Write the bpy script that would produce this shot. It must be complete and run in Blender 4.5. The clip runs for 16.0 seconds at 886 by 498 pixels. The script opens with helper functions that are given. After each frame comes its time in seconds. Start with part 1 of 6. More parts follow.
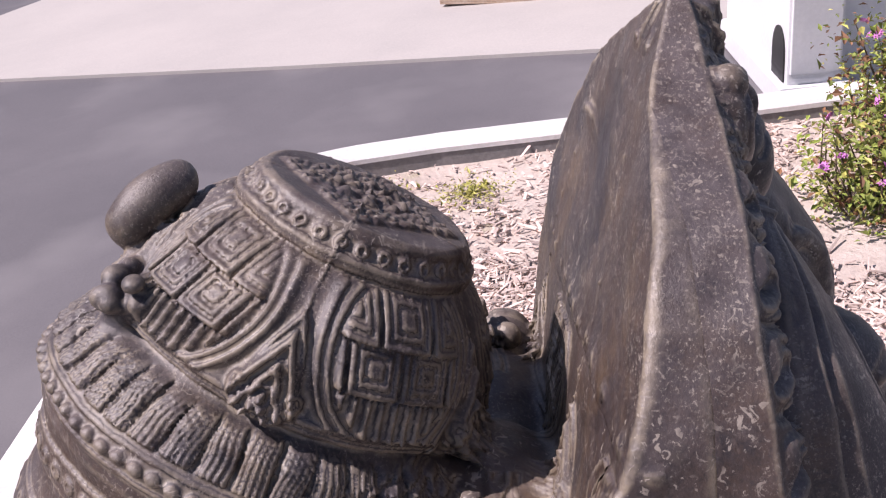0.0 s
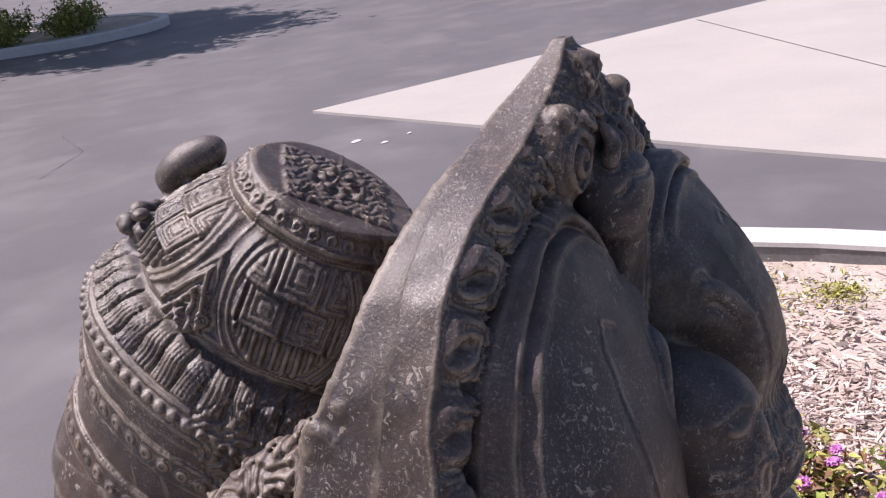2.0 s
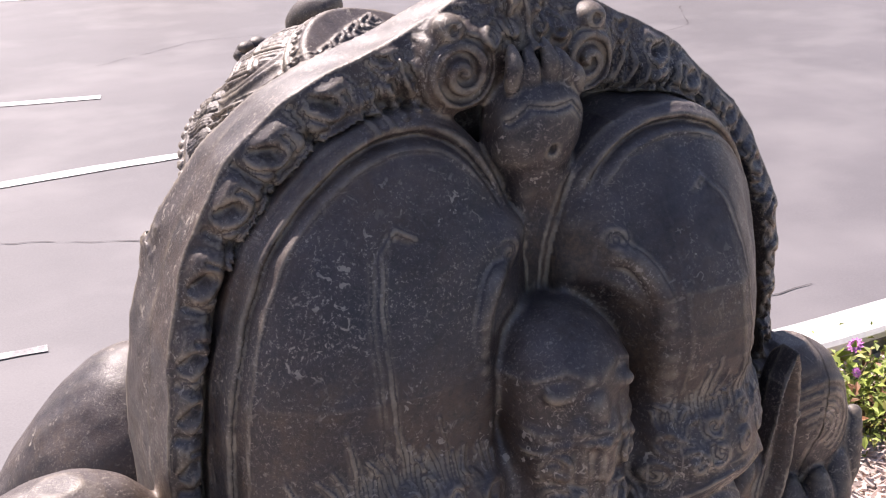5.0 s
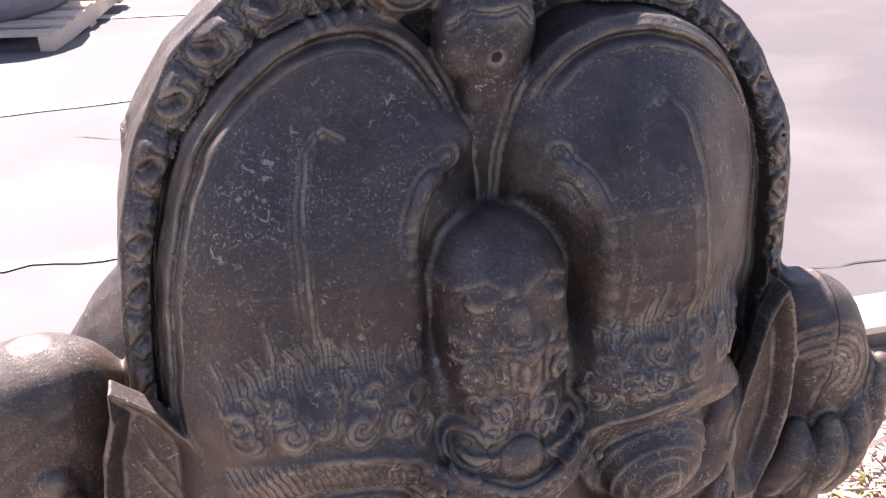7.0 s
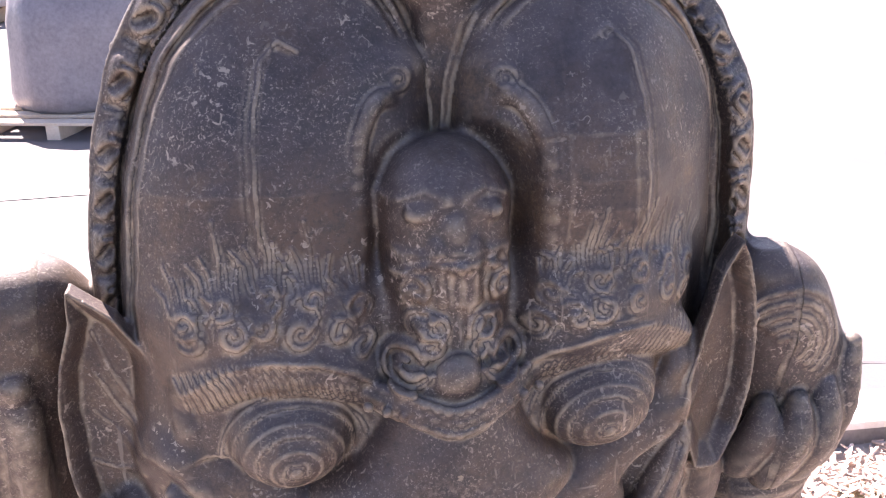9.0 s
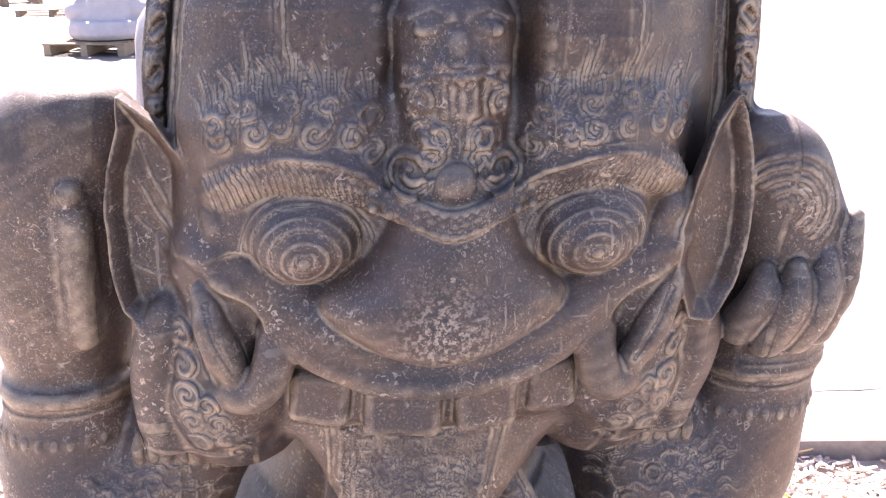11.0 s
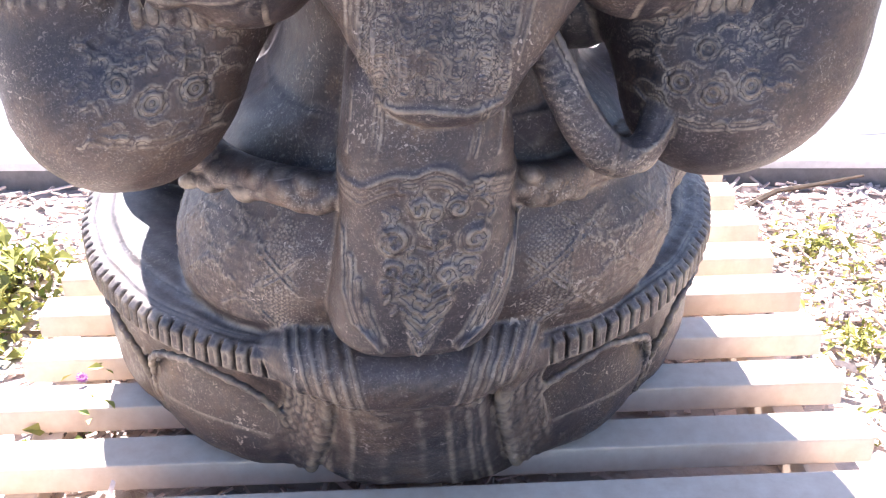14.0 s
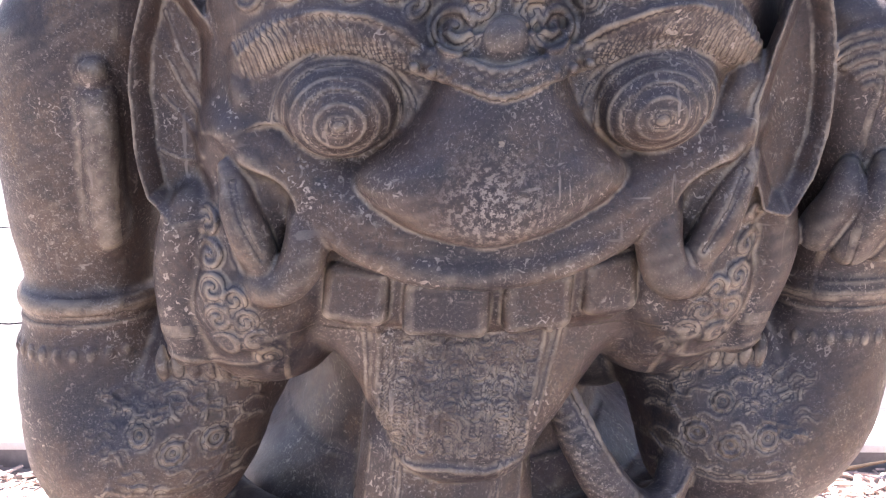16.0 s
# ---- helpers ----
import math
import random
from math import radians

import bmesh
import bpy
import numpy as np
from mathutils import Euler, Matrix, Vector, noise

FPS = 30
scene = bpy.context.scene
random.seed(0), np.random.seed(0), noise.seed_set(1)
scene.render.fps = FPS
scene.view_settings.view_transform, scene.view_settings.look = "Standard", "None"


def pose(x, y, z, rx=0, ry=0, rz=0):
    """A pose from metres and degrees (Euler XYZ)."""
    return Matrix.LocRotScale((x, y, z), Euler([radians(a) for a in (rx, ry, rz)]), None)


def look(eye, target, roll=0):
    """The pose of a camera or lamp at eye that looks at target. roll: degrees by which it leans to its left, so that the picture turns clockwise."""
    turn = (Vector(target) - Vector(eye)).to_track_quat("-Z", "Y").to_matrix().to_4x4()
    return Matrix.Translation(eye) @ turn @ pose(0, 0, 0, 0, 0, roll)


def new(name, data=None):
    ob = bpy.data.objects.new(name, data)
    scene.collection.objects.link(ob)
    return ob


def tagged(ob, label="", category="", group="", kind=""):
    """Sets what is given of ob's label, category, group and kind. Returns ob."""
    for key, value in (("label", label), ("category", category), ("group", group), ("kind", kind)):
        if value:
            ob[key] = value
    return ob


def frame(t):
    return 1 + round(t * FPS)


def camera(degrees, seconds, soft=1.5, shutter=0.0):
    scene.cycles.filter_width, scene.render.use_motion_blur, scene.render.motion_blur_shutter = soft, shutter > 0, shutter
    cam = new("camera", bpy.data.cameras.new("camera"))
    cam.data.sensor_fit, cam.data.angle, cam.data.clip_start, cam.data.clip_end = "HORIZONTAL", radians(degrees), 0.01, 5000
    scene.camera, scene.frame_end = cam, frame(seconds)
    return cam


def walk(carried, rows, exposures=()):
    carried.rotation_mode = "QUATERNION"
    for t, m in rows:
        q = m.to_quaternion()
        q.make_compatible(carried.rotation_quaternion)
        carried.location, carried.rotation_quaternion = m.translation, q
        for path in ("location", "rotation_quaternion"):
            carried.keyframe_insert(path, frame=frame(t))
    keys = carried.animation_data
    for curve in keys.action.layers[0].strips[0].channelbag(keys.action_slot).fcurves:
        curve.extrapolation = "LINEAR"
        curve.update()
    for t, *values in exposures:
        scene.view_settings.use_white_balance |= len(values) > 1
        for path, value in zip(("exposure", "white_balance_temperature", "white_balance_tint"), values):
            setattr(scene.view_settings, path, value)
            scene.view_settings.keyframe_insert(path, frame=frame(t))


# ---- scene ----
cam = camera(44.2, 16.0, soft=1.2)
PATH = [
    (0, (-0.625, 0.084, 1.481), (1.161, 0.155, 0.582), -6.3),
    (0.5, (-0.672, -0.069, 1.476), (1.094, 0.321, 0.621), -3.7),
    (1, (-0.732, -0.183, 1.475), (1.0, 0.4, 0.664), -5.7),
    (1.5, (-0.735, -0.233, 1.465), (0.989, 0.427, 0.696), -7.2),
    (2, (-0.682, -0.299, 1.446), (0.975, 0.582, 0.757), -5.4),
    (2.5, (-0.588, -0.369, 1.451), (0.912, 0.727, 0.71), -4.9),
    (3, (-0.564, -0.414, 1.463), (0.83, 0.82, 0.732), -5.8),
    (3.5, (-0.5, -0.512, 1.446), (0.697, 0.938, 0.765), -4.9),
    (4, (-0.448, -0.602, 1.431), (0.583, 0.976, 0.765), -4.2),
    (4.2, (-0.431, -0.621, 1.423), (0.552, 0.976, 0.73), -3.9),
    (6.3, (-0.268, -0.686, 1.452), (0.339, 0.971, 0.51), 0.0),
    (6.5, (-0.248, -0.705, 1.443), (0.292, 0.98, 0.51), -1.3),
    (7, (-0.203, -0.728, 1.419), (0.235, 0.984, 0.484), -2.9),
    (7.5, (-0.207, -0.731, 1.395), (0.202, 1.004, 0.487), -2.5),
    (8, (-0.204, -0.757, 1.361), (0.189, 1.003, 0.498), -1.2),
    (8.2, (-0.194, -0.77, 1.354), (0.201, 0.998, 0.506), -1.4),
    (10.3, (-0.083, -0.914, 1.193), (0.062, 1.005, 0.647), -1.6),
    (10.5, (-0.082, -0.929, 1.183), (0.049, 0.989, 0.632), -1.4),
    (11, (-0.084, -0.951, 1.16), (0.055, 0.945, 0.54), -0.6),
    (11.5, (-0.081, -0.962, 1.134), (0.052, 0.915, 0.457), -1.2),
    (12, (-0.076, -0.961, 1.107), (0.048, 0.894, 0.369), -1.7),
    (12.5, (-0.075, -0.957, 1.06), (0.033, 0.866, 0.245), -1.4),
    (13, (-0.075, -0.955, 1.012), (0.01, 0.847, 0.149), -2.0),
    (13.5, (-0.08, -0.945, 0.963), (-0.006, 0.836, 0.056), -1.9),
    (14, (-0.08, -0.942, 0.918), (-0.017, 0.835, 0.002), -0.9),
    (14.5, (-0.078, -0.931, 0.902), (-0.032, 0.861, 0.014), -0.4),
    (15, (-0.076, -0.909, 0.927), (-0.053, 0.916, 0.11), 0.0),
    (15.5, (-0.081, -0.907, 0.983), (-0.079, 0.984, 0.333), 0.0),
    (16, (-0.076, -0.917, 1.012), (-0.038, 1.015, 0.494), -0.9),
]
walk(cam, [(t, look(eye, target, roll)) for t, eye, target, roll in PATH],
     [(0.0, 0.28, 6400, 28), (3.0, 0.52, 6450, 24), (4.2, 0.86, 6650, 23), (6.4, 1.36, 6800, 25), (8.2, 1.86, 6950, 29),
      (10.3, 2.54, 6950, 29), (12.0, 2.58, 6600, 24), (14.0, 2.32, 6000, 20), (15.0, 1.98, 6400, 21), (15.6, 2.18, 6500, 26), (16.0, 2.30, 6550, 26)])

# ---- world and sun ----
SUN_ELEV, SUN_TURN = radians(52), radians(11)  # turn: from +y towards -x
sun_way = Vector((-math.sin(SUN_TURN) * math.cos(SUN_ELEV), math.cos(SUN_TURN) * math.cos(SUN_ELEV), math.sin(SUN_ELEV)))
world = bpy.data.worlds.new("world")
scene.world = world
world.use_nodes = True
wn = world.node_tree
sky = wn.nodes.new("ShaderNodeTexSky")
sky.sky_type, sky.sun_disc = "NISHITA", False
sky.sun_elevation, sky.sun_rotation = SUN_ELEV, -SUN_TURN
wn.nodes["Background"].inputs["Strength"].default_value = 0.066
wn.links.new(sky.outputs["Color"], wn.nodes["Background"].inputs["Color"])
sun_data = bpy.data.lights.new("sun", "SUN")
sun_data.energy, sun_data.angle, sun_data.color = 4.8, radians(0.55), (1.0, 0.95, 0.88)
sun = new("sun", sun_data)
sun.matrix_world = look(sun_way * 30, (0, 0, 0))

# ---- materials ----
def material(name, base, dark, rough=0.8, scale=(6.0, 60.0), bump=0.3, distance=0.004, metal=0.0, spots=None, random=0.0, spec=0.5):
    """Two colours mixed by a coarse and a fine noise, with fine relief. spots: (colour, scale, from, to) of a third colour."""
    m = bpy.data.materials.new(name)
    m.use_nodes = True
    t, link = m.node_tree, m.node_tree.links.new
    b = t.nodes["Principled BSDF"]
    place = t.nodes.new("ShaderNodeTexCoord")
    coarse, fine = t.nodes.new("ShaderNodeTexNoise"), t.nodes.new("ShaderNodeTexNoise")
    for n, s, d in ((coarse, scale[0], 4.0), (fine, scale[1], 6.0)):
        n.inputs["Scale"].default_value, n.inputs["Detail"].default_value, n.inputs["Roughness"].default_value = s, d, 0.65
        link(place.outputs["Object"], n.inputs["Vector"])
    add = t.nodes.new("ShaderNodeMath")
    add.operation, add.inputs[1].default_value = "MULTIPLY_ADD", 0.55
    link(fine.outputs["Fac"], add.inputs[0])
    half = t.nodes.new("ShaderNodeMath")
    half.operation, half.inputs[1].default_value = "MULTIPLY", 0.5
    link(coarse.outputs["Fac"], half.inputs[0])
    link(half.outputs[0], add.inputs[2])
    ramp = t.nodes.new("ShaderNodeValToRGB")
    ramp.color_ramp.elements[0].position, ramp.color_ramp.elements[1].position = 0.38, 0.68
    ramp.color_ramp.elements[0].color, ramp.color_ramp.elements[1].color = (*dark, 1), (*base, 1)
    link(add.outputs[0], ramp.inputs[0])
    colour = ramp.outputs["Color"]
    if spots:
        n = t.nodes.new("ShaderNodeTexNoise")
        n.inputs["Scale"].default_value, n.inputs["Detail"].default_value = spots[1], 3.0
        link(place.outputs["Object"], n.inputs["Vector"])
        r = t.nodes.new("ShaderNodeMapRange")
        r.inputs["From Min"].default_value, r.inputs["From Max"].default_value = spots[2], spots[3]
        link(n.outputs["Fac"], r.inputs["Value"])
        mix = t.nodes.new("ShaderNodeMix")
        mix.data_type = "RGBA"
        link(r.outputs["Result"], mix.inputs["Factor"])
        link(colour, mix.inputs["A"])
        mix.inputs["B"].default_value = (*spots[0], 1)
        colour = mix.outputs["Result"]
    if random:
        info, hsv, spread = t.nodes.new("ShaderNodeNewGeometry"), t.nodes.new("ShaderNodeHueSaturation"), t.nodes.new("ShaderNodeMapRange")
        oinfo, both = t.nodes.new("ShaderNodeObjectInfo"), t.nodes.new("ShaderNodeMath")
        both.operation = "ADD"
        link(info.outputs["Random Per Island"], both.inputs[0])
        link(oinfo.outputs["Random"], both.inputs[1])
        frac = t.nodes.new("ShaderNodeMath")
        frac.operation = "FRACT"
        link(both.outputs[0], frac.inputs[0])
        spread.inputs["To Min"].default_value, spread.inputs["To Max"].default_value = 1 - random, 1 + random
        link(frac.outputs[0], spread.inputs["Value"])
        link(spread.outputs["Result"], hsv.inputs["Value"])
        link(colour, hsv.inputs["Color"])
        colour = hsv.outputs["Color"]
    link(colour, b.inputs["Base Color"])
    b.inputs["Roughness"].default_value, b.inputs["Metallic"].default_value = rough, metal
    b.inputs["Specular IOR Level"].default_value = spec
    if bump:
        bp = t.nodes.new("ShaderNodeBump")
        bp.inputs["Strength"].default_value, bp.inputs["Distance"].default_value = bump, distance
        link(add.outputs[0], bp.inputs["Height"])
        link(bp.outputs["Normal"], b.inputs["Normal"])
    return m


def carved_stone():
    """Dark lava stone: mottled, pitted, pale dust on worn ridges and in the carving, scuffs and flaked patches."""
    m = bpy.data.materials.new("carved_stone")
    m.use_nodes = True
    t, link = m.node_tree, m.node_tree.links.new
    b = t.nodes["Principled BSDF"]
    place = t.nodes.new("ShaderNodeTexCoord").outputs["Object"]

    def noise(scale, detail=4.0, rough=0.6, warp=0.0, stretch=None):
        n = t.nodes.new("ShaderNodeTexNoise")
        n.inputs["Scale"].default_value, n.inputs["Detail"].default_value = scale, detail
        n.inputs["Roughness"].default_value, n.inputs["Distortion"].default_value = rough, warp
        if stretch:
            mp = t.nodes.new("ShaderNodeMapping")
            mp.inputs["Scale"].default_value, mp.inputs["Rotation"].default_value = stretch[:3], stretch[3:]
            link(place, mp.inputs["Vector"])
            link(mp.outputs["Vector"], n.inputs["Vector"])
        else:
            link(place, n.inputs["Vector"])
        return n.outputs["Fac"]

    def span(v, lo, hi, to=1.0):
        r = t.nodes.new("ShaderNodeMapRange")
        r.inputs["From Min"].default_value, r.inputs["From Max"].default_value, r.inputs["To Max"].default_value = lo, hi, to
        link(v, r.inputs["Value"])
        return r.outputs["Result"]

    def calc(op, x, y):
        n = t.nodes.new("ShaderNodeMath")
        n.operation = op
        for i, v in enumerate((x, y)):
            if isinstance(v, float):
                n.inputs[i].default_value = v
            else:
                link(v, n.inputs[i])
        return n.outputs[0]

    def blend(fac, x, y):
        n = t.nodes.new("ShaderNodeMix")
        n.data_type = "RGBA"
        link(fac, n.inputs["Factor"])
        for k, v in (("A", x), ("B", y)):
            if isinstance(v, tuple):
                n.inputs[k].default_value = (*v, 1)
            else:
                link(v, n.inputs[k])
        return n.outputs["Result"]

    big, mid, fine = noise(6.5, 6, 0.65), noise(38, 8, 0.72), noise(330, 5, 0.7)
    col = blend(span(big, 0.40, 0.60), (0.014, 0.013, 0.020), (0.064, 0.038, 0.025))
    col = blend(span(noise(19, 6, 0.7), 0.53, 0.66, 0.5), col, (0.015, 0.016, 0.023))
    col = blend(span(mid, 0.48, 0.70, 0.50), col, (0.048, 0.035, 0.035))
    col = blend(span(mid, 0.49, 0.33, 0.75), col, (0.009, 0.008, 0.009))
    col = blend(span(fine, 0.46, 0.68, 0.42), col, (0.057, 0.044, 0.042))
    col = blend(span(noise(210, 5, 0.72), 0.48, 0.34, 0.65), col, (0.009, 0.008, 0.010))
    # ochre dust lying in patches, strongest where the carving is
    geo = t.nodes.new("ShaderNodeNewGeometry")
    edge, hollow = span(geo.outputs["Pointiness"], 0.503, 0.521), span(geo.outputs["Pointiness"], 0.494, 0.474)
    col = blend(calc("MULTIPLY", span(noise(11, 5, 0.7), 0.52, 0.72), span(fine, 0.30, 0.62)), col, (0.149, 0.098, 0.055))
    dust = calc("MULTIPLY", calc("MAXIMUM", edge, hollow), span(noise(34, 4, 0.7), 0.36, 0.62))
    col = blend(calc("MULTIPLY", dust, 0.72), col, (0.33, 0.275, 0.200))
    # grey dust on upward faces, its paleness also painting in sky sheen
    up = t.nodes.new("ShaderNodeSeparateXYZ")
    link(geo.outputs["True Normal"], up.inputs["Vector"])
    dust_sheen = calc("MULTIPLY", span(up.outputs["Z"], 0.15, 0.80), span(noise(24, 7, 0.75), 0.30, 0.60, 0.55))
    col = blend(dust_sheen, col, (0.165, 0.140, 0.142))
    # pale flecks, scratches
    flecks = calc("MULTIPLY", span(noise(430, 6, 0.80), 0.55, 0.615), span(noise(12, 6, 0.75), 0.40, 0.62))
    rice = calc("MULTIPLY", span(noise(165, 3, 0.55, 1.2), 0.60, 0.635), span(noise(15, 4, 0.7), 0.50, 0.62))
    flecks = calc("MAXIMUM", flecks, rice)
    scratch = calc("MAXIMUM", span(noise(150, 2, 0.5, 0.2, (1.0, 1.0, 0.10, 0.5, 0.3, 0.2)), 0.66, 0.70), span(noise(170, 2, 0.5, 0.2, (0.12, 1.0, 1.0, 0.3, -0.4, 0.5)), 0.67, 0.71))
    scratch = calc("MULTIPLY", scratch, span(noise(8, 2), 0.50, 0.66, 0.5))
    col = blend(calc("MULTIPLY", calc("MAXIMUM", flecks, scratch), 0.85), col, (0.36, 0.315, 0.265))
    # flaked patch on the nose
    spot = t.nodes.new("ShaderNodeVectorMath")
    spot.operation = "DISTANCE"
    spot.inputs[1].default_value = (-0.006, -0.205, 0.848)
    link(place, spot.inputs[0])
    flake = calc("MULTIPLY", span(spot.outputs["Value"], 0.046, 0.006), span(noise(210, 6, 0.75), 0.50, 0.56))
    col = blend(flake, col, (0.327, 0.274, 0.218))
    link(col, b.inputs["Base Color"])
    rr = t.nodes.new("ShaderNodeMapRange")
    rr.inputs["From Min"].default_value, rr.inputs["From Max"].default_value = 0.30, 0.70
    rr.inputs["To Min"].default_value, rr.inputs["To Max"].default_value = 0.34, 0.60
    link(mid, rr.inputs["Value"])
    link(rr.outputs["Result"], b.inputs["Roughness"])
    b.inputs["Specular IOR Level"].default_value = 0.62
    pits = span(noise(520, 3, 0.6), 0.30, 0.55)
    hgt = calc("ADD", calc("MULTIPLY", noise(760, 4, 0.7), 0.8), calc("ADD", calc("MULTIPLY", pits, 0.35), calc("MULTIPLY", mid, 0.30)))
    hgt = calc("SUBTRACT", hgt, calc("MULTIPLY", scratch, 0.6))
    bp = t.nodes.new("ShaderNodeBump")
    bp.inputs["Strength"].default_value, bp.inputs["Distance"].default_value = 0.26, 0.0016
    link(hgt, bp.inputs["Height"])
    link(bp.outputs["Normal"], b.inputs["Normal"])
    return m


STONE = carved_stone()
ASPHALT = material("asphalt", (0.170, 0.160, 0.168), (0.115, 0.109, 0.117), 0.62, (0.9, 170), 0.2, 0.003, spots=((0.205, 0.195, 0.20), 1.7, 0.50, 0.80))
CONCRETE = material("concrete", (0.51, 0.48, 0.45), (0.42, 0.40, 0.38), 0.85, (1.2, 90), 0.2, 0.003)
KERB = material("white_kerb_paint", (0.78, 0.77, 0.76), (0.6, 0.59, 0.58), 0.7, (5, 60), 0.3, 0.004)
KERB_SIDE = material("bare_kerb_concrete", (0.26, 0.25, 0.25), (0.16, 0.155, 0.155), 0.9, (5, 60), 0.4, 0.005)
STRIPE = material("road_paint", (0.8, 0.8, 0.8), (0.6, 0.6, 0.6), 0.7, (3, 60), 0.1)
SOIL = material("bed_soil", (0.66, 0.575, 0.515), (0.46, 0.385, 0.335), 1.0, (4, 40), 0.8, 0.02, spots=((0.30, 0.28, 0.13), 3.5, 0.64, 0.76))
CHIP = material("wood_chip", (0.78, 0.66, 0.60), (0.52, 0.40, 0.345), 0.9, (14, 120), 0.3, random=0.45)
PINE = material("raw_pine", (0.80, 0.68, 0.56), (0.66, 0.52, 0.40), 0.75, (5, 50), 0.25, random=0.12)
LEAF = material("leaf_green", (0.30, 0.36, 0.075), (0.17, 0.22, 0.04), 0.6, (20, 90), 0.2, random=0.4)
LEAF_RED = material("leaf_reddish", (0.30, 0.14, 0.07), (0.15, 0.085, 0.04), 0.6, (20, 90), 0.2, random=0.4)
PETAL = material("petal_pink", (0.72, 0.30, 0.66), (0.58, 0.20, 0.52), 0.6, (30, 90), 0.1, random=0.2)
LEAF_YELLOW = material("leaf_yellow_green", (0.50, 0.47, 0.13), (0.32, 0.33, 0.08), 0.6, (20, 90), 0.2, random=0.4)
STEM = material("twig_bark", (0.16, 0.115, 0.075), (0.07, 0.05, 0.035), 0.9, (20, 120), 0.4)
CRACK = material("crack_dirt", (0.12, 0.112, 0.115), (0.075, 0.07, 0.072), 1.0, (20, 120), 0.2)
FADED = material("faded_road_paint", (0.50, 0.49, 0.49), (0.22, 0.21, 0.215), 0.85, (14, 90), 0.2)
BLACK = material("black_paint", (0.022, 0.022, 0.024), (0.012, 0.012, 0.013), 0.45, (8, 90), 0.1)
RUBBER = material("tyre_rubber", (0.03, 0.03, 0.03), (0.016, 0.016, 0.016), 0.85, (20, 120), 0.4)
RED = material("red_paint", (0.50, 0.022, 0.030), (0.34, 0.016, 0.022), 0.45, (6, 90), 0.1)
YELLOW = material("yellow_paint", (0.62, 0.40, 0.03), (0.45, 0.28, 0.03), 0.5, (6, 90), 0.1)
GREY_STEEL = material("worn_steel", (0.46, 0.43, 0.41), (0.28, 0.26, 0.25), 0.5, (12, 140), 0.2, metal=0.6)
WRAP = material("grey_stretch_film", (0.30, 0.28, 0.31), (0.20, 0.185, 0.21), 0.35, (5, 40), 0.4, 0.01)
PALE_STONE = material("pale_stone", (0.62, 0.57, 0.58), (0.46, 0.42, 0.43), 0.8, (9, 120), 0.4, 0.004)
DARK_STONE = material("dark_stone", (0.07, 0.065, 0.07), (0.035, 0.033, 0.036), 0.6, (9, 120), 0.4, 0.004)
OLD_WOOD = material("weathered_wood", (0.42, 0.32, 0.22), (0.26, 0.19, 0.13), 0.85, (7, 60), 0.3, random=0.2)
WHITE_PAINT = material("white_enamel", (0.80, 0.81, 0.83), (0.70, 0.71, 0.73), 0.35, (4, 60), 0.08)
RUST = material("rusty_plate", (0.40, 0.26, 0.17), (0.55, 0.46, 0.38), 0.8, (7, 60), 0.3)
BARK = material("tree_bark", (0.14, 0.105, 0.08), (0.06, 0.045, 0.035), 0.95, (7, 50), 0.8, 0.02)

# ---- helpers for meshes ----
def mesh_ob(name, verts, faces, mat, parent=None, label="", smooth=False):
    me = bpy.data.meshes.new(name)
    me.from_pydata(verts, [], faces)
    me.update()
    for m in mat if isinstance(mat, (list, tuple)) else [mat]:
        me.materials.append(m)
    if smooth:
        me.shade_smooth()
    ob = new(name, me)
    ob.parent = parent
    if label:
        ob["label"] = label
    return ob


def part(name, bm, mat, parent=None, label="", smooth=False):
    me = bpy.data.meshes.new(name)
    bm.to_mesh(me)
    bm.free()
    me.materials.append(mat)
    if smooth:
        me.shade_smooth()
    ob = new(name, me)
    ob.parent = parent
    if label:
        ob["label"] = label
    return ob


def box(bm, x0, y0, z0, x1, y1, z1, bevel=0.0, turn=None):
    vs = bmesh.ops.create_cube(bm, size=1.0)["verts"]
    bmesh.ops.transform(bm, verts=vs, matrix=Matrix.Translation(((x0 + x1) / 2, (y0 + y1) / 2, (z0 + z1) / 2)) @ Matrix.Diagonal((x1 - x0, y1 - y0, z1 - z0, 1)))
    if bevel:
        es = list({e for v in vs for e in v.link_edges})
        r = bmesh.ops.bevel(bm, geom=es, offset=bevel, segments=2, affect="EDGES", profile=0.6)
        vs = list({v for f in r["faces"] for v in f.verts} | {v for v in vs if v.is_valid})
    if turn is not None:
        bmesh.ops.transform(bm, verts=vs, matrix=turn)
    return bm


# ---- ground ----
def ground_z(x, y):
    """The lot falls gently towards +y and levels out far away."""
    return 0.016 - 0.0165 * 60 * np.tanh(np.asarray(x) / 60) - 0.0537 * 60 * np.tanh(np.asarray(y) / 60)


def gz(x, y):
    return float(ground_z(x, y))


def sheet(name, xs, ys, lift, mat):
    X, Y = np.meshgrid(xs, ys)
    Z = ground_z(X, Y) + lift(X, Y)
    n, m = X.shape
    idx = np.arange(n * m).reshape(n, m)
    faces = np.stack([idx[:-1, :-1], idx[:-1, 1:], idx[1:, 1:], idx[1:, :-1]], -1).reshape(-1, 4)
    return mesh_ob(name, np.stack([X, Y, Z], -1).reshape(-1, 3).tolist(), faces.tolist(), mat, smooth=True)


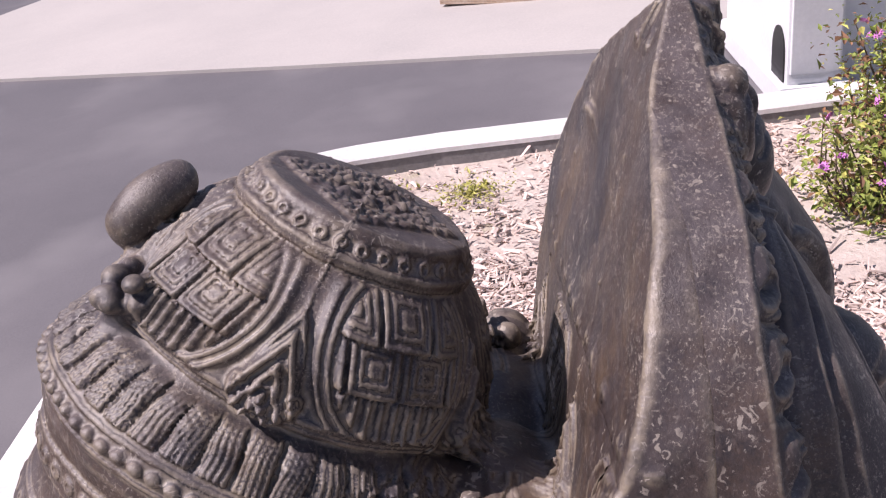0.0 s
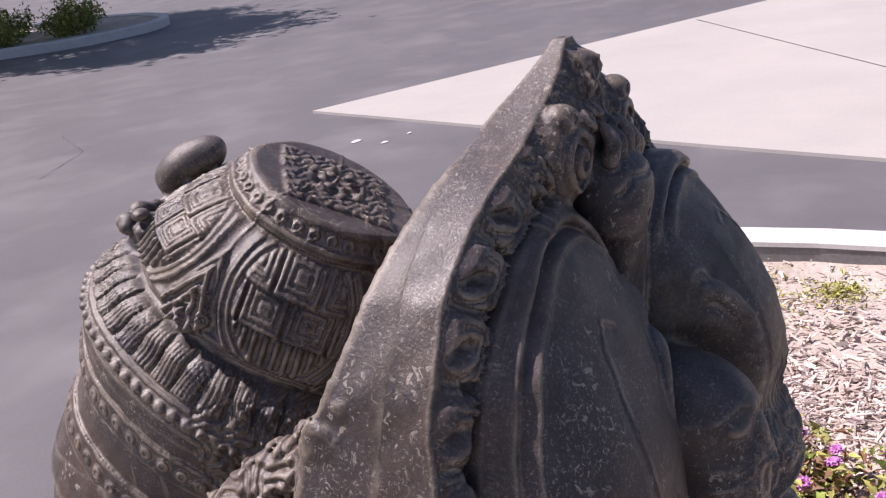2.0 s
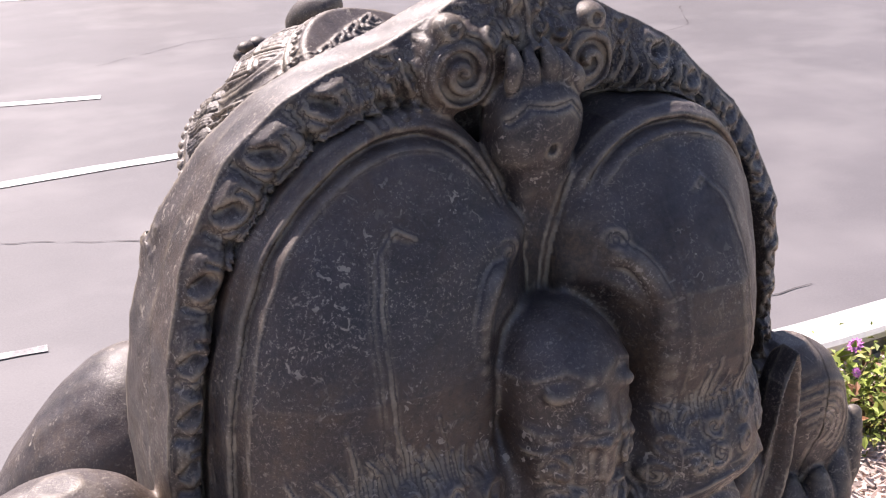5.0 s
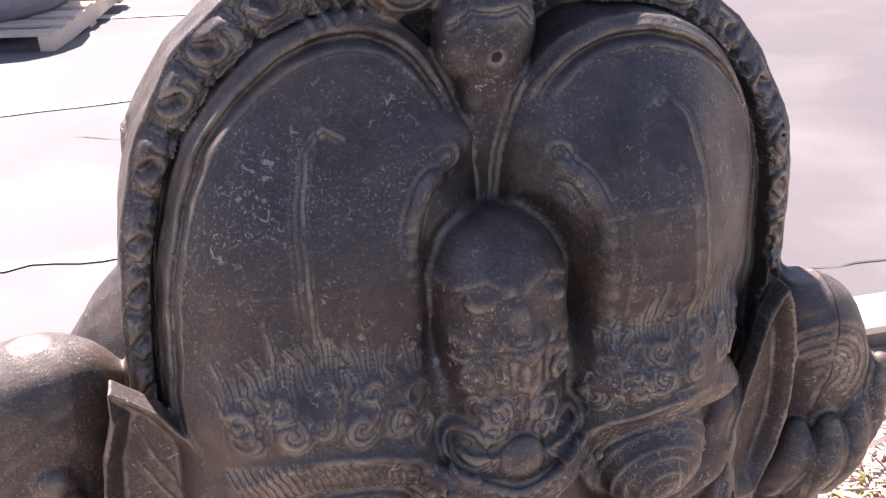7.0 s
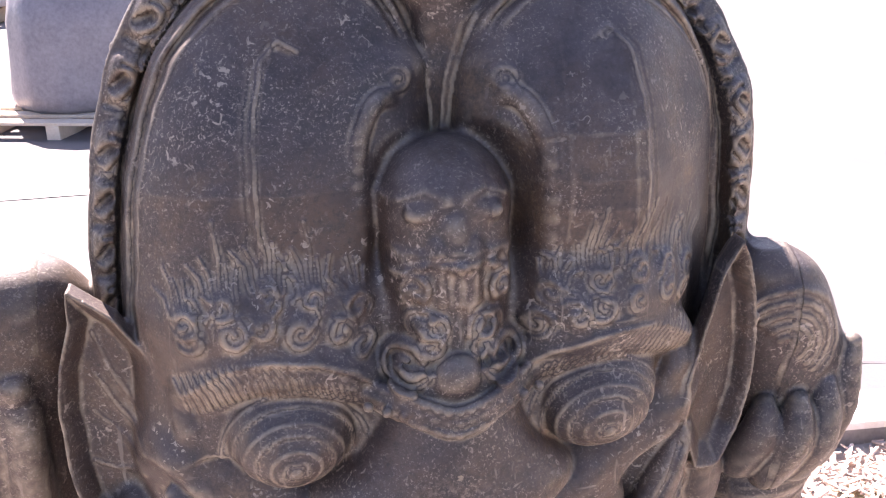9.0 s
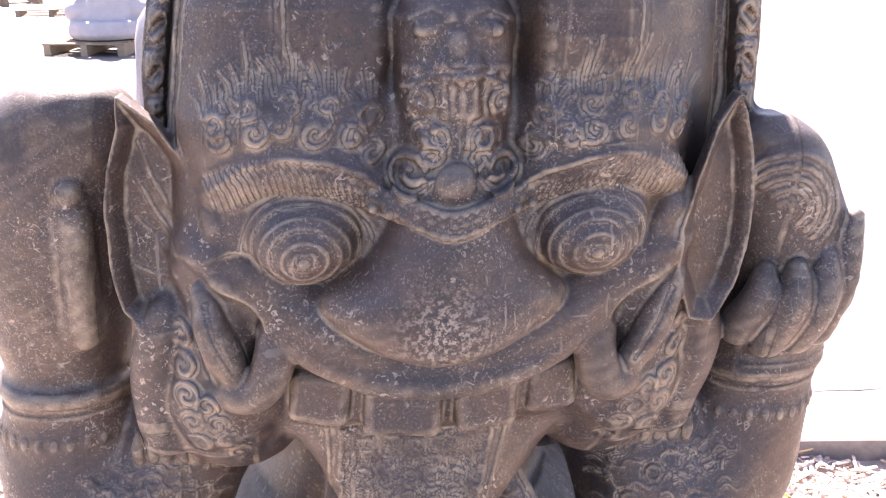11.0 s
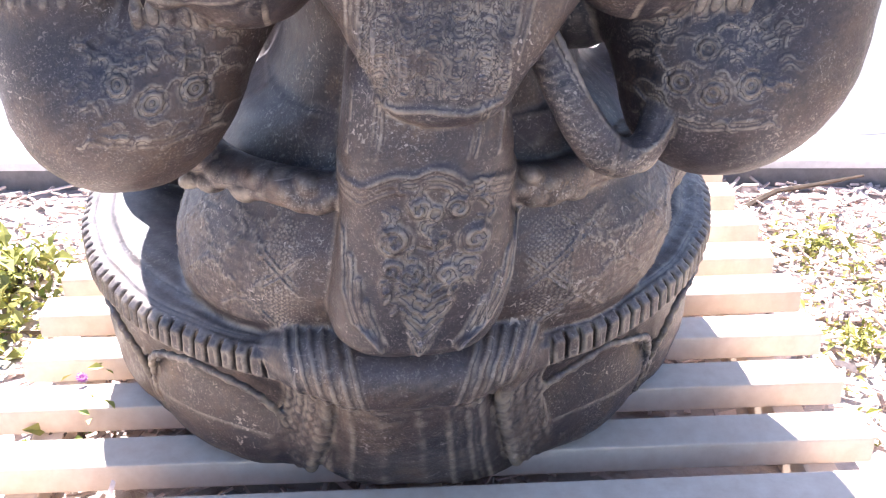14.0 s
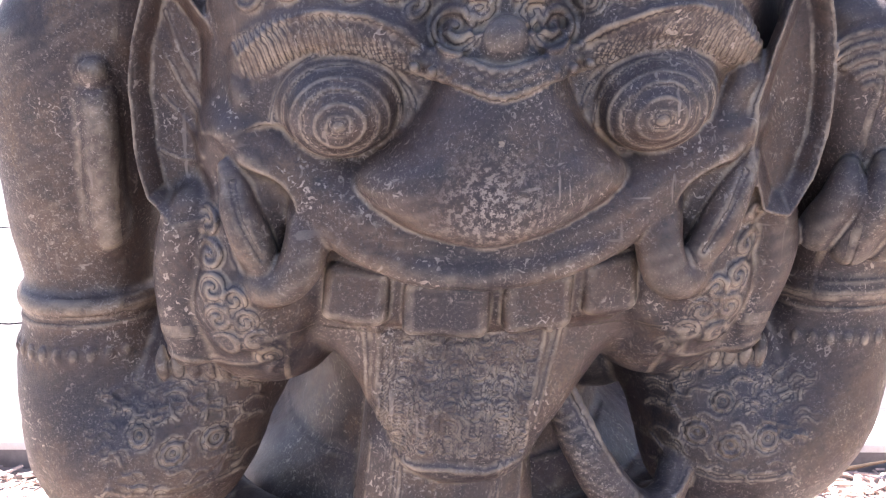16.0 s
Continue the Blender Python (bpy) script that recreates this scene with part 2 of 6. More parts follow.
far = np.r_[-2500, -900, -300, -120, -60, np.linspace(-40, 40, 81), 60, 120, 300, 900, 2500]
ground = sheet("ground", far, far, lambda X, Y: 0 * X - 0.012, ASPHALT)
tagged(ground, "grey asphalt parking lot with faint wear", "ground", kind="structure")

# the bed's edge: along y to its corner, round it, then along -x
def kerb_line():
    # front run near y -1: unseen, added so dark asphalt bounces less light
    pts = [(-6.0, -1.00), (-1.6, -0.98), (0.2, -1.02), (1.2, -1.42), (2.0, -1.94), (2.45, -2.18), (2.78, -2.16), (2.93, -1.98), (2.97, -1.7), (3.03, -0.6), (3.10, 0.20)]
    for k in range(1, 19):
        a = k / 18 * math.pi / 2
        pts.append((2.30 + 0.80 * math.cos(a) ** 0.9, 0.42 + 0.71 * math.sin(a) ** 0.9))
    return pts + [(1.7, 1.14), (1.0, 1.18), (0.0, 1.22), (-1.6, 1.26), (-6.0, 1.32)]


def sweep_kerb(name, line, section, mat):
    verts, faces = [], []
    n = len(section)
    for k, (x, y) in enumerate(line):
        a, b = line[max(k - 1, 0)], line[min(k + 1, len(line) - 1)]
        d = Vector((b[0] - a[0], b[1] - a[1])).normalized()
        out = Vector((d.y, -d.x))
        for o, h in section:
            px, py = x + out.x * o, y + out.y * o
            verts.append((px, py, gz(px, py) + h))
    for k in range(len(line) - 1):
        for j in range(n - 1):
            a = k * n + j
            faces.append((a, a + 1, a + 1 + n, a + n))
    faces += [tuple(range(n - 1, -1, -1)), tuple(range((len(line) - 1) * n, len(line) * n))]
    return mesh_ob(name, verts, faces, mat)


line = kerb_line()
kerb = sweep_kerb("kerb", line, [(-0.07, -0.05), (-0.07, 0.094), (0.07, 0.094), (0.075, -0.05)], KERB_SIDE)
tagged(kerb, "concrete kerb round the bed with a white painted top", "kerb", kind="structure")
top = sweep_kerb("painted_top", line, [(-0.074, 0.075), (-0.074, 0.092), (-0.062, 0.102), (0.062, 0.102), (0.078, 0.090), (0.078, 0.03)], KERB)
top.parent = kerb

# ---- the statue: one carved stone mesh, blended from simple solids ----
def even(pts, radii, n=4):
    """Points and radii along a smooth line through the given ones."""
    p = np.column_stack([np.array(pts, float), np.array(radii, float)])
    q = np.vstack([2 * p[0] - p[1], p, 2 * p[-1] - p[-2]])
    out = []
    for i in range(1, len(q) - 2):
        for k in range(n):
            t = k / n
            out.append(0.5 * (2 * q[i] + (q[i + 1] - q[i - 1]) * t + (2 * q[i - 1] - 5 * q[i] + 4 * q[i + 1] - q[i + 2]) * t * t + (3 * q[i] - q[i - 1] - 3 * q[i + 1] + q[i + 2]) * t ** 3))
    out = np.array(out + [p[-1]])
    return out[:, :3], np.maximum(out[:, 3], 0.0015)


class Solid:
    """A distance field on a grid; solids are blended into it, and its zero surface becomes one mesh."""

    def __init__(self, lo, hi, h):
        self.lo, self.h = np.array(lo), h
        self.n = np.ceil((np.array(hi) - self.lo) / h).astype(int) + 1
        self.f = np.full(self.n, 0.05, np.float32)

    def part(self, lo, hi):
        a = np.maximum(np.floor((np.array(lo) - self.lo) / self.h).astype(int), 0)
        b = np.minimum(np.ceil((np.array(hi) - self.lo) / self.h).astype(int) + 1, self.n)
        s = tuple(slice(i, max(j, i)) for i, j in zip(a, b))
        g = [np.float32(self.lo[k]) + np.float32(self.h) * np.arange(s[k].start, s[k].stop, dtype=np.float32) for k in range(3)]
        return s, g[0][:, None, None], g[1][None, :, None], g[2][None, None, :]

    def add(self, d, lo, hi, k=0.012):
        m = k + 0.012
        s, x, y, z = self.part(np.array(lo) - m, np.array(hi) + m)
        if min(self.f[s].shape) == 0:
            return
        f, v = self.f[s], d(x, y, z)
        w = np.maximum(k - np.abs(f - v), 0)
        self.f[s] = np.minimum(f, v) - w * w / (4 * k)

    def cut(self, d, lo, hi, k=0.008):
        s, x, y, z = self.part(np.array(lo) - 0.01, np.array(hi) + 0.01)
        if min(self.f[s].shape) == 0:
            return
        f, v = self.f[s], -d(x, y, z)
        w = np.maximum(k - np.abs(f - v), 0)
        self.f[s] = np.maximum(f, v) + w * w / (4 * k)

    def relief(self, d, lo, hi):
        """Raises the surface by d(x, y, z) metres."""
        s, x, y, z = self.part(lo, hi)
        if min(self.f[s].shape) == 0:
            return
        self.f[s] -= d(x, y, z).astype(np.float32)

    def ball(self, c, r, k=0.012, turn=(0, 0, 0), power=2.0, cut=False):
        rot = np.array(Euler([radians(a) for a in turn]).to_matrix())
        r = np.array(r if np.ndim(r) else (r,) * 3, float)
        reach = np.abs(rot) @ r if power == 2 else np.abs(rot) @ r * 1.02

        def d(x, y, z):
            p = [rot[0, j] * (x - c[0]) + rot[1, j] * (y - c[1]) + rot[2, j] * (z - c[2]) for j in range(3)]
            q = np.maximum(sum(np.abs(p[j] / r[j]) ** power for j in range(3)) ** (1 / power), 0.05)
            g = np.sqrt(sum((np.abs(p[j] / r[j]) ** (power - 1) / r[j]) ** 2 for j in range(3))) / q ** (power - 1)
            return ((q - 1) / np.clip(g, 0.5 / r.max(), 1.2 / r.min())).astype(np.float32)

        (self.cut if cut else self.add)(d, np.array(c) - reach, np.array(c) + reach, k)

    def tube(self, pts, radii, k=0.008, flat=1.0, cut=False):
        """Round-ended limbs along a line of points."""
        radii = radii if np.ndim(radii) else [radii] * len(pts)
        if len(pts) > 2 and len(pts) < 9:
            pts, radii = even(pts, radii)
        for (a, b), (ra, rb) in zip(zip(pts, pts[1:]), zip(radii, radii[1:])):
            a, b = np.array(a, float), np.array(b, float)
            ab = b - a
            ll = max(ab @ ab, 1e-9)

            def d(x, y, z):
                t = np.clip(((x - a[0]) * ab[0] + (y - a[1]) * ab[1] + (z - a[2]) * ab[2]) / ll, 0, 1)
                return (np.sqrt((x - a[0] - t * ab[0]) ** 2 + (y - a[1] - t * ab[1]) ** 2 + (z - a[2] - t * ab[2]) ** 2) - (ra + t * (rb - ra))).astype(np.float32)

            r = max(ra, rb)
            (self.cut if cut else self.add)(d, np.minimum(a, b) - r, np.maximum(a, b) + r, k)

    def block(self, c, half, r=0.006, k=0.006, turn=(0, 0, 0), cut=False):
        rot = np.array(Euler([radians(a) for a in turn]).to_matrix())
        half = np.array(half, float)
        reach = np.abs(rot) @ half

        def d(x, y, z):
            q = [np.abs(rot[0, j] * (x - c[0]) + rot[1, j] * (y - c[1]) + rot[2, j] * (z - c[2])) - half[j] + r for j in range(3)]
            return (np.sqrt(sum(np.maximum(v, 0) ** 2 for v in q)) + np.minimum(np.maximum(np.maximum(q[0], q[1]), q[2]), 0) - r).astype(np.float32)

        (self.cut if cut else self.add)(d, np.array(c) - reach, np.array(c) + reach, k)

    def loft(self, rows, k=0.015, power=2.0, cut=False):
        """A body from rows of height, centre x, centre y, half width, half depth."""
        rows = np.array(rows, float)
        zs = np.linspace(rows[0, 0], rows[-1, 0], 161)
        soft = np.hanning(17) / np.hanning(17).sum()
        cx, cy, rx, ry = (np.convolve(np.pad(np.interp(zs, rows[:, 0], c), 8, "reflect", reflect_type="odd"), soft, "valid") for c in rows.T[1:])
        rx, ry = np.maximum(rx, 0.002), np.maximum(ry, 0.002)

        def d(x, y, z):
            at = lambda v: np.interp(z, zs, v)  # noqa: E731
            wx, wy = at(rx), at(ry)
            u, v = np.abs((x - at(cx)) / wx), np.abs((y - at(cy)) / wy)
            q = np.maximum((u ** power + v ** power) ** (1 / power), 0.05)
            g = np.sqrt((u ** (power - 1) / wx) ** 2 + (v ** (power - 1) / wy) ** 2) / q ** (power - 1)
            side = (q - 1) / np.maximum(g, 0.5 / np.maximum(wx, wy))
            return np.maximum(side, np.maximum(zs[0] - z, z - zs[-1])).astype(np.float32)

        lo = ((cx - rx).min(), (cy - ry).min(), zs[0])
        hi = ((cx + rx).max(), (cy + ry).max(), zs[-1])
        (self.cut if cut else self.add)(d, lo, hi, k)

    def mesh(self):
        """Surface nets: one vertex in each cell that the surface passes, one quad over each edge that it cuts."""
        f, (nx, ny, nz) = self.f, self.n
        inside = f < 0
        c = np.zeros((nx - 1, ny - 1, nz - 1), np.uint8)
        for i in (0, 1):
            for j in (0, 1):
                for l in (0, 1):
                    c += inside[i : nx - 1 + i, j : ny - 1 + j, l : nz - 1 + l]
        cells = np.argwhere((c > 0) & (c < 8))
        number = np.full(c.shape, -1, np.int32)
        number[tuple(cells.T)] = np.arange(len(cells))
        total, count = np.zeros((len(cells), 3)), np.zeros(len(cells))
        corner = {o: f[cells[:, 0] + o[0], cells[:, 1] + o[1], cells[:, 2] + o[2]] for o in np.ndindex(2, 2, 2)}
        for o in np.ndindex(2, 2, 2):
            for a in range(3):
                if o[a] == 0:
                    e = tuple(v + (n == a) for n, v in enumerate(o))
                    va, vb = corner[o], corner[e]
                    hit = (va < 0) != (vb < 0)
                    t = np.where(hit, va / np.where(hit, va - vb, 1), 0)
                    p = np.tile(np.array(o, float), (len(cells), 1))
                    p[:, a] += t
                    total += p * hit[:, None]
                    count += hit
        verts = (cells + total / count[:, None]) * self.h + self.lo
        faces = []
        for a in range(3):
            b, d = (a + 1) % 3, (a + 2) % 3
            lo = [slice(None)] * 3
            hi = [slice(None)] * 3
            lo[a], hi[a] = slice(0, -1), slice(1, None)
            diff = inside[tuple(lo)].astype(np.int8) - inside[tuple(hi)].astype(np.int8)
            e = np.argwhere(diff)
            e = e[(e[:, b] > 0) & (e[:, d] > 0) & (e[:, b] < self.n[b] - 1) & (e[:, d] < self.n[d] - 1)]
            way = diff[tuple(e.T)]
            q = []
            for ob, od in ((1, 1), (0, 1), (0, 0), (1, 0)):
                v = e.copy()
                v[:, b] -= ob
                v[:, d] -= od
                q.append(number[tuple(v.T)])
            q = np.stack(q, 1)
            faces.append(np.where(way[:, None] > 0, q, q[:, ::-1]))
        return verts, np.concatenate(faces)
STATUE_STEP = 0.0032
WORN = 0.62  # how much of the cut relief the weather has left


def mirror(f):
    for s in (-1, 1):
        f(s)


def arc(c, r, a0, a1, n, y0, y1=None):
    """Points on an arc in the upright plane; y runs from y0 to y1."""
    y1 = y0 if y1 is None else y1
    return [(c[0] + r * math.cos(radians(a0 + (a1 - a0) * i / n)), y0 + (y1 - y0) * i / n, c[1] + r * math.sin(radians(a0 + (a1 - a0) * i / n))) for i in range(n + 1)]


def scroll(S, c, R, amp=0.005, pitch=0.0085, way=1, start=0.0, y=(-0.26, -0.02), squash=1.0):
    """A carved scroll in relief on whatever faces -y round (x, z)."""
    def d(x, yy, z):
        u, v = (x - c[0]), (z - c[1]) / squash
        r, a = np.sqrt(u * u + v * v), np.arctan2(v, u)
        ph = r / pitch - way * (a - radians(start)) / (2 * np.pi)
        cord = 0.5 + 0.5 * np.cos(2 * np.pi * ph)
        return WORN * amp * (0.35 + 0.65 * cord ** 0.7) * np.clip((R - r) / 0.004, 0, 1) + 0 * yy
    S.relief(d, (c[0] - R, y[0], c[1] - R * squash), (c[0] + R, y[1], c[1] + R * squash))


def stroke(S, pts, w=0.003, amp=0.003, y=(-0.26, -0.02), taper=True):
    """A raised (or, with amp < 0, sunk) line in relief, through (x, z) points, on what faces -y."""
    p = np.array(pts, float)
    n = len(p) - 1

    def d(x, yy, z):
        best = None
        for i in range(n):
            a, b = p[i], p[i + 1]
            ab = b - a
            t = np.clip(((x - a[0]) * ab[0] + (z - a[1]) * ab[1]) / max(ab @ ab, 1e-9), 0, 1)
            q = np.sqrt((x - a[0] - t * ab[0]) ** 2 + (z - a[1] - t * ab[1]) ** 2)
            q = q / (1 - 0.6 * (i + t) / n) if taper else q
            best = q if best is None else np.minimum(best, q)
        return WORN * amp * np.exp(-((best / w) ** 2)) + 0 * yy
    lo, hi = p.min(0) - 2.2 * w, p.max(0) + 2.2 * w
    S.relief(d, (lo[0], y[0], lo[1]), (hi[0], y[1], hi[1]))


def plate_sd(x, z, pts):
    """Signed distance in the upright plane to a closed outline of (x, z) points."""
    p = np.array(pts, float)
    best, inside = None, None
    for a, b in zip(p, np.roll(p, -1, 0)):
        ab = b - a
        t = np.clip(((x - a[0]) * ab[0] + (z - a[1]) * ab[1]) / (ab @ ab), 0, 1)
        q = (x - a[0] - t * ab[0]) ** 2 + (z - a[1] - t * ab[1]) ** 2
        best = q if best is None else np.minimum(best, q)
        if a[1] != b[1]:
            over = ((a[1] > z) != (b[1] > z)) & (x < (b[0] - a[0]) * (z - a[1]) / (b[1] - a[1]) + a[0])
            inside = over if inside is None else inside ^ over
    return np.where(inside, -1, 1) * np.sqrt(best)


def smooth_table(zs, vs, width=0.03):
    """A soft curve through a few measures."""
    z = np.arange(0.8, 1.36, 0.002)
    n = int(width / 0.002) | 1
    k = np.hanning(n + 2)[1:-1]
    v = np.convolve(np.pad(np.interp(z, zs, vs), n // 2, "edge"), k / k.sum(), "valid")
    return lambda q: np.interp(q, z, v)


slab_half = smooth_table([0.86, 0.95, 1.0, 1.04, 1.104, 1.163, 1.213, 1.245, 1.262, 1.273, 1.285, 1.298, 1.312, 1.3235, 1.36],
                         [0.235, 0.243, 0.247, 0.247, 0.241, 0.224, 0.195, 0.158, 0.122, 0.090, 0.061, 0.036, 0.017, 0.004, -0.03], 0.016)
slab_back = smooth_table([0.85, 1.0, 1.12, 1.19, 1.233, 1.285, 1.32], [0.075, 0.052, 0.030, 0.008, -0.002, -0.018, -0.036])
slab_front = smooth_table([0.85, 1.0, 1.07, 1.10, 1.15, 1.20, 1.24, 1.275, 1.32], [-0.060, -0.058, -0.055, -0.050, -0.042, -0.038, -0.040, -0.046, -0.046])


def lean(z):
    """The figure stands a little out of true."""
    return np.interp(z, [0.126, 0.345, 0.60, 0.90, 1.10, 1.32], [-0.072, -0.068, -0.032, 0.0, 0.014, 0.022])


def carve(S):
    """The whole figure, cut into the grid S."""

    # body and hips on the cushion
    S.loft([(0.33, 0, 0.24, 0.24, 0.26), (0.38, 0, 0.22, 0.245, 0.250), (0.44, 0, 0.20, 0.232, 0.236), (0.48, 0, 0.19, 0.205, 0.222), (0.51, 0, 0.19, 0.192, 0.224), (0.55, 0, 0.19, 0.172, 0.222),
            (0.62, 0, 0.19, 0.148, 0.224), (0.72, 0, 0.19, 0.165, 0.240), (0.80, 0, 0.20, 0.19, 0.22), (0.90, 0, 0.18, 0.18, 0.15), (0.97, 0, 0.17, 0.13, 0.12)], 0.03)
    S.loft([(0.335, 0.016, 0.19, 0.248, 0.222), (0.37, 0.018, 0.19, 0.266, 0.238), (0.41, 0.020, 0.19, 0.270, 0.248), (0.45, 0.020, 0.19, 0.260, 0.245), (0.49, 0.016, 0.19, 0.234, 0.230), (0.525, 0.010, 0.19, 0.212, 0.226), (0.55, 0.006, 0.19, 0.190, 0.222), (0.57, 0.004, 0.19, 0.165, 0.214)], 0.012, 2.5)
    # knee mass behind the hip, added to block sun from the right ledge
    S.ball((0.245, 0.30, 0.47), (0.110, 0.17, 0.125), 0.03)
    S.ball((0.136, 0.07, 0.660), (0.052, 0.05, 0.050), 0.012)
    # knees and belly of the far side
    mirror(lambda s: S.ball((s * 0.25, 0.46, 0.43), (0.13, 0.20, 0.09), 0.03))
    S.ball((0, 0.42, 0.56), (0.19, 0.17, 0.18), 0.04)
    # woven lattice on the hips
    def lattice(x, y, z):
        u = np.arctan2(x, 0.40 - y) * 0.36
        m = np.clip((np.abs(x) - 0.10) / 0.02, 0, 1) * np.clip((0.485 - z) / 0.01, 0, 1) * np.clip((z - 0.365) / 0.01, 0, 1) * (y < 0.2)
        a, b = (u + z) / 0.066, (u - z) / 0.066
        band = np.maximum(np.cos(2 * np.pi * a), np.cos(2 * np.pi * b))
        weave = np.cos(2 * np.pi * (u + z) / 0.0092) * np.cos(2 * np.pi * (u - z) / 0.0092)
        return m * (0.0026 * np.clip((band - 0.86) / 0.05, 0, 1) - 0.0022 * np.clip((band - 0.955) / 0.02, 0, 1) + 0.0008 * weave)


    S.relief(lattice, (-0.33, -0.14, 0.36), (0.31, 0.2, 0.49))

    # back slab with the two lobes
    def slab(x, y, z):
        w = slab_half(z)
        w = w * (1 - np.where(x > 0, np.interp(z, [0.90, 0.97, 1.12, 1.19, 1.215, 1.255, 1.295], [0, -0.055, -0.055, 0, 0.08, 0.10, 0]), 0))
        side = (np.abs(x) - w) * 0.8
        back, front = slab_back(z) - 0.05 * x, slab_front(z)
        return np.maximum(np.maximum(side, np.maximum(y - back, front - y)), np.maximum(0.84 - z, z - 1.322)).astype(np.float32)


    S.add(slab, (-0.255, -0.10, 0.84), (0.268, 0.10, 1.324), 0.008)
    def lobe_q(x, z, s):
        cx = s * np.interp(z, [1.08, 1.16, 1.235], [0.113, 0.103, 0.084])
        w = np.where((x - cx) * s > 0, np.interp(z, [0.9, 1.0, 1.09, 1.15], [0.108, 0.113, 0.106, 0.102]) + (0.008 if s > 0 else 0.0), np.interp(z, [1.08, 1.16, 1.19, 1.235], [0.107, 0.104, 0.096, 0.088]))
        up = np.maximum(z - 1.085, 0) / (0.147 if s < 0 else 0.131)
        return ((np.abs(x - cx) / w) ** 2.2 + up ** 2.2) ** (1 / 2.2)

    def curls(s):
        """Leaf curls in a band along the slab's edge up to its tip, each a hooked cord round a hole with ribs fanning inwards."""
        zz = np.linspace(0.86, 1.318, 460)
        ex = slab_half(zz) * (1 - (np.interp(zz, [0.90, 0.97, 1.12, 1.19, 1.215, 1.255, 1.295], [0, -0.055, -0.055, 0, 0.08, 0.10, 0]) if s > 0 else 0))
        run = np.r_[0, np.cumsum(np.hypot(np.diff(ex), np.diff(zz)))]
        large = np.interp([0.905, 0.948, 0.990, 1.030, 1.069, 1.104, 1.152, 1.196, 1.230, 1.256], zz, run)
        small = np.interp([1.272, 1.283, 1.294, 1.304], zz, run)
        centres = [(c, 1.0) for c in large] + [(c, k) for c, k in zip(small, (0.55, 0.48, 0.40, 0.34))]

        def d(x, y, z):
            X, Z = np.broadcast_arrays(x[:, 0] * s, z[:, 0])
            best, at = np.full(X.shape, 9.0), np.zeros(X.shape)
            for e, h, l in zip(ex, zz, run):
                q = np.hypot(X - e, Z - h)
                at = np.where(q < best, l, at)
                best = np.minimum(best, q)
            dd = np.where(X < np.interp(Z, zz, ex), best, 0)
            size = np.interp(at, np.r_[large[-1], small], [1.0, 0.62, 0.5, 0.42, 0.34])
            rise = np.interp(Z, [1.10, 1.15, 1.25], [0.028, 0.027, 0.024]) * size
            body = rise * np.clip(dd / (0.039 * size), 0, 1)
            inside = np.clip((dd - 0.0025 * size) / 0.0035, 0, 1)
            flow = (at - 0.55 * dd + 5 * dd * dd) / 0.0475
            ribs = 0.0042 * np.cos(2 * np.pi * 3.6 * flow + 0.8 * np.sin(2 * np.pi * flow)) * np.clip((dd - 0.016 * size) / 0.006, 0, 1) * size
            h = body + ribs
            for c, k in centres:
                u, v = (at - c) / k, dd / k - 0.0175
                along = np.clip(-0.75 * (u + 0.001) - 0.66 * (v + 0.002), 0, 0.011)
                r, eye = np.hypot(u, v), np.hypot(u + 0.001 + 0.75 * along, v + 0.002 + 0.66 * along)
                here = np.clip((0.0205 - r) / 0.003, 0, 1)
                lump = 0.0062 * np.sqrt(np.clip(1 - (r / 0.0200) ** 2, 0, 1))
                hole = -0.0120 * np.exp(-((eye / 0.0040) ** 2)) * (1 - 0.4 * along / 0.011)
                groove = -0.0034 * np.exp(-(((eye - 0.0108) / 0.0017) ** 2)) * (v > -0.006)
                h = h * (1 - here) + here * (body + inside * (lump + hole + groove) * k)
                h = h - inside * 0.0036 * k * np.exp(-(((u + 0.0225) / 0.0028) ** 2)) * np.clip((0.022 - v) / 0.008, 0, 1) * (np.abs(u + 0.0225) < 0.008)
            low = np.interp(Z, [1.165, 1.20], [1, 0])
            q = lobe_q(X * s, Z, s)
            h = h * (1 - low * np.clip((dd - 0.038) / 0.004, 0, 1)) * np.where(Z > 1.15, np.clip((q - 1.0) / 0.02, 0, 1), np.clip((q - 1.015) / 0.025, 0, 1))
            h = np.maximum(h, 0) * np.clip((0.060 - dd) / 0.012, 0, 1) * np.clip((Z - 0.88) / 0.02, 0, 1) * np.clip((1.316 - Z) / 0.006, 0, 1) * (dd > 0)
            return h[:, None, :] * np.clip((slab_front(z) + 0.004 - y) / 0.004, 0, 1)

        S.relief(d, (min(-s * 0.01, s * 0.268), -0.125, 0.87), (max(-s * 0.01, s * 0.268), -0.028, 1.32))


    mirror(curls)


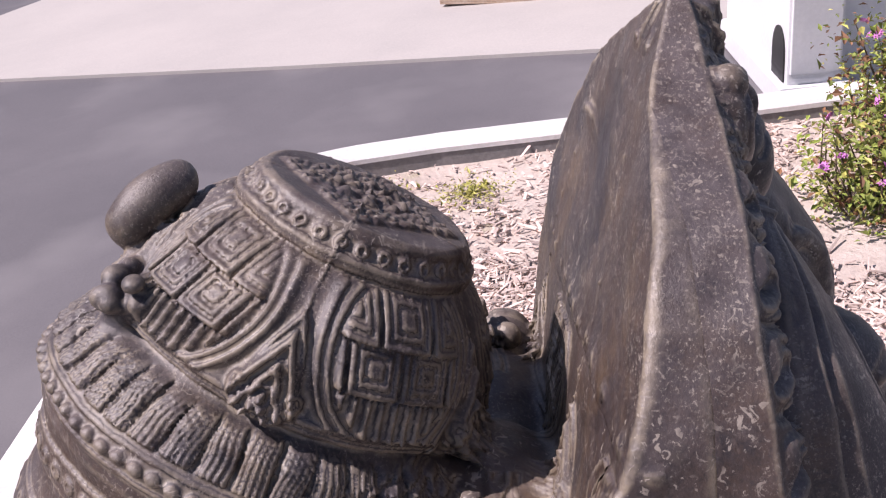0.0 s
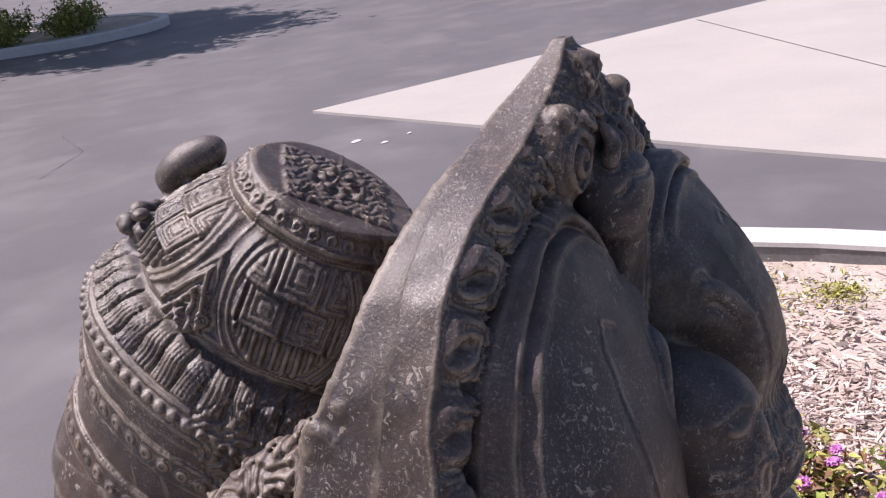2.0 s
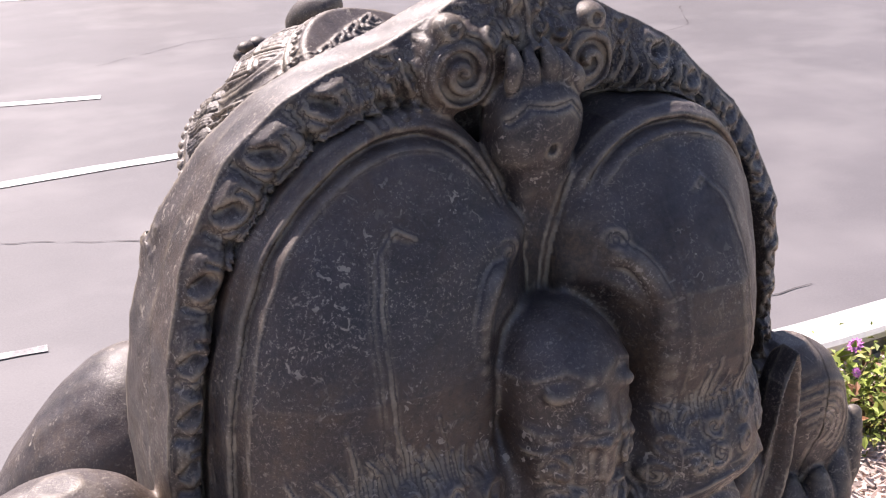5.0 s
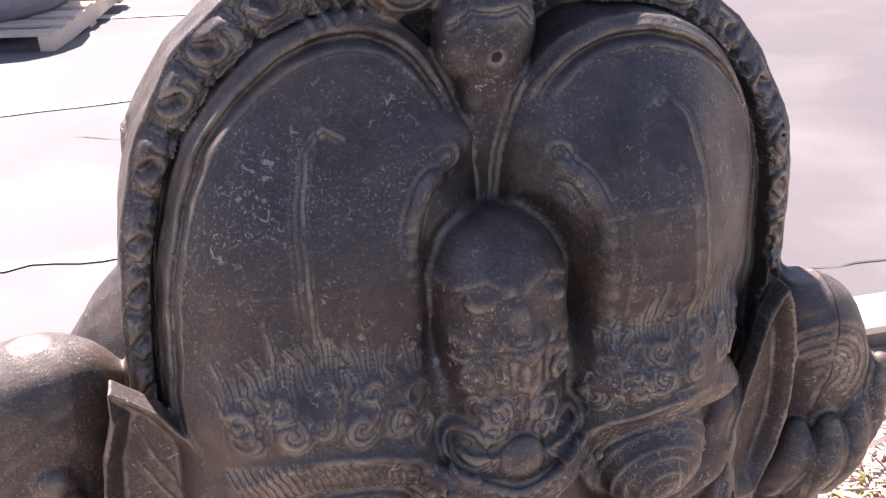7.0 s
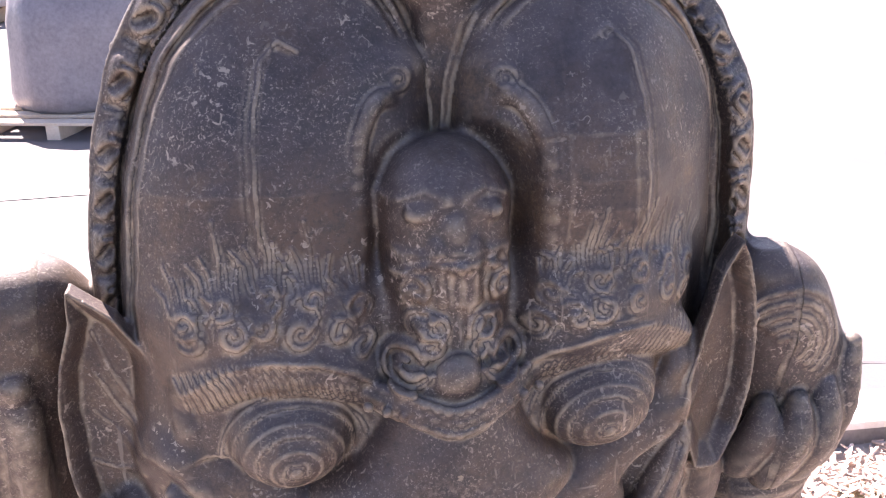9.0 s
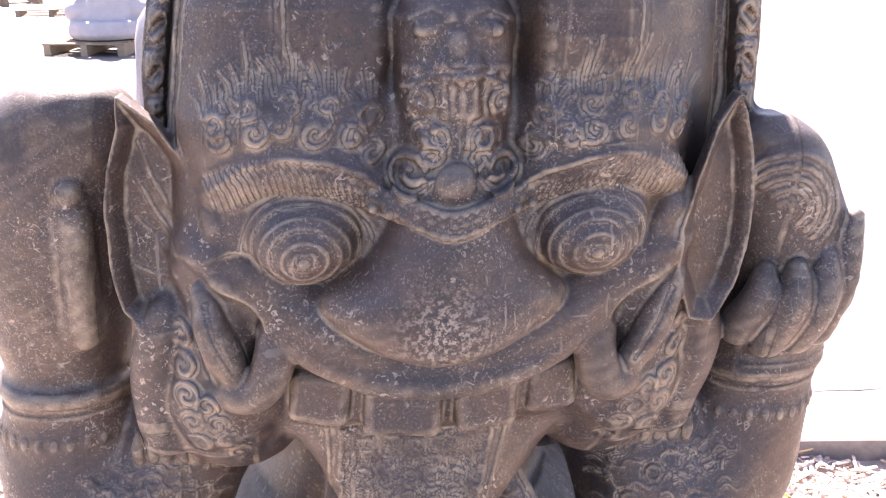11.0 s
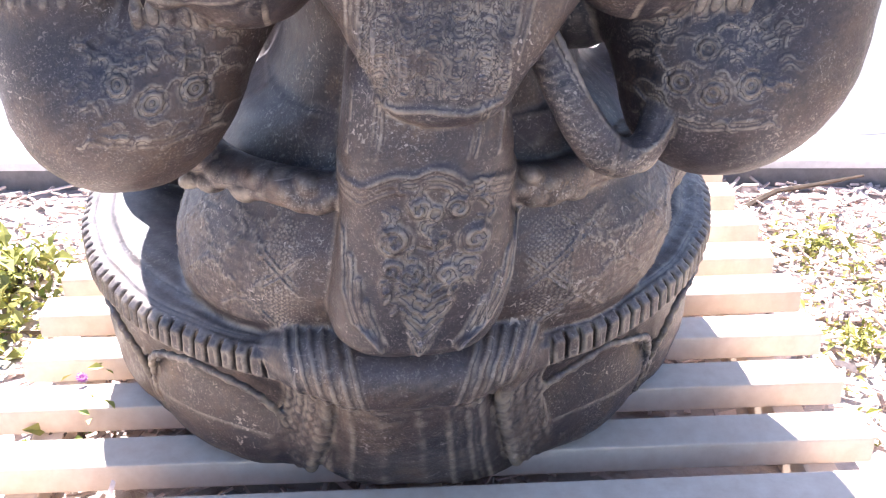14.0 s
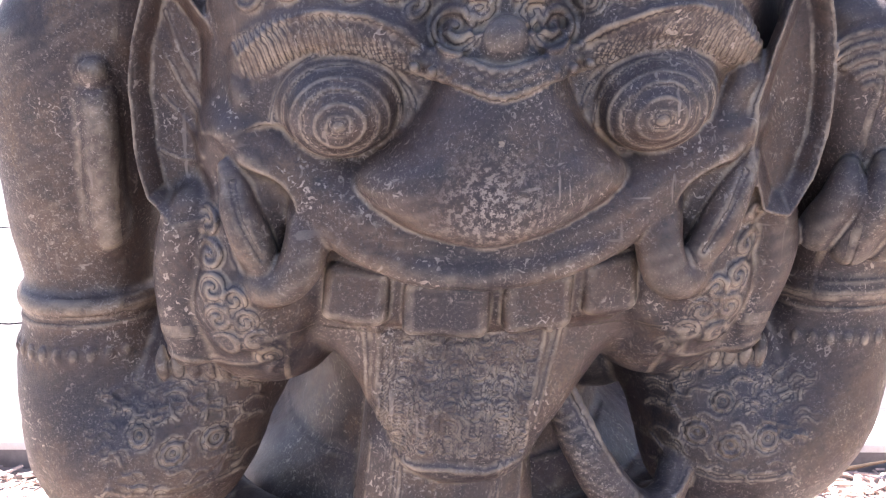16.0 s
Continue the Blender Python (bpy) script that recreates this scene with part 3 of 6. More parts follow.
    def lobe(s):
        cx = s * 0.110

        def d(x, y, z):
            q = lobe_q(x, z, s)
            edge = (q - 1) * 0.1
            inner = np.clip(q / 0.975, 0, 1)
            bulge = np.sqrt(np.clip(1.0 - inner ** 2.4, 0, 1))
            base = np.interp(z, [0.90, 1.0, 1.10, 1.18, 1.23], [-0.094, -0.090, -0.087, -0.086, -0.083] if s > 0 else [-0.088, -0.081, -0.073, -0.065, -0.060])
            swell = np.interp(z, [0.90, 1.0, 1.08, 1.15, 1.20, 1.23], np.array([0.064, 0.062, 0.058, 0.041, 0.024, 0.006]) + (0.0 if s > 0 else 0.007))
            wrap = 0.012 * np.clip((np.abs(x) - 0.150) / 0.070, 0, 1) ** 1.4 if s < 0 else 0.052 * np.clip((x - 0.125) / 0.100, 0, 1) ** 1.25
            front = base + wrap - swell * bulge
            return np.maximum(np.maximum(edge, (front - y) * 0.7), np.maximum(y - 0.0, 0.90 - z)).astype(np.float32)

        S.add(d, (cx - 0.118, -0.19, 0.90), (cx + 0.118, 0.0, 1.236), 0.002)

        # raised border with a groove inside it
        def groove(x, y, z):
            q = lobe_q(x, z, s)
            g = 0.0030 * np.exp(-((q - 0.965) / 0.030) ** 4) - 0.0042 * np.exp(-((q - 0.905) / 0.015) ** 2) + 0.0012 * np.exp(-((q - 0.870) / 0.014) ** 2)
            keep = np.clip((z - 0.95) / 0.03, 0, 1) * np.where(x * s > 0.085, 1, np.clip((z - 1.165) / 0.02, 0, 1))
            gap = -0.006 * np.exp(-((q - 1.045) / 0.030) ** 2) * np.clip((z - 0.98) / 0.03, 0, 1) * (x * s > 0.06)
            return (g * keep + gap) * (y < -0.03)

        S.relief(groove, (cx - 0.13, -0.2, 0.94), (cx + 0.13, -0.03, 1.25))
        # thin incised line with a hooked head
        x0 = s * 0.128
        line = [(x0 - s * 0.030, 1.166), (x0 - s * 0.018, 1.173), (x0 - s * 0.006, 1.162), (x0, 1.13), (x0 + s * 0.002, 1.08), (x0 + s * 0.001, 1.03), (x0 - s * 0.006, 1.005)]
        stroke(S, line, 0.0016, 0.0018, taper=False)
        stroke(S, [(x + s * 0.0055, z - 0.003) for x, z in line], 0.0020, -0.0012, taper=False)


    mirror(lobe)
    # the channel between the lobes, with hooked upper ends
    S.block((0, -0.17, 0.985), (0.057, 0.070, 0.146), 0.050, 0.005, cut=True)
    S.block((0.004, -0.050, 1.170), (0.014, 0.036, 0.070), 0.008, 0.018)
    mirror(lambda s: S.ball((0.004 + s * 0.036, -0.096 if s > 0 else -0.084, 1.146), (0.022, 0.018, 0.018), 0.010))
    mirror(lambda s: S.tube([(s * x, y + (0.009 if s < 0 else 0.0), z) for x, y, z in ((0.036, -0.112, 1.130), (0.046, -0.124, 1.132), (0.056, -0.131, 1.118), (0.063, -0.136, 1.09), (0.066, -0.140, 1.04), (0.065, -0.146, 0.98))], 0.0036, 0.006))
    mirror(lambda s: scroll(S, (0.003 + s * 0.034, 1.143), 0.0115, 0.0026, 0.0095, -s, 40))
    # small face in the channel
    S.loft([(0.93, 0, -0.13, 0.048, 0.055), (1.0, -0.002, -0.125, 0.045, 0.052), (1.05, -0.003, -0.125, 0.043, 0.050), (1.068, -0.004, -0.122, 0.040, 0.044)], 0.010)
    S.ball((-0.004, -0.120, 1.066), (0.044, 0.053, 0.040), 0.010)
    S.ball((-0.003, -0.170, 1.053), (0.010, 0.011, 0.015), 0.006)
    mirror(lambda s: S.ball((-0.003 + s * 0.010, -0.170, 1.047), (0.007, 0.008, 0.006), 0.004))
    mirror(lambda s: S.ball((-0.003 + s * 0.006, -0.180, 1.043), (0.003, 0.006, 0.0025), 0.002, cut=True))
    mirror(lambda s: S.ball((-0.003 + s * 0.020, -0.162, 1.067), (0.012, 0.008, 0.0060), 0.005))
    mirror(lambda s: stroke(S, [(-0.003 + s * 0.006, 1.078), (-0.003 + s * 0.02, 1.083), (-0.003 + s * 0.036, 1.075)], 0.0045, 0.0018))
    mirror(lambda s: stroke(S, [(-0.003, 1.034), (-0.003 + s * 0.018, 1.036), (-0.003 + s * 0.038, 1.026)], 0.0050, 0.0045))
    for i in range(7):
        stroke(S, [((i - 3) * 0.012, 1.034), ((i - 3) * 0.012, 1.008)], 0.0045, 0.005, taper=False)
    stroke(S, [(-0.04, 1.040), (0, 1.043), (0.036, 1.040)], 0.004, 0.004, taper=False)
    stroke(S, [(0.006, 1.035), (0.007, 0.985)], 0.008, 0.007)
    for x, z in ((-0.025, 0.995), (0.022, 0.99), (-0.028, 1.018), (0.030, 1.015), (-0.018, 0.978), (0.018, 0.975)):
        scroll(S, (x, z), 0.0125, 0.006, 0.0100, 1 if x < 0 else -1, 90)

    # crest over the lobes: nose plate, face scrolls, leaf tip
    S.ball((0.003, -0.070, 1.213), (0.033, 0.028, 0.031), 0.006, power=2.4)
    S.ball((0.005, -0.068, 1.186), (0.017, 0.024, 0.024), 0.014)
    stroke(S, [(-0.024, 1.222), (-0.012, 1.231), (0.004, 1.228), (0.018, 1.230), (0.028, 1.219)], 0.0020, -0.0030, y=(-0.13, -0.05), taper=False)
    S.ball((0.0035, -0.101, 1.202), (0.0036, 0.010, 0.0036), 0.002, cut=True)
    S.ball((0.002, -0.042, 1.258), (0.066, 0.026, 0.022), 0.014)
    for s, cz, r in ((-1, 1.254, 0.0245), (1, 1.249, 0.0225)):
        cx = s * 0.047
        S.ball((cx, -0.053, cz), (r + 0.002, 0.016, r + 0.002), 0.010, power=3.0)

        def volute(x, y, z, cx=cx, cz=cz, r=r, s=s):
            u, v = (x - cx) * s, z - cz
            q, a = np.hypot(u, v), np.arctan2(v, u)
            ph = q / 0.0118 + a / (2 * np.pi) + 0.30
            return 0.0034 * np.clip(1.6 * np.cos(2 * np.pi * ph), -1, 0.6) * np.clip((r - q) / 0.003, 0, 1) * np.clip(q / 0.003, 0, 1) + 0.002 * np.exp(-((q / 0.005) ** 2)) + 0 * y

        S.relief(volute, (cx - r - 0.002, -0.11, cz - r - 0.002), (cx + r + 0.002, -0.03, cz + r + 0.002))
        # ring over the scroll, ribbed leaf beside it
        S.ball((s * 0.053, -0.058, cz + 0.026), (0.011, 0.012, 0.010), 0.004)
        S.ball((s * 0.053, -0.074, cz + 0.027), (0.0045, 0.010, 0.0045), 0.002, cut=True)
        for n in range(4):
            stroke(S, [(s * (0.076 + 0.010 * n), cz - 0.020 - 0.003 * n), (s * (0.082 + 0.010 * n), cz - 0.004 - 0.005 * n), (s * (0.084 + 0.009 * n), cz + 0.010 - 0.007 * n)], 0.0030, 0.0056, y=(-0.13, -0.03))
        # small leaf curls climbing to the tip
        for x, z, q in ((0.026, 1.272, 0.0085), (0.012, 1.276, 0.0075), (0.012, 1.290, 0.0070)):
            scroll(S, (s * x, z), q, 0.0075, 0.0090, -s, 120, (-0.12, -0.02))
            stroke(S, [(s * (x + 0.004), z - 0.012), (s * (x + 0.007), z - 0.003), (s * (x + 0.002), z + 0.007), (s * (x - 0.004), z + 0.010)], 0.0024, 0.0032, y=(-0.12, -0.02))
    for x, z, h in ((-0.017, 1.247, 0.020), (-0.004, 1.244, 0.019), (0.010, 1.246, 0.022), (0.021, 1.243, 0.018), (0.030, 1.240, 0.012)):
        S.tube([(x, -0.078, z - 0.004), (x * 0.97, -0.079, z + 0.45 * h), (x * 0.88, -0.072, z + h)], [0.0050, 0.0042, 0.0014], 0.004)
    stroke(S, [(0.001, 1.266), (0.0, 1.290), (0.0, 1.314)], 0.0030, 0.0075, y=(-0.12, -0.02))

    # kala face
    S.ball((0, -0.045, 0.905), (0.205, 0.120, 0.110), 0.02)
    S.ball((0, -0.05, 0.80), (0.185, 0.100, 0.10), 0.03)
    mirror(lambda s: S.ball((s * 0.110 - 0.004 * (s > 0), -0.080, 0.985), (0.098 if s < 0 else 0.088, 0.090, 0.055), 0.015))


    def face(s):
        # brow band hatched with hairs, its row of scrolls, flame leaves above
        brow = [(s * 0.048, -0.146, 0.943), (s * 0.072, -0.155, 0.958), (s * 0.105, -0.158, 0.966), (s * 0.142, -0.150, 0.963), (s * 0.176, -0.130, 0.945)]
        S.tube(brow, [0.011, 0.013, 0.014, 0.013, 0.011], 0.014)
        S.ball((s * 0.110, -0.104, 0.948), (0.062, 0.038, 0.030), 0.014)
        for i in range(27):
            u = i / 26
            x = s * (0.050 + 0.130 * u)
            z = float(np.interp(u, [0, 0.2, 0.42, 0.7, 1.0], [0.942, 0.957, 0.965, 0.963, 0.946]))
            stroke(S, [(x - s * 0.004, z - 0.014), (x, z), (x + s * 0.008, z + 0.011)], 0.0017, -0.0026, taper=False)
        rim = [(s * x, z) for x, z in ((0.044, 0.946), (0.066, 0.964), (0.094, 0.975), (0.124, 0.978), (0.154, 0.971), (0.182, 0.948))]
        stroke(S, rim, 0.0030, 0.0036, taper=False)
        g = random.Random(21 if s > 0 else 22)
        for n, (x, z) in enumerate(((0.058, 0.981), (0.078, 0.990), (0.101, 0.996), (0.126, 0.999), (0.150, 0.996), (0.174, 0.985))):
            scroll(S, (s * (x + g.uniform(-0.003, 0.003)), z + g.uniform(-0.002, 0.003)), g.uniform(0.0105, 0.0145), 0.0044, g.uniform(0.0085, 0.0105), s if n % 2 else -s, g.uniform(0, 360))
        for x, z, h, w in ((0.066, 1.003, 0.030, 0.016), (0.094, 1.012, 0.046, 0.020), (0.124, 1.015, 0.052, 0.022), (0.154, 1.009, 0.050, 0.020), (0.180, 0.997, 0.040, 0.016)):
            scroll(S, (s * (x + g.uniform(-0.003, 0.003)), z + 0.002), g.uniform(0.009, 0.0125), 0.0040, 0.0088, s, g.uniform(0, 360))
            for j in range(-2, 3):
                k = g.uniform(0.45, 0.95) * (1 - 0.22 * abs(j))
                stroke(S, [(s * (x + 0.24 * w * j), z + 0.009 - 0.002 * abs(j)), (s * (x + 0.30 * w * j + 0.002), z + 0.009 + 0.5 * h * k), (s * (x + 0.42 * w * j + 0.006), z + 0.009 + h * k)], 0.0024, 0.0022)
        for n in range(10):
            x, z = s * g.uniform(0.055, 0.185), g.uniform(0.985, 1.02)
            stroke(S, [(x, z), (x + 0.006, z + 0.006), (x + 0.004, z + 0.013), (x - 0.003, z + 0.015)], 0.0022, 0.0020)
        # eye: stepped rounds along an axis that looks down
        S.ball((s * 0.109, -0.134, 0.921), (0.0485, 0.058, 0.041), 0.003, (24, 0, 0))

        def rings(x, y, z):
            r = np.sqrt(((x - s * 0.109) / 1.10) ** 2 + (y + 0.190) ** 2 * 0.6 + (z - 0.902) ** 2)
            ph = r / 0.0180 + 0.12
            line = np.exp(-(((ph - np.round(ph)) / 0.10) ** 2))
            saw = 0.5 - (ph + 0.5) % 1.0
            return (0.0013 * saw + 0.0011 * line) * np.clip((0.056 - r) / 0.004, 0, 1) * np.clip(r / 0.004, 0, 1) + 0.003 * np.exp(-((r / 0.0055) ** 2))

        S.relief(rings, (s * 0.109 - 0.062, -0.22, 0.855), (s * 0.109 + 0.062, -0.11, 0.965))
        # pointed corner of the lid beside the eye
        S.tube([(s * 0.186, -0.120, 0.944), (s * 0.178, -0.132, 0.922), (s * 0.165, -0.136, 0.900)], [0.004, 0.011, 0.008], 0.004)
        # upper lip with a ridge below, cheek above
        S.ball((s * 0.128, -0.096, 0.868), (0.066, 0.046, 0.034), 0.012, (0, -s * 35, 0))
        lip = [(0, -0.147, 0.809), (s * 0.05, -0.146, 0.815), (s * 0.100, -0.141, 0.838), (s * 0.138, -0.132, 0.862), (s * 0.160, -0.126, 0.876)]
        S.tube(lip, [0.0225, 0.0225, 0.0215, 0.0190, 0.0150], 0.016)
        S.ball((s * 0.174, -0.122, 0.884), (0.032, 0.028, 0.016), 0.016, (0, -s * 32, 0))
        S.tube([(0, -0.170, 0.791), (s * 0.05, -0.168, 0.797), (s * 0.095, -0.159, 0.815), (s * 0.125, -0.151, 0.839), (s * 0.150, -0.146, 0.860), (s * 0.176, -0.147, 0.876)], [0.0080, 0.0080, 0.0074, 0.0066, 0.005, 0.003], 0.010)
        S.ball((s * 0.160, -0.098, 0.882), (0.050, 0.046, 0.034), 0.012, (0, -s * 30, 0))
        S.ball((s * 0.196, -0.080, 0.885), (0.026, 0.045, 0.050), 0.010)
        # open corner of the mouth: cheek, deep crescent, leaf-shaped lower lip
        S.ball((s * 0.168, -0.096, 0.832), (0.040, 0.048, 0.066), 0.012)
        S.tube([(s * x, y, z) for x, y, z in ((0.176, -0.150, 0.862), (0.155, -0.152, 0.848), (0.146, -0.152, 0.830), (0.152, -0.150, 0.812))], [0.004, 0.009, 0.011, 0.006], 0.005, cut=True)
        S.tube([(s * x, y, z) for x, y, z in ((0.190, -0.138, 0.868), (0.180, -0.144, 0.840), (0.168, -0.146, 0.812), (0.152, -0.146, 0.786))], [0.007, 0.0125, 0.0135, 0.008], 0.004)
        stroke(S, [(s * 0.184, 0.858), (s * 0.175, 0.832), (s * 0.160, 0.803)], 0.0030, -0.0035, y=(-0.18, -0.12))
        stroke(S, [(s * 0.199, 0.862), (s * 0.194, 0.832), (s * 0.182, 0.800), (s * 0.166, 0.776)], 0.0040, -0.0030, y=(-0.18, -0.10))
        # fang curling outwards at its end
        S.tube([(s * x, y, z) for x, y, z in ((0.130, -0.144, 0.836), (0.128, -0.151, 0.812), (0.134, -0.154, 0.790), (0.147, -0.151, 0.778), (0.163, -0.145, 0.780))], [0.0100, 0.0120, 0.0110, 0.0085, 0.005], 0.010)
        S.ball((s * 0.168, -0.090, 0.765), (0.052, 0.05, 0.06), 0.02)
        for n in range(5):
            scroll(S, (s * (0.208 - 0.005 * n), 0.824 - 0.024 * n), 0.0145, 0.0065, 0.0108, -s, 60)
            scroll(S, (s * (0.180 - 0.008 * n), 0.768 - 0.018 * n), 0.0125, 0.0055, 0.0100, s, 60)
        # pointed ear: a hollowed leaf with a rim
        if s < 0:
            leaf = [(-0.262, 1.022), (-0.262, 0.991), (-0.271, 0.956), (-0.274, 0.918), (-0.270, 0.877), (-0.259, 0.838), (-0.236, 0.815), (-0.206, 0.822), (-0.190, 0.862), (-0.190, 0.912), (-0.202, 0.963), (-0.224, 0.995), (-0.248, 1.012)]
        else:
            leaf = [(0.225, 1.016), (0.238, 0.995), (0.248, 0.959), (0.255, 0.925), (0.257, 0.877), (0.250, 0.845), (0.232, 0.815), (0.204, 0.824), (0.186, 0.866), (0.184, 0.906), (0.192, 0.949), (0.206, 0.990)]

        def ear(x, y, z):
            sd = plate_sd(x, z, leaf)
            fore = -0.104 if s < 0 else -0.128
            mid = fore + (0.16 if s < 0 else 0.45) * (x * s - 0.205) + 0.016 * np.clip((-sd - 0.004) / 0.013, 0, 1) ** 0.8
            return np.maximum(sd + 0.003, np.abs(y - mid) - (0.007 + 0.004 * np.exp(-(((sd + 0.008) / 0.006) ** 2)))).astype(np.float32)

        S.add(ear, (min(s * 0.182, s * 0.276), -0.15, 0.81), (max(s * 0.182, s * 0.276), -0.04, 1.025), 0.008)
        S.ball((s * 0.222, -0.030, 0.900), (0.028, 0.045, 0.080), 0.010)
        if s < 0:
            for a, b, c in (((0.212, 0.872), (0.228, 0.892), (0.248, 0.915)), ((0.213, 0.892), (0.230, 0.916), (0.244, 0.945)), ((0.216, 0.915), (0.232, 0.944), (0.246, 0.978)), ((0.214, 0.864), (0.232, 0.866), (0.250, 0.874))):
                stroke(S, [(-q[0], q[1]) for q in (a, b, c)], 0.0034, 0.0020)
        S.tube([(s * 0.222, -0.096, 0.83), (s * 0.230, -0.088, 0.78), (s * 0.222, -0.080, 0.71)], [0.018, 0.020, 0.016], 0.010)


    mirror(face)
    # nose, bridge and brow jewel
    S.loft([(0.815, 0, -0.156, 0.012, 0.030), (0.820, 0, -0.156, 0.036, 0.046), (0.830, 0, -0.154, 0.062, 0.055), (0.843, 0, -0.152, 0.084, 0.058), (0.857, 0, -0.150, 0.097, 0.059), (0.868, 0, -0.149, 0.096, 0.058), (0.882, 0, -0.147, 0.080, 0.058), (0.900, 0, -0.145, 0.064, 0.058), (0.920, 0, -0.142, 0.053, 0.057), (0.940, 0, -0.14, 0.047, 0.054), (0.96, 0, -0.14, 0.046, 0.048)], 0.004, 2.1)
    S.tube([(-0.066, -0.160, 0.940), (-0.03, -0.190, 0.932), (0, -0.199, 0.922), (0.03, -0.190, 0.932), (0.066, -0.160, 0.940)], 0.0034, 0.002)
    S.tube([(-0.066, -0.155, 0.947), (-0.03, -0.184, 0.939), (0, -0.193, 0.9295), (0.03, -0.184, 0.939), (0.066, -0.155, 0.947)], 0.008, 0.002)
    S.tube([(-0.066, -0.158, 0.954), (-0.03, -0.188, 0.946), (0, -0.197, 0.937), (0.03, -0.188, 0.946), (0.066, -0.158, 0.954)], 0.0034, 0.002)
    for i in range(11):
        x = (i - 5) * 0.0118
        S.ball((x, -0.197 + 0.9 * abs(x) ** 1.4, 0.9295 + 0.20 * abs(x)), 0.0038, 0.001)
    S.ball((0, -0.185, 0.958), (0.016, 0.012, 0.0155), 0.004)
    mirror(lambda s: scroll(S, (s * 0.033, 0.966), 0.018, 0.0075, 0.0110, -s, 60))
    mirror(lambda s: scroll(S, (s * 0.017, 0.990), 0.013, 0.0065, 0.0100, s, 60))

    # teeth
    S.block((0.002, -0.100, 0.764), (0.112, 0.034, 0.022), 0.012, 0.010)
    for x, w in ((-0.086, 0.026), (-0.021, 0.0325), (0.0445, 0.0260), (0.097, 0.022)):
        S.block((x, -0.129 + 1.6 * x * x, 0.760 + 1.3 * x * x), (w, 0.026, 0.0235), 0.009, 0.002, (0, -x * 60, x * 120))
    # lower jaw narrowing to the tongue
    S.loft([(0.604, 0.006, -0.100, 0.024, 0.02), (0.612, 0.006, -0.100, 0.046, 0.034), (0.64, 0.006, -0.095, 0.062, 0.043), (0.672, 0.006, -0.086, 0.084, 0.052), (0.70, 0.005, -0.078, 0.105, 0.052), (0.745, 0, -0.07, 0.148, 0.056), (0.775, 0, -0.06, 0.172, 0.066)], 0.010, 2.4)
    stroke(S, [(-0.066, 0.738), (-0.008, 0.730), (0.050, 0.738)], 0.004, -0.004, taper=False)
    mirror(lambda s: stroke(S, [(-0.008 + s * 0.064, 0.738), (-0.008 + s * 0.058, 0.635)], 0.004, 0.004, taper=False))
    mirror(lambda s: stroke(S, [(-0.008 + s * 0.076, 0.735), (-0.008 + s * 0.066, 0.66)], 0.003, 0.003, taper=False))
    stroke(S, [(-0.066, 0.628), (-0.035, 0.620), (-0.008, 0.624), (0.02, 0.620), (0.05, 0.628)], 0.004, 0.006, taper=False)
    # scratched beard texture
    g = random.Random(44)
    for n in range(150):
        x, z = g.uniform(-0.060, 0.046), g.uniform(0.640, 0.730)
        a = g.uniform(-0.4, 0.4)
        stroke(S, [(x, z), (x + 0.005 * math.cos(a), z + 0.005 * math.sin(a) + 0.001), (x + 0.010 * math.cos(a), z + 0.010 * math.sin(a))], 0.0013, g.choice((-0.0007, 0.0008)), y=(-0.2, -0.05))
    S.relief(lambda x, y, z: 0.0016 * np.sin(z * 900 + 9 * np.sin(x * 160)) * np.sin(x * 310 + 5 * np.sin(z * 210)) + 0 * y, (-0.065, -0.2, 0.635), (0.050, -0.05, 0.728))
    mirror(lambda s: S.ball((s * 0.160, -0.045, 0.720), (0.060, 0.060, 0.050), 0.02))


    # arms: shoulder, elbow, forearm, bracelet, raised hand
    def arm(s):
        S.tube([(s * 0.17, 0.06, 0.76), (s * 0.215, 0.02, 0.68), (s * 0.250, -0.01, 0.60)], [0.070, 0.066, 0.068], 0.02)
        S.tube([(s * 0.245, -0.01, 0.603), (s * 0.274, -0.006, 0.592), (s * 0.305, -0.002, 0.612), (s * 0.320, 0.0, 0.665), (s * 0.322, 0.0, 0.72)], [0.068, 0.070, 0.065, 0.056, 0.052], 0.02)
        for z, r in ((0.706, 0.059), (0.722, 0.062), (0.738, 0.066)):
            S.loft([(z - 0.007, s * 0.322, 0, r - 0.003, r - 0.003), (z, s * 0.322, 0, r, r), (z + 0.007, s * 0.322, 0, r - 0.003, r - 0.003)], 0.003)
        for i in range(28):
            a = radians(360 / 28 * i)
            S.ball((s * 0.322 + 0.061 * math.cos(a), 0.061 * math.sin(a), 0.697), (0.0050, 0.0050, 0.0075), 0.002)
        # carved band on the upper arm: rosettes among fine waves
        g = random.Random(5)

        def rosette(cx, cz, R):
            def d(x, y, z):
                q = np.hypot(x - cx, z - cz)
                a = np.arctan2(z - cz, x - cx)
                return (0.0016 * np.cos(2 * np.pi * q / (R * 0.52)) + 0.0006 * np.cos(9 * a) * (q > 0.5 * R)) * np.clip((R - q) / 0.003, 0, 1) + 0 * y
            S.relief(d, (cx - R, -0.2, cz - R), (cx + R, 0.0, cz + R))

        spots = ((0.205, 0.620, 0.0135), (0.232, 0.612, 0.0140), (0.262, 0.620, 0.0140), (0.222, 0.648, 0.0120)) if s > 0 else ((0.201, 0.624, 0.0135), (0.233, 0.618, 0.0145), (0.262, 0.634, 0.0130))
        for x, z, r in spots:
            rosette(s * x, z, r)
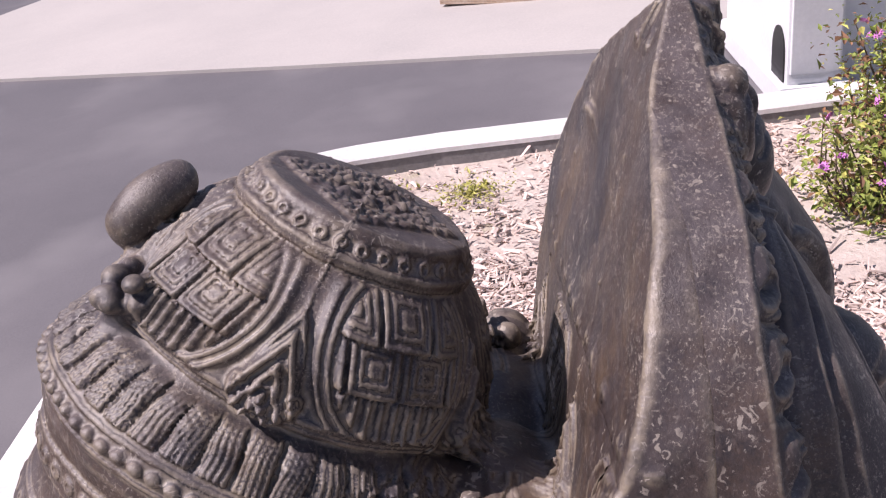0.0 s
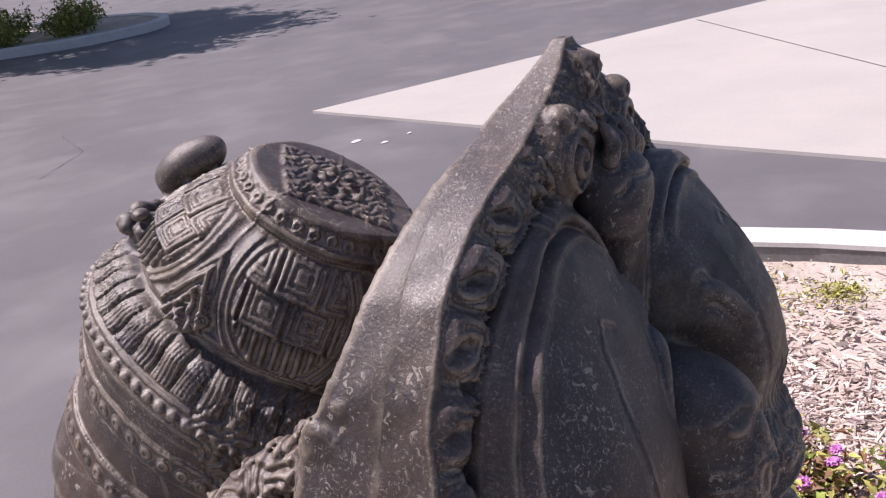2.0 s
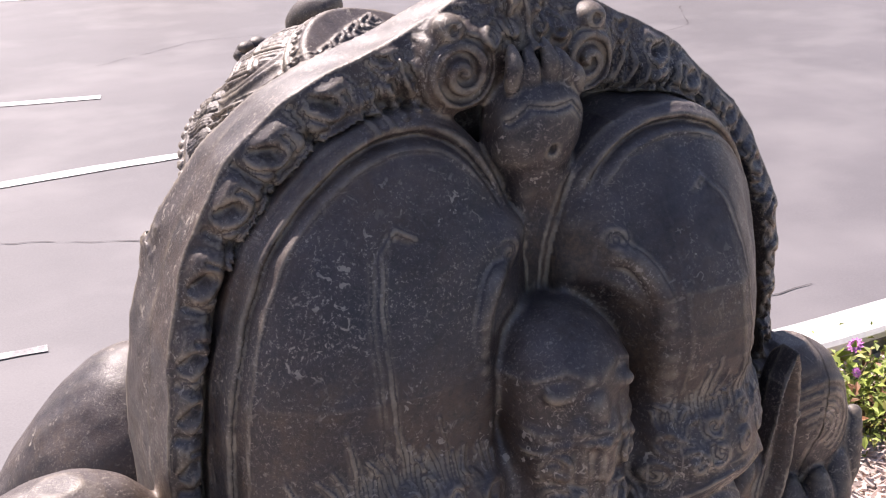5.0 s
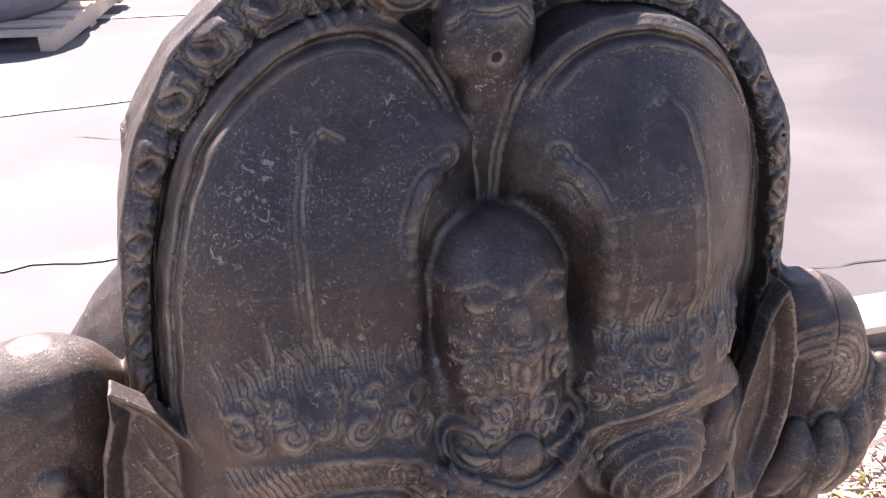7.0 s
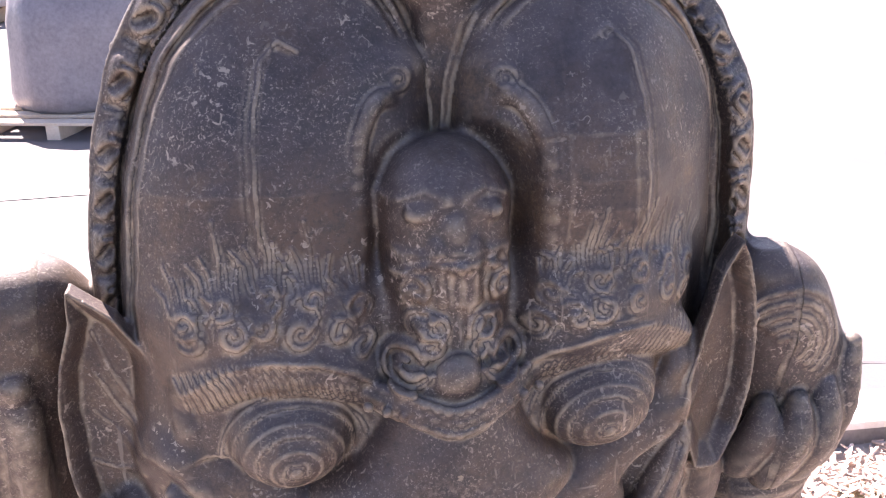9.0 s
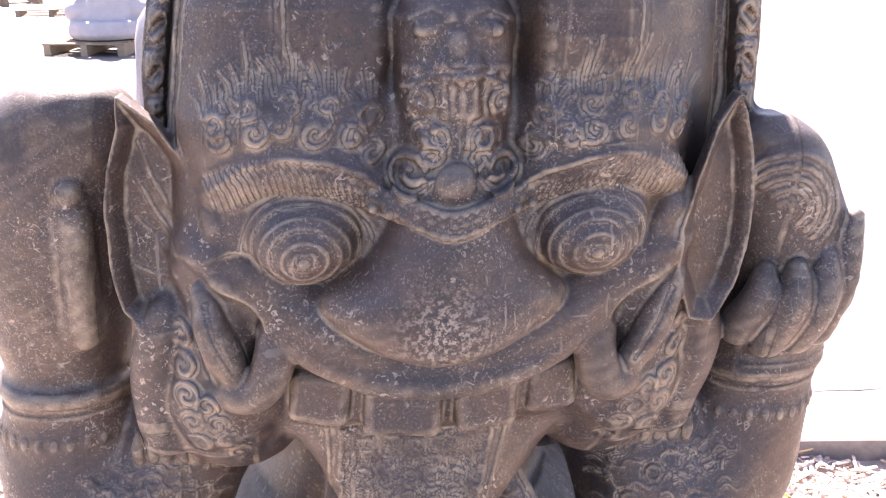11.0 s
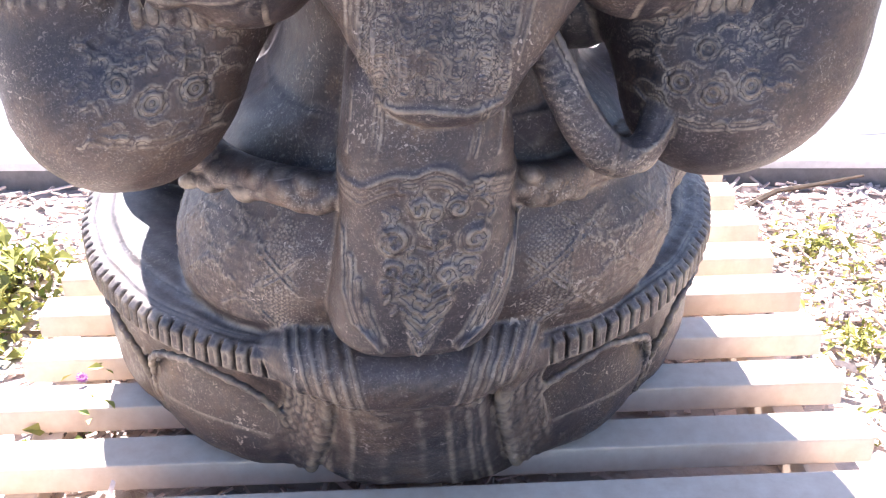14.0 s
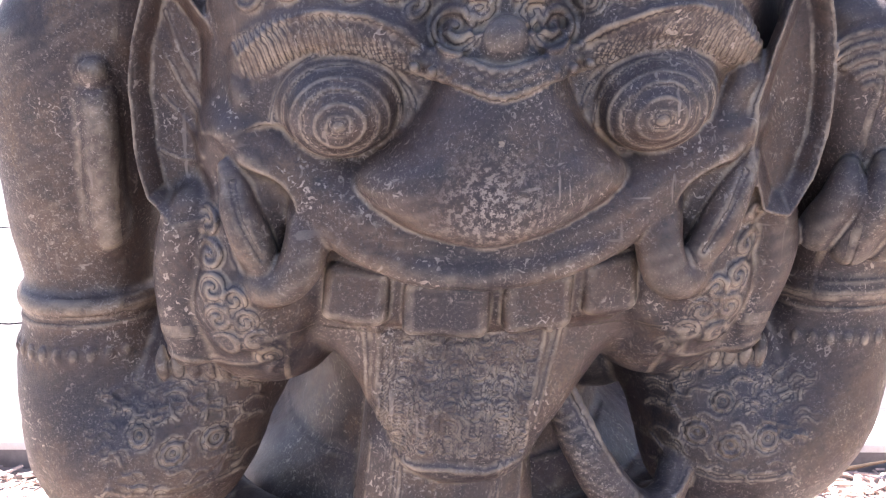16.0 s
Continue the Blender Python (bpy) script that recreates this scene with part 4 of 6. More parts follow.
        for n in range(95):
            x, z = g.uniform(0.172, 0.300), g.uniform(0.585, 0.690)
            if any(math.hypot(x - q[0], z - q[1]) < q[2] + 0.003 for q in spots) or z > 0.70 - 0.25 * (x - 0.16):
                continue
            a = g.uniform(-0.5, 0.5) + (0.6 if z > 0.64 else 0.0)
            wave = [(s * (x + 0.010 * (k - 1) * math.cos(a) - 0.0035 * math.sin(2.8 * k) * math.sin(a)), z + 0.010 * (k - 1) * math.sin(a) + 0.0035 * math.sin(2.8 * k) * math.cos(a)) for k in (0, 0.4, 0.8, 1.2, 1.6, 2)]
            stroke(S, wave, 0.0017, 0.0019, y=(-0.2, 0.0))
        for q in (0.590, 0.583):
            stroke(S, [(s * 0.182, q + 0.006), (s * 0.225, q - 0.004), (s * 0.285, q + 0.004)], 0.0020, 0.0018, y=(-0.2, 0.0), taper=False)
        # hem of the sleeve above it
        stroke(S, [(s * 0.165, 0.706), (s * 0.205, 0.700), (s * 0.250, 0.712)], 0.0035, 0.0030, y=(-0.2, 0.02), taper=False)
        for n in range(5):
            x = 0.196 + 0.013 * n
            S.tube([(s * x, -0.058, 0.676), (s * (x + 0.002), -0.060, 0.688), (s * (x + 0.003), -0.056, 0.702)], [0.0035, 0.005, 0.002], 0.003)


    mirror(arm)
    # hand with the disc on one side
    S.loft([(0.72, -0.322, 0.0, 0.05, 0.05), (0.76, -0.325, -0.002, 0.056, 0.052), (0.82, -0.330, -0.010, 0.064, 0.054), (0.90, -0.330, -0.020, 0.072, 0.054), (0.96, -0.322, -0.028, 0.074, 0.052), (0.992, -0.317, -0.032, 0.063, 0.045), (1.012, -0.312, -0.034, 0.043, 0.032), (1.022, -0.31, -0.034, 0.014, 0.012)], 0.015)
    S.tube([(-0.296, -0.050, 0.80), (-0.299, -0.064, 0.86), (-0.304, -0.070, 0.922)], [0.014, 0.0125, 0.0120], 0.009)
    S.ball((-0.304, -0.073, 0.932), (0.0125, 0.013, 0.012), 0.004)
    stroke(S, [(-0.315, 0.922), (-0.304, 0.917), (-0.293, 0.922)], 0.0022, -0.0030, y=(-0.12, -0.03), taper=False)
    # hand with flames on the other
    S.loft([(0.72, 0.322, -0.002, 0.050, 0.05), (0.76, 0.325, -0.008, 0.062, 0.056), (0.81, 0.326, -0.028, 0.068, 0.066), (0.86, 0.316, -0.044, 0.062, 0.056), (0.91, 0.296, -0.062, 0.052, 0.046), (0.945, 0.286, -0.066, 0.046, 0.042), (0.968, 0.278, -0.070, 0.036, 0.032), (0.984, 0.272, -0.072, 0.014, 0.014)], 0.015)
    for x, y, z0, z1, r in ((0.352, -0.090, 0.79, 0.894, 0.014), (0.330, -0.102, 0.79, 0.862, 0.016), (0.303, -0.108, 0.79, 0.856, 0.016), (0.278, -0.100, 0.80, 0.852, 0.015)):
        S.tube([(x - 0.01, y + 0.010, z0), (x, y, (z0 + z1) / 2), (x + 0.002, y + 0.004, z1)], [r * 1.1, r, r * 0.55], 0.005)
    for n in range(5):
        stroke(S, [(x, z) for x, _, z in arc((0.284, 0.908), 0.008 + 0.010 * n, -40, 135, 10, 0)], 0.0038, 0.0042, taper=False)

    # twisted belt, sash with mask and tassel
    mirror(lambda s: S.tube([(s * 0.070, -0.046, 0.516), (s * 0.125, -0.032, 0.518), (s * 0.180, 0.012, 0.520), (s * 0.225, 0.08, 0.522)], [0.014, 0.014, 0.014, 0.014], 0.014))
    g = random.Random(8)
    for s in (-1, 1):
        for n in range(17):
            x = s * (0.078 + 0.0085 * n + g.uniform(-0.002, 0.002))
            z = 0.518 + g.choice((-0.010, 0.0, 0.009)) + g.uniform(-0.003, 0.003)
            q = g.choice((-1, 1))
            lift = 0.022 * np.clip((abs(x) - 0.12) / 0.1, 0, 1) * 2
            y = -0.053 + 0.22 * (abs(x) - 0.07) + lift
            S.tube([(x - s * 0.010, y, z - q * 0.005), (x, y - 0.005, z + 0.002), (x + s * 0.011, y + 0.003, z + q * 0.005)], [0.004, 0.0070, 0.004], 0.006)
    S.loft([(0.374, 0.004, -0.05, 0.050, 0.05), (0.384, 0.004, -0.05, 0.070, 0.064), (0.405, 0.006, -0.048, 0.082, 0.068), (0.44, 0.008, -0.046, 0.083, 0.072), (0.50, 0.006, -0.04, 0.078, 0.078), (0.535, 0.0, -0.04, 0.076, 0.078), (0.57, -0.004, -0.042, 0.076, 0.076), (0.635, -0.010, -0.040, 0.070, 0.070), (0.675, -0.006, -0.030, 0.064, 0.052)], 0.006, 3.0)
    for x in (-0.070, -0.050, -0.044, 0.032, 0.038, 0.058):
        stroke(S, [(x, 0.628), (x - 0.002, 0.575)], 0.0022, 0.0026, y=(-0.2, -0.07), taper=False)
    # ruffled hem that rises to the middle
    for k, (dz, w, h) in enumerate(((0.0, 0.0042, 0.0062), (-0.008, 0.0030, 0.0042), (-0.015, 0.0024, 0.0030))):
        hem = [(-0.078 + 0.156 * i / 32, 0.545 + dz + 0.017 * math.exp(-(((i - 16) / 8.0) ** 2)) + 0.006 * abs(math.cos(i * math.pi / 9.0))) for i in range(33)]
        stroke(S, hem, w, h, y=(-0.2, -0.03), taper=False)
    # mask: oval face between two scrolls, leaves above and below
    cx = 0.010
    S.ball((cx, -0.111, 0.504), (0.019, 0.010, 0.016), 0.002)
    stroke(S, [(cx - 0.014, 0.495), (cx, 0.4915), (cx + 0.014, 0.495)], 0.0016, -0.0020, y=(-0.2, -0.06), taper=False)
    mirror(lambda s: S.ball((cx + s * 0.0065, -0.121, 0.507), (0.0032, 0.004, 0.0026), 0.001, cut=True))
    S.ball((cx, -0.121, 0.501), (0.0032, 0.005, 0.0034), 0.001)
    mirror(lambda s: scroll(S, (cx + s * 0.035, 0.502), 0.0160, 0.0095, 0.0100, -s, 60, (-0.2, -0.06)))
    mirror(lambda s: scroll(S, (cx + s * 0.033, 0.474), 0.0120, 0.0085, 0.0088, s, 60, (-0.2, -0.06)))
    mirror(lambda s: scroll(S, (cx + s * 0.016, 0.532), 0.0115, 0.0085, 0.0086, s, 60, (-0.2, -0.06)))
    mirror(lambda s: scroll(S, (cx + s * 0.014, 0.470), 0.0110, 0.0082, 0.0086, -s, 60, (-0.2, -0.06)))
    for n in range(7):
        z, w = 0.462 - 0.0115 * n, 0.030 - 0.0036 * n
        for s in (-1, 1):
            stroke(S, [(cx + s * 0.002, z - 0.008), (cx + s * 0.5 * w, z - 0.002), (cx + s * w, z + 0.007)], 0.0030, 0.0058, y=(-0.2, -0.06))
    stroke(S, [(cx, 0.488), (cx, 0.385)], 0.0034, 0.0036, y=(-0.2, -0.06))
    g = random.Random(31)
    for n in range(60):
        x, z = cx + g.uniform(-0.048, 0.048), g.uniform(0.425, 0.548)
        if abs(x - cx) > 0.012 + 0.42 * (z - 0.38):
            continue
        q = g.choice((-1, 1))
        stroke(S, [(x, z), (x + q * 0.004, z + 0.004), (x + q * 0.003, z + 0.010), (x - q * 0.003, z + 0.012)], 0.0018, 0.0038, y=(-0.2, -0.06))
    # curtain edges swooping in below
    for n in range(4):
        for s in (-1, 1):
            stroke(S, [(cx + s * (0.079 - 0.009 * n), 0.500 - 0.020 * n), (cx + s * (0.075 - 0.009 * n), 0.450 - 0.008 * n), (cx + s * (0.062 - 0.008 * n), 0.418 - 0.005 * n), (cx + s * 0.034, 0.397 - 0.002 * n)], 0.0028, 0.0062, y=(-0.2, -0.03), taper=False)
    # flat plaited cord looped beside the sash
    cord = [(0.080, -0.075, 0.660), (0.104, -0.088, 0.622), (0.130, -0.094, 0.584), (0.158, -0.092, 0.562), (0.184, -0.078, 0.566), (0.198, -0.050, 0.592), (0.200, -0.02, 0.640)]
    S.tube(cord, [0.012, 0.015, 0.017, 0.016, 0.015, 0.014, 0.012], 0.004)
    S.tube([(x + 0.010, y - 0.008, z + 0.009) for x, y, z in cord], 0.0032, 0.002)
    for n in range(34):
        u = n / 33 * 4.2
        k = int(u)
        x, _, z = (np.array(cord[k]) + (np.array(cord[k + 1]) - np.array(cord[k])) * (u - k))
        stroke(S, [(x - 0.012, z - 0.004), (x + 0.004, z - 0.004 + (0.008 if n % 2 else -0.006))], 0.0012, 0.0007, y=(-0.14, -0.06), taper=False)

    # lotus cushion: notched rim, petals, hanging cloth
    CUSH = (0.0, 0.40)
    S.loft([(0.118, *CUSH, 0.375, 0.335), (0.15, *CUSH, 0.378, 0.352), (0.22, *CUSH, 0.380, 0.388), (0.29, *CUSH, 0.383, 0.428), (0.335, *CUSH, 0.392, 0.456), (0.350, *CUSH, 0.384, 0.450)], 0.010)
    S.loft([(0.312, *CUSH, 0.395, 0.462), (0.318, *CUSH, 0.403, 0.470), (0.340, *CUSH, 0.403, 0.470), (0.347, *CUSH, 0.394, 0.462)], 0.003)
    S.loft([(0.335, *CUSH, 0.370, 0.436), (0.356, *CUSH, 0.362, 0.426)], 0.008)
    NOTCHES = 148
    for i in range(NOTCHES):
        a = radians(360 / NOTCHES * i)
        n = math.atan2(math.sin(a) / 0.470, math.cos(a) / 0.403)
        S.block((CUSH[0] + 0.405 * math.cos(a), CUSH[1] + 0.472 * math.sin(a), 0.331), (0.012, 0.0024, 0.017), 0.002, 0.002, (0, 0, math.degrees(n)), cut=True)
    PETALS = 11
    for i in range(PETALS):
        a = radians(360 / PETALS * (i + 0.25))
        e = lambda q, r, z: (CUSH[0] + (0.368 + r) * math.cos(q), CUSH[1] + (0.378 + r + 0.42 * (z - 0.2)) * math.sin(q), z)  # noqa: E731
        S.ball(e(a, -0.022, 0.215), (0.042, 0.112, 0.086), 0.010, (0, 0, math.degrees(a)), 2.4)
        for q in (-1, 1):
            S.tube([e(a + q * 0.275, 0.010, 0.150), e(a + q * 0.262, 0.018, 0.21), e(a + q * 0.19, 0.026, 0.268), e(a, 0.030, 0.300)], 0.0036, 0.006)
    S.loft([(0.118, 0.022, 0.110, 0.120, 0.080), (0.16, 0.020, 0.085, 0.108, 0.082), (0.22, 0.014, 0.045, 0.094, 0.088), (0.28, 0.010, 0.012, 0.086, 0.086), (0.33, 0.008, 0.002, 0.084, 0.080), (0.35, 0.008, 0.004, 0.078, 0.07)], 0.008, 2.8)
    # cloth rolled over the rim, drooping in the middle
    S.tube([(-0.118, -0.030, 0.346), (-0.084, -0.050, 0.338), (-0.030, -0.060, 0.330), (0.030, -0.060, 0.329), (0.082, -0.050, 0.338), (0.120, -0.026, 0.352)], [0.014, 0.025, 0.028, 0.028, 0.026, 0.015], 0.014)
    g = random.Random(17)
    for s in (-1, 1):
        # pleats curling round both ends of the roll
        for n in range(6):
            x = 0.008 + s * (0.050 + 0.0125 * n)
            stroke(S, [(x + s * 0.012, 0.372), (x + s * 0.004, 0.350), (x - s * 0.002, 0.325), (x - s * 0.008, 0.302)], g.uniform(0.0026, 0.0042), g.uniform(0.0030, 0.0050), y=(-0.15, 0.03), taper=False)
        # folds falling beside the cloth in a long wave
        for n in range(4):
            x = 0.012 + s * (0.092 + 0.012 * n)
            S.tube([(x + s * 0.006, -0.030 + 0.010 * n, 0.362), (x + s * (0.016 - 0.002 * n), -0.048 + 0.012 * n, 0.330), (x - s * 0.004, -0.044 + 0.012 * n, 0.290), (x + s * 0.006, -0.010 + 0.010 * n, 0.225), (x + s * 0.022, 0.030 + 0.010 * n, 0.150)], [0.006, 0.0085, 0.0070, 0.0075, 0.008], 0.006)
    stroke(S, [(-0.094, 0.318), (-0.04, 0.304), (0.02, 0.300), (0.06, 0.304), (0.098, 0.318)], 0.0036, -0.0040, y=(-0.15, -0.01), taper=False)
    for x, w in ((-0.074, 0.006), (-0.052, 0.005), (-0.022, 0.010), (0.016, 0.008), (0.044, 0.006), (0.064, 0.005), (0.078, 0.006)):
        stroke(S, [(x, 0.300), (x * 1.03 + 0.003, 0.23), (x * 1.20 + 0.004, 0.13)], w, 0.0045 if w < 0.007 else 0.003, y=(-0.16, 0.10), taper=False)

    # the far head: a crown turned about a tilted axis, with disc, medallions, ruff
    CR_N = Vector((0.150, -0.495, 0.856)).normalized()
    CR_C = Vector((0.002, 0.153, 1.204))
    CR_U = Vector((-1, 0, 0)) - CR_N * CR_N.dot(Vector((-1, 0, 0)))
    CR_U.normalize()
    CR_V = CR_U.cross(CR_N)
    if CR_V.z < 0:
        CR_V = -CR_V


    def crown_at(x, y, z):
        px, py, pz = x - CR_C.x, y - CR_C.y, z - CR_C.z
        s = -(px * CR_N.x + py * CR_N.y + pz * CR_N.z)
        u = px * CR_U.x + py * CR_U.y + pz * CR_U.z
        v = px * CR_V.x + py * CR_V.y + pz * CR_V.z
        u = u * (1 + 0.17 * np.clip((s - 0.05) / 0.09, 0, 1))
        return s, np.sqrt(u * u + v * v), np.arctan2(v, u)


    CROWN_S = [-0.004, -0.002, 0.002, 0.003, 0.0105, 0.0120, 0.0190, 0.0205, 0.024, 0.034, 0.046, 0.070, 0.090, 0.097, 0.104, 0.109, 0.114, 0.124, 0.136, 0.144, 0.150, 0.158, 0.164, 0.178, 0.192, 0.24, 0.32]
    CROWN_R = [0.066, 0.0695, 0.0710, 0.0705, 0.0740, 0.0795, 0.0795, 0.0775, 0.082, 0.091, 0.0985, 0.1115, 0.1175, 0.121, 0.121, 0.115, 0.121, 0.134, 0.141, 0.147, 0.149, 0.153, 0.149, 0.147, 0.140, 0.126, 0.110]


    def crown(x, y, z):
        s, r, a = crown_at(x, y, z)
        return np.maximum((r - np.interp(s, CROWN_S, CROWN_R)) * 0.8, np.maximum(-0.004 - s, s - 0.32)).astype(np.float32)


    S.add(crown, (-0.22, 0.0, 0.84), (0.20, 0.52, 1.26), 0.005)


    def crown_relief(x, y, z):
        s, r, a = crown_at(x, y, z)
        deg = np.degrees(a)
        out = 0 * s
        # medallions of key-pattern scales under double arches
        near = (deg - 47) / 72
        da = np.radians((near - np.round(near)) * 72)
        u = da * r
        rad = np.hypot(u * 1.02, s - 0.058)
        body = (s > 0.0215) & (s < 0.097)
        arch = np.exp(-((rad - 0.0465) / 0.0026) ** 2) + np.exp(-((rad - 0.0530) / 0.0024) ** 2)
        out = out + body * 0.0034 * arch
        inside = np.clip((0.0435 - rad) / 0.002, 0, 1) * body
        tw, th = 0.0345, 0.0265
        row = np.floor((s - 0.0215) / th)
        uu = u + 0.5 * tw * (row % 2)
        tu, tv = uu - tw * np.round(uu / tw), s - 0.0215 - th * (row + 0.5)
        # each scale is a nest of square hooks, standing out at its lower edge
        sq = np.maximum(np.abs(tu) / (0.5 * tw), np.maximum((tv + 0.004) / (0.5 * th + 0.004), -(tv + 0.004) / (0.5 * th - 0.001)))
        nest = np.cos(2 * np.pi * (sq - 0.06) / 0.30)
        scale = np.clip((0.97 - sq) / 0.08, 0, 1) * (0.0034 + 0.13 * (tv + 0.3 * th)) - 0.0019 * np.clip(1.5 * nest - 0.1, 0, 1) * (sq < 0.86) * (sq > 0.12)
        flute = 0.0034 + 0.0022 * np.cos(2 * np.pi * tu / 0.0086)
        out = out + inside * np.where(row > 1.5, flute, scale)
        # ornaments in the spandrels: a bud over fanned leaves and rosettes
        sp = deg - 11
        spd = np.radians(sp / 72 - np.round(sp / 72)) * 72 * r
        wide = np.interp(s, [0.042, 0.060, 0.078, 0.092, 0.100, 0.104], [0.001, 0.010, 0.017, 0.024, 0.020, 0.012])
        leafy = np.clip((wide - np.abs(spd)) / 0.002, 0, 1)
        out = out + leafy * (s < 0.108) * (0.0042 + 0.0022 * np.cos(2 * np.pi * (np.abs(spd) * 0.85 - (s - 0.04) * 0.45) / 0.0078))
        for cu, cs, cr in ((0.0, 0.092, 0.0085), (0.017, 0.090, 0.0065), (-0.017, 0.090, 0.0065), (0.011, 0.104, 0.006), (-0.011, 0.104, 0.006), (0.0, 0.073, 0.0055)):
            qd = np.hypot(spd - cu, s - cs)
            out = out + 0.0034 * np.clip((cr - qd) / 0.002, 0, 1) - 0.0026 * np.exp(-(((qd - 0.45 * cr) / 0.0013) ** 2)) * (qd < cr)
        # cords under the medallions
        out = out + 0.002 * np.exp(-(((s - 0.0985) / 0.0022) ** 2)) + 0.002 * np.exp(-(((s - 0.1045) / 0.0022) ** 2))
        # ruff: overlapping locks with fine strands
        ruff = np.clip((s - 0.113) / 0.003, 0, 1) * np.clip((0.145 - s) / 0.002, 0, 1)
        width = 8.6
        bent = deg + 40 * (s - 0.13) * np.sin(np.floor(deg / width) * 1.7)
        lock = (bent / width) % 1.0
        crown_of = np.sqrt(np.clip(1 - ((lock - 0.5) / 0.5) ** 2, 0, 1))
        out = out + ruff * (0.0040 * crown_of - 0.003 * (lock < 0.08) + 0.0011 * np.cos(2 * np.pi * bent / (1.55 + 0.2 * np.sin(np.floor(deg / width) * 2.3)) + 1.3 * np.sin(s * 190 + 2 * np.floor(deg / width))))

        def beads(at, n, size, hole):
            ub = (a * n / 6.2832 - np.round(a * n / 6.2832)) * 6.2832 / n * r
            qb = np.sqrt(ub * ub + (s - at) ** 2)
            return 0.0040 * np.clip((size - qb) / 0.0022, 0, 1) - hole * np.exp(-((qb / 0.0024) ** 2))

        out = out + (np.abs(s - 0.0066) < 0.0042) * (r > 0.055) * beads(0.0066, 34, 0.0050, 0.005)
        out = out + 0.0022 * np.exp(-(((s - 0.149) / 0.0020) ** 2)) + 0.0022 * np.exp(-(((s - 0.166) / 0.0020) ** 2))
        out = out + (np.abs(s - 0.1575) < 0.0065) * 0.7 * beads(0.1575, 76, 0.0055, 0.0)
        # collar with two beaded cords
        out = out + (np.abs(s - 0.205) < 0.012) * (0.002 + 0.6 * beads(0.205, 52, 0.006, 0.003))
        out = out + (np.abs(s - 0.262) < 0.014) * (0.003 + 0.6 * beads(0.262, 44, 0.0065, 0.003))
        # square blossom of leaves on the top of the disc
        p1, p2 = r * np.cos(a + 0.61), r * np.sin(a + 0.61)
        m = np.clip((0.0445 - np.maximum(np.abs(p1), np.abs(p2))) / 0.002, 0, 1) * np.clip((0.064 - r) / 0.002, 0, 1)
        petal = 0.0022 * np.cos(8 * a + 0.6 * np.sin(200 * r)) * np.clip((r - 0.008) / 0.006, 0, 1)
        curl = 0.0017 * np.cos(2 * np.pi * p1 / 0.0105 + 1.5 * np.sin(p2 * 330)) * np.cos(2 * np.pi * p2 / 0.0115 + 1.5 * np.sin(p1 * 300))
        leaf = 0.0026 + np.where(r < 0.026, petal + 0.0014 * np.cos(2 * np.pi * r / 0.011), curl)
        return out + (s < 0.003) * m * leaf


    S.relief(crown_relief, (-0.23, 0.0, 0.84), (0.2, 0.52, 1.28))
    # knob and bow
    S.tube([(-0.013, 0.298, 1.212), (-0.006, 0.284, 1.223), (0.002, 0.268, 1.230)], [0.0150, 0.0158, 0.0135], 0.003)
    g = random.Random(12)
    for n in range(16):
        S.ball((g.uniform(-0.072, -0.012), g.uniform(0.276, 0.304), g.uniform(1.176, 1.208)), (g.uniform(0.006, 0.011), g.uniform(0.006, 0.010), g.uniform(0.005, 0.008)), 0.003)
    for s in (-1, 1):
        S.ball((s * 0.034, 0.296, 1.186), (0.018, 0.013, 0.010), 0.010, (0, s * 25, 0))
        S.ball((s * 0.058, 0.300, 1.170), (0.014, 0.014, 0.009), 0.010, (0, s * 40, 0))
        # flame-shaped ornament with curled leaves, banded ball beside it
        drop = 0.0 if s < 0 else -0.035
        S.tube([(s * 0.165, 0.172, 0.985 + drop), (s * 0.160, 0.142, 1.040 + drop), (s * 0.146, 0.110, 1.066 + drop), (s * 0.130, 0.088, 1.066 + drop)], [0.018, 0.015, 0.011, 0.005], 0.008)
        S.ball((s * 0.075, 0.090, 0.985 + drop), (0.110, 0.060, 0.075), 0.020)
        for k in range(7):
            y, z = 0.178 - 0.013 * k, 1.004 + 0.0105 * k + drop
            for dx, dy, dz, r in ((0.188, -0.006, 0.000, 0.0115), (0.184, -0.030, -0.020, 0.0110), (0.168, 0.004, 0.014, 0.0085)):
                S.ball((s * (dx - 0.005 * k), y + dy, z + dz), (r * 0.8, r, r), 0.002, (0, s * 30, 0))
                S.tube([(s * (dx - 0.005 * k + 0.008 + 0.0022 * math.sin(t)), y + dy + 0.55 * r * math.cos(t), z + dz + 0.55 * r * math.sin(t)) for t in (0.3, 1.3, 2.3, 3.3, 4.3)], 0.0017, 0.001, cut=True)

        def leafy(x, y, z):
            u, v = y + 0.6 * z, z - 0.6 * y
            return 0.0022 * np.cos(2 * np.pi * u / 0.015 + 2.2 * np.sin(v * 170)) * np.cos(2 * np.pi * (v + 0.25 * x) / 0.019 + 1.2 * np.sin(u * 210))

        S.relief(leafy, (min(s * 0.085, s * 0.215), 0.075, 0.955 + drop), (max(s * 0.085, s * 0.215), 0.195, 1.085 + drop))
        S.ball((s * 0.178, 0.072, 1.012 + drop), (0.030, 0.030, 0.044), 0.006)
        for z in (1.028, 1.006):
            S.tube([(s * (0.178 + 0.031 * math.cos(t)), 0.072 + 0.031 * math.sin(t), z + drop + 0.006 * math.sin(2 * t)) for t in (-1.6, -0.9, -0.2, 0.5, 1.2, 1.9)], 0.0020, 0.002, cut=True)
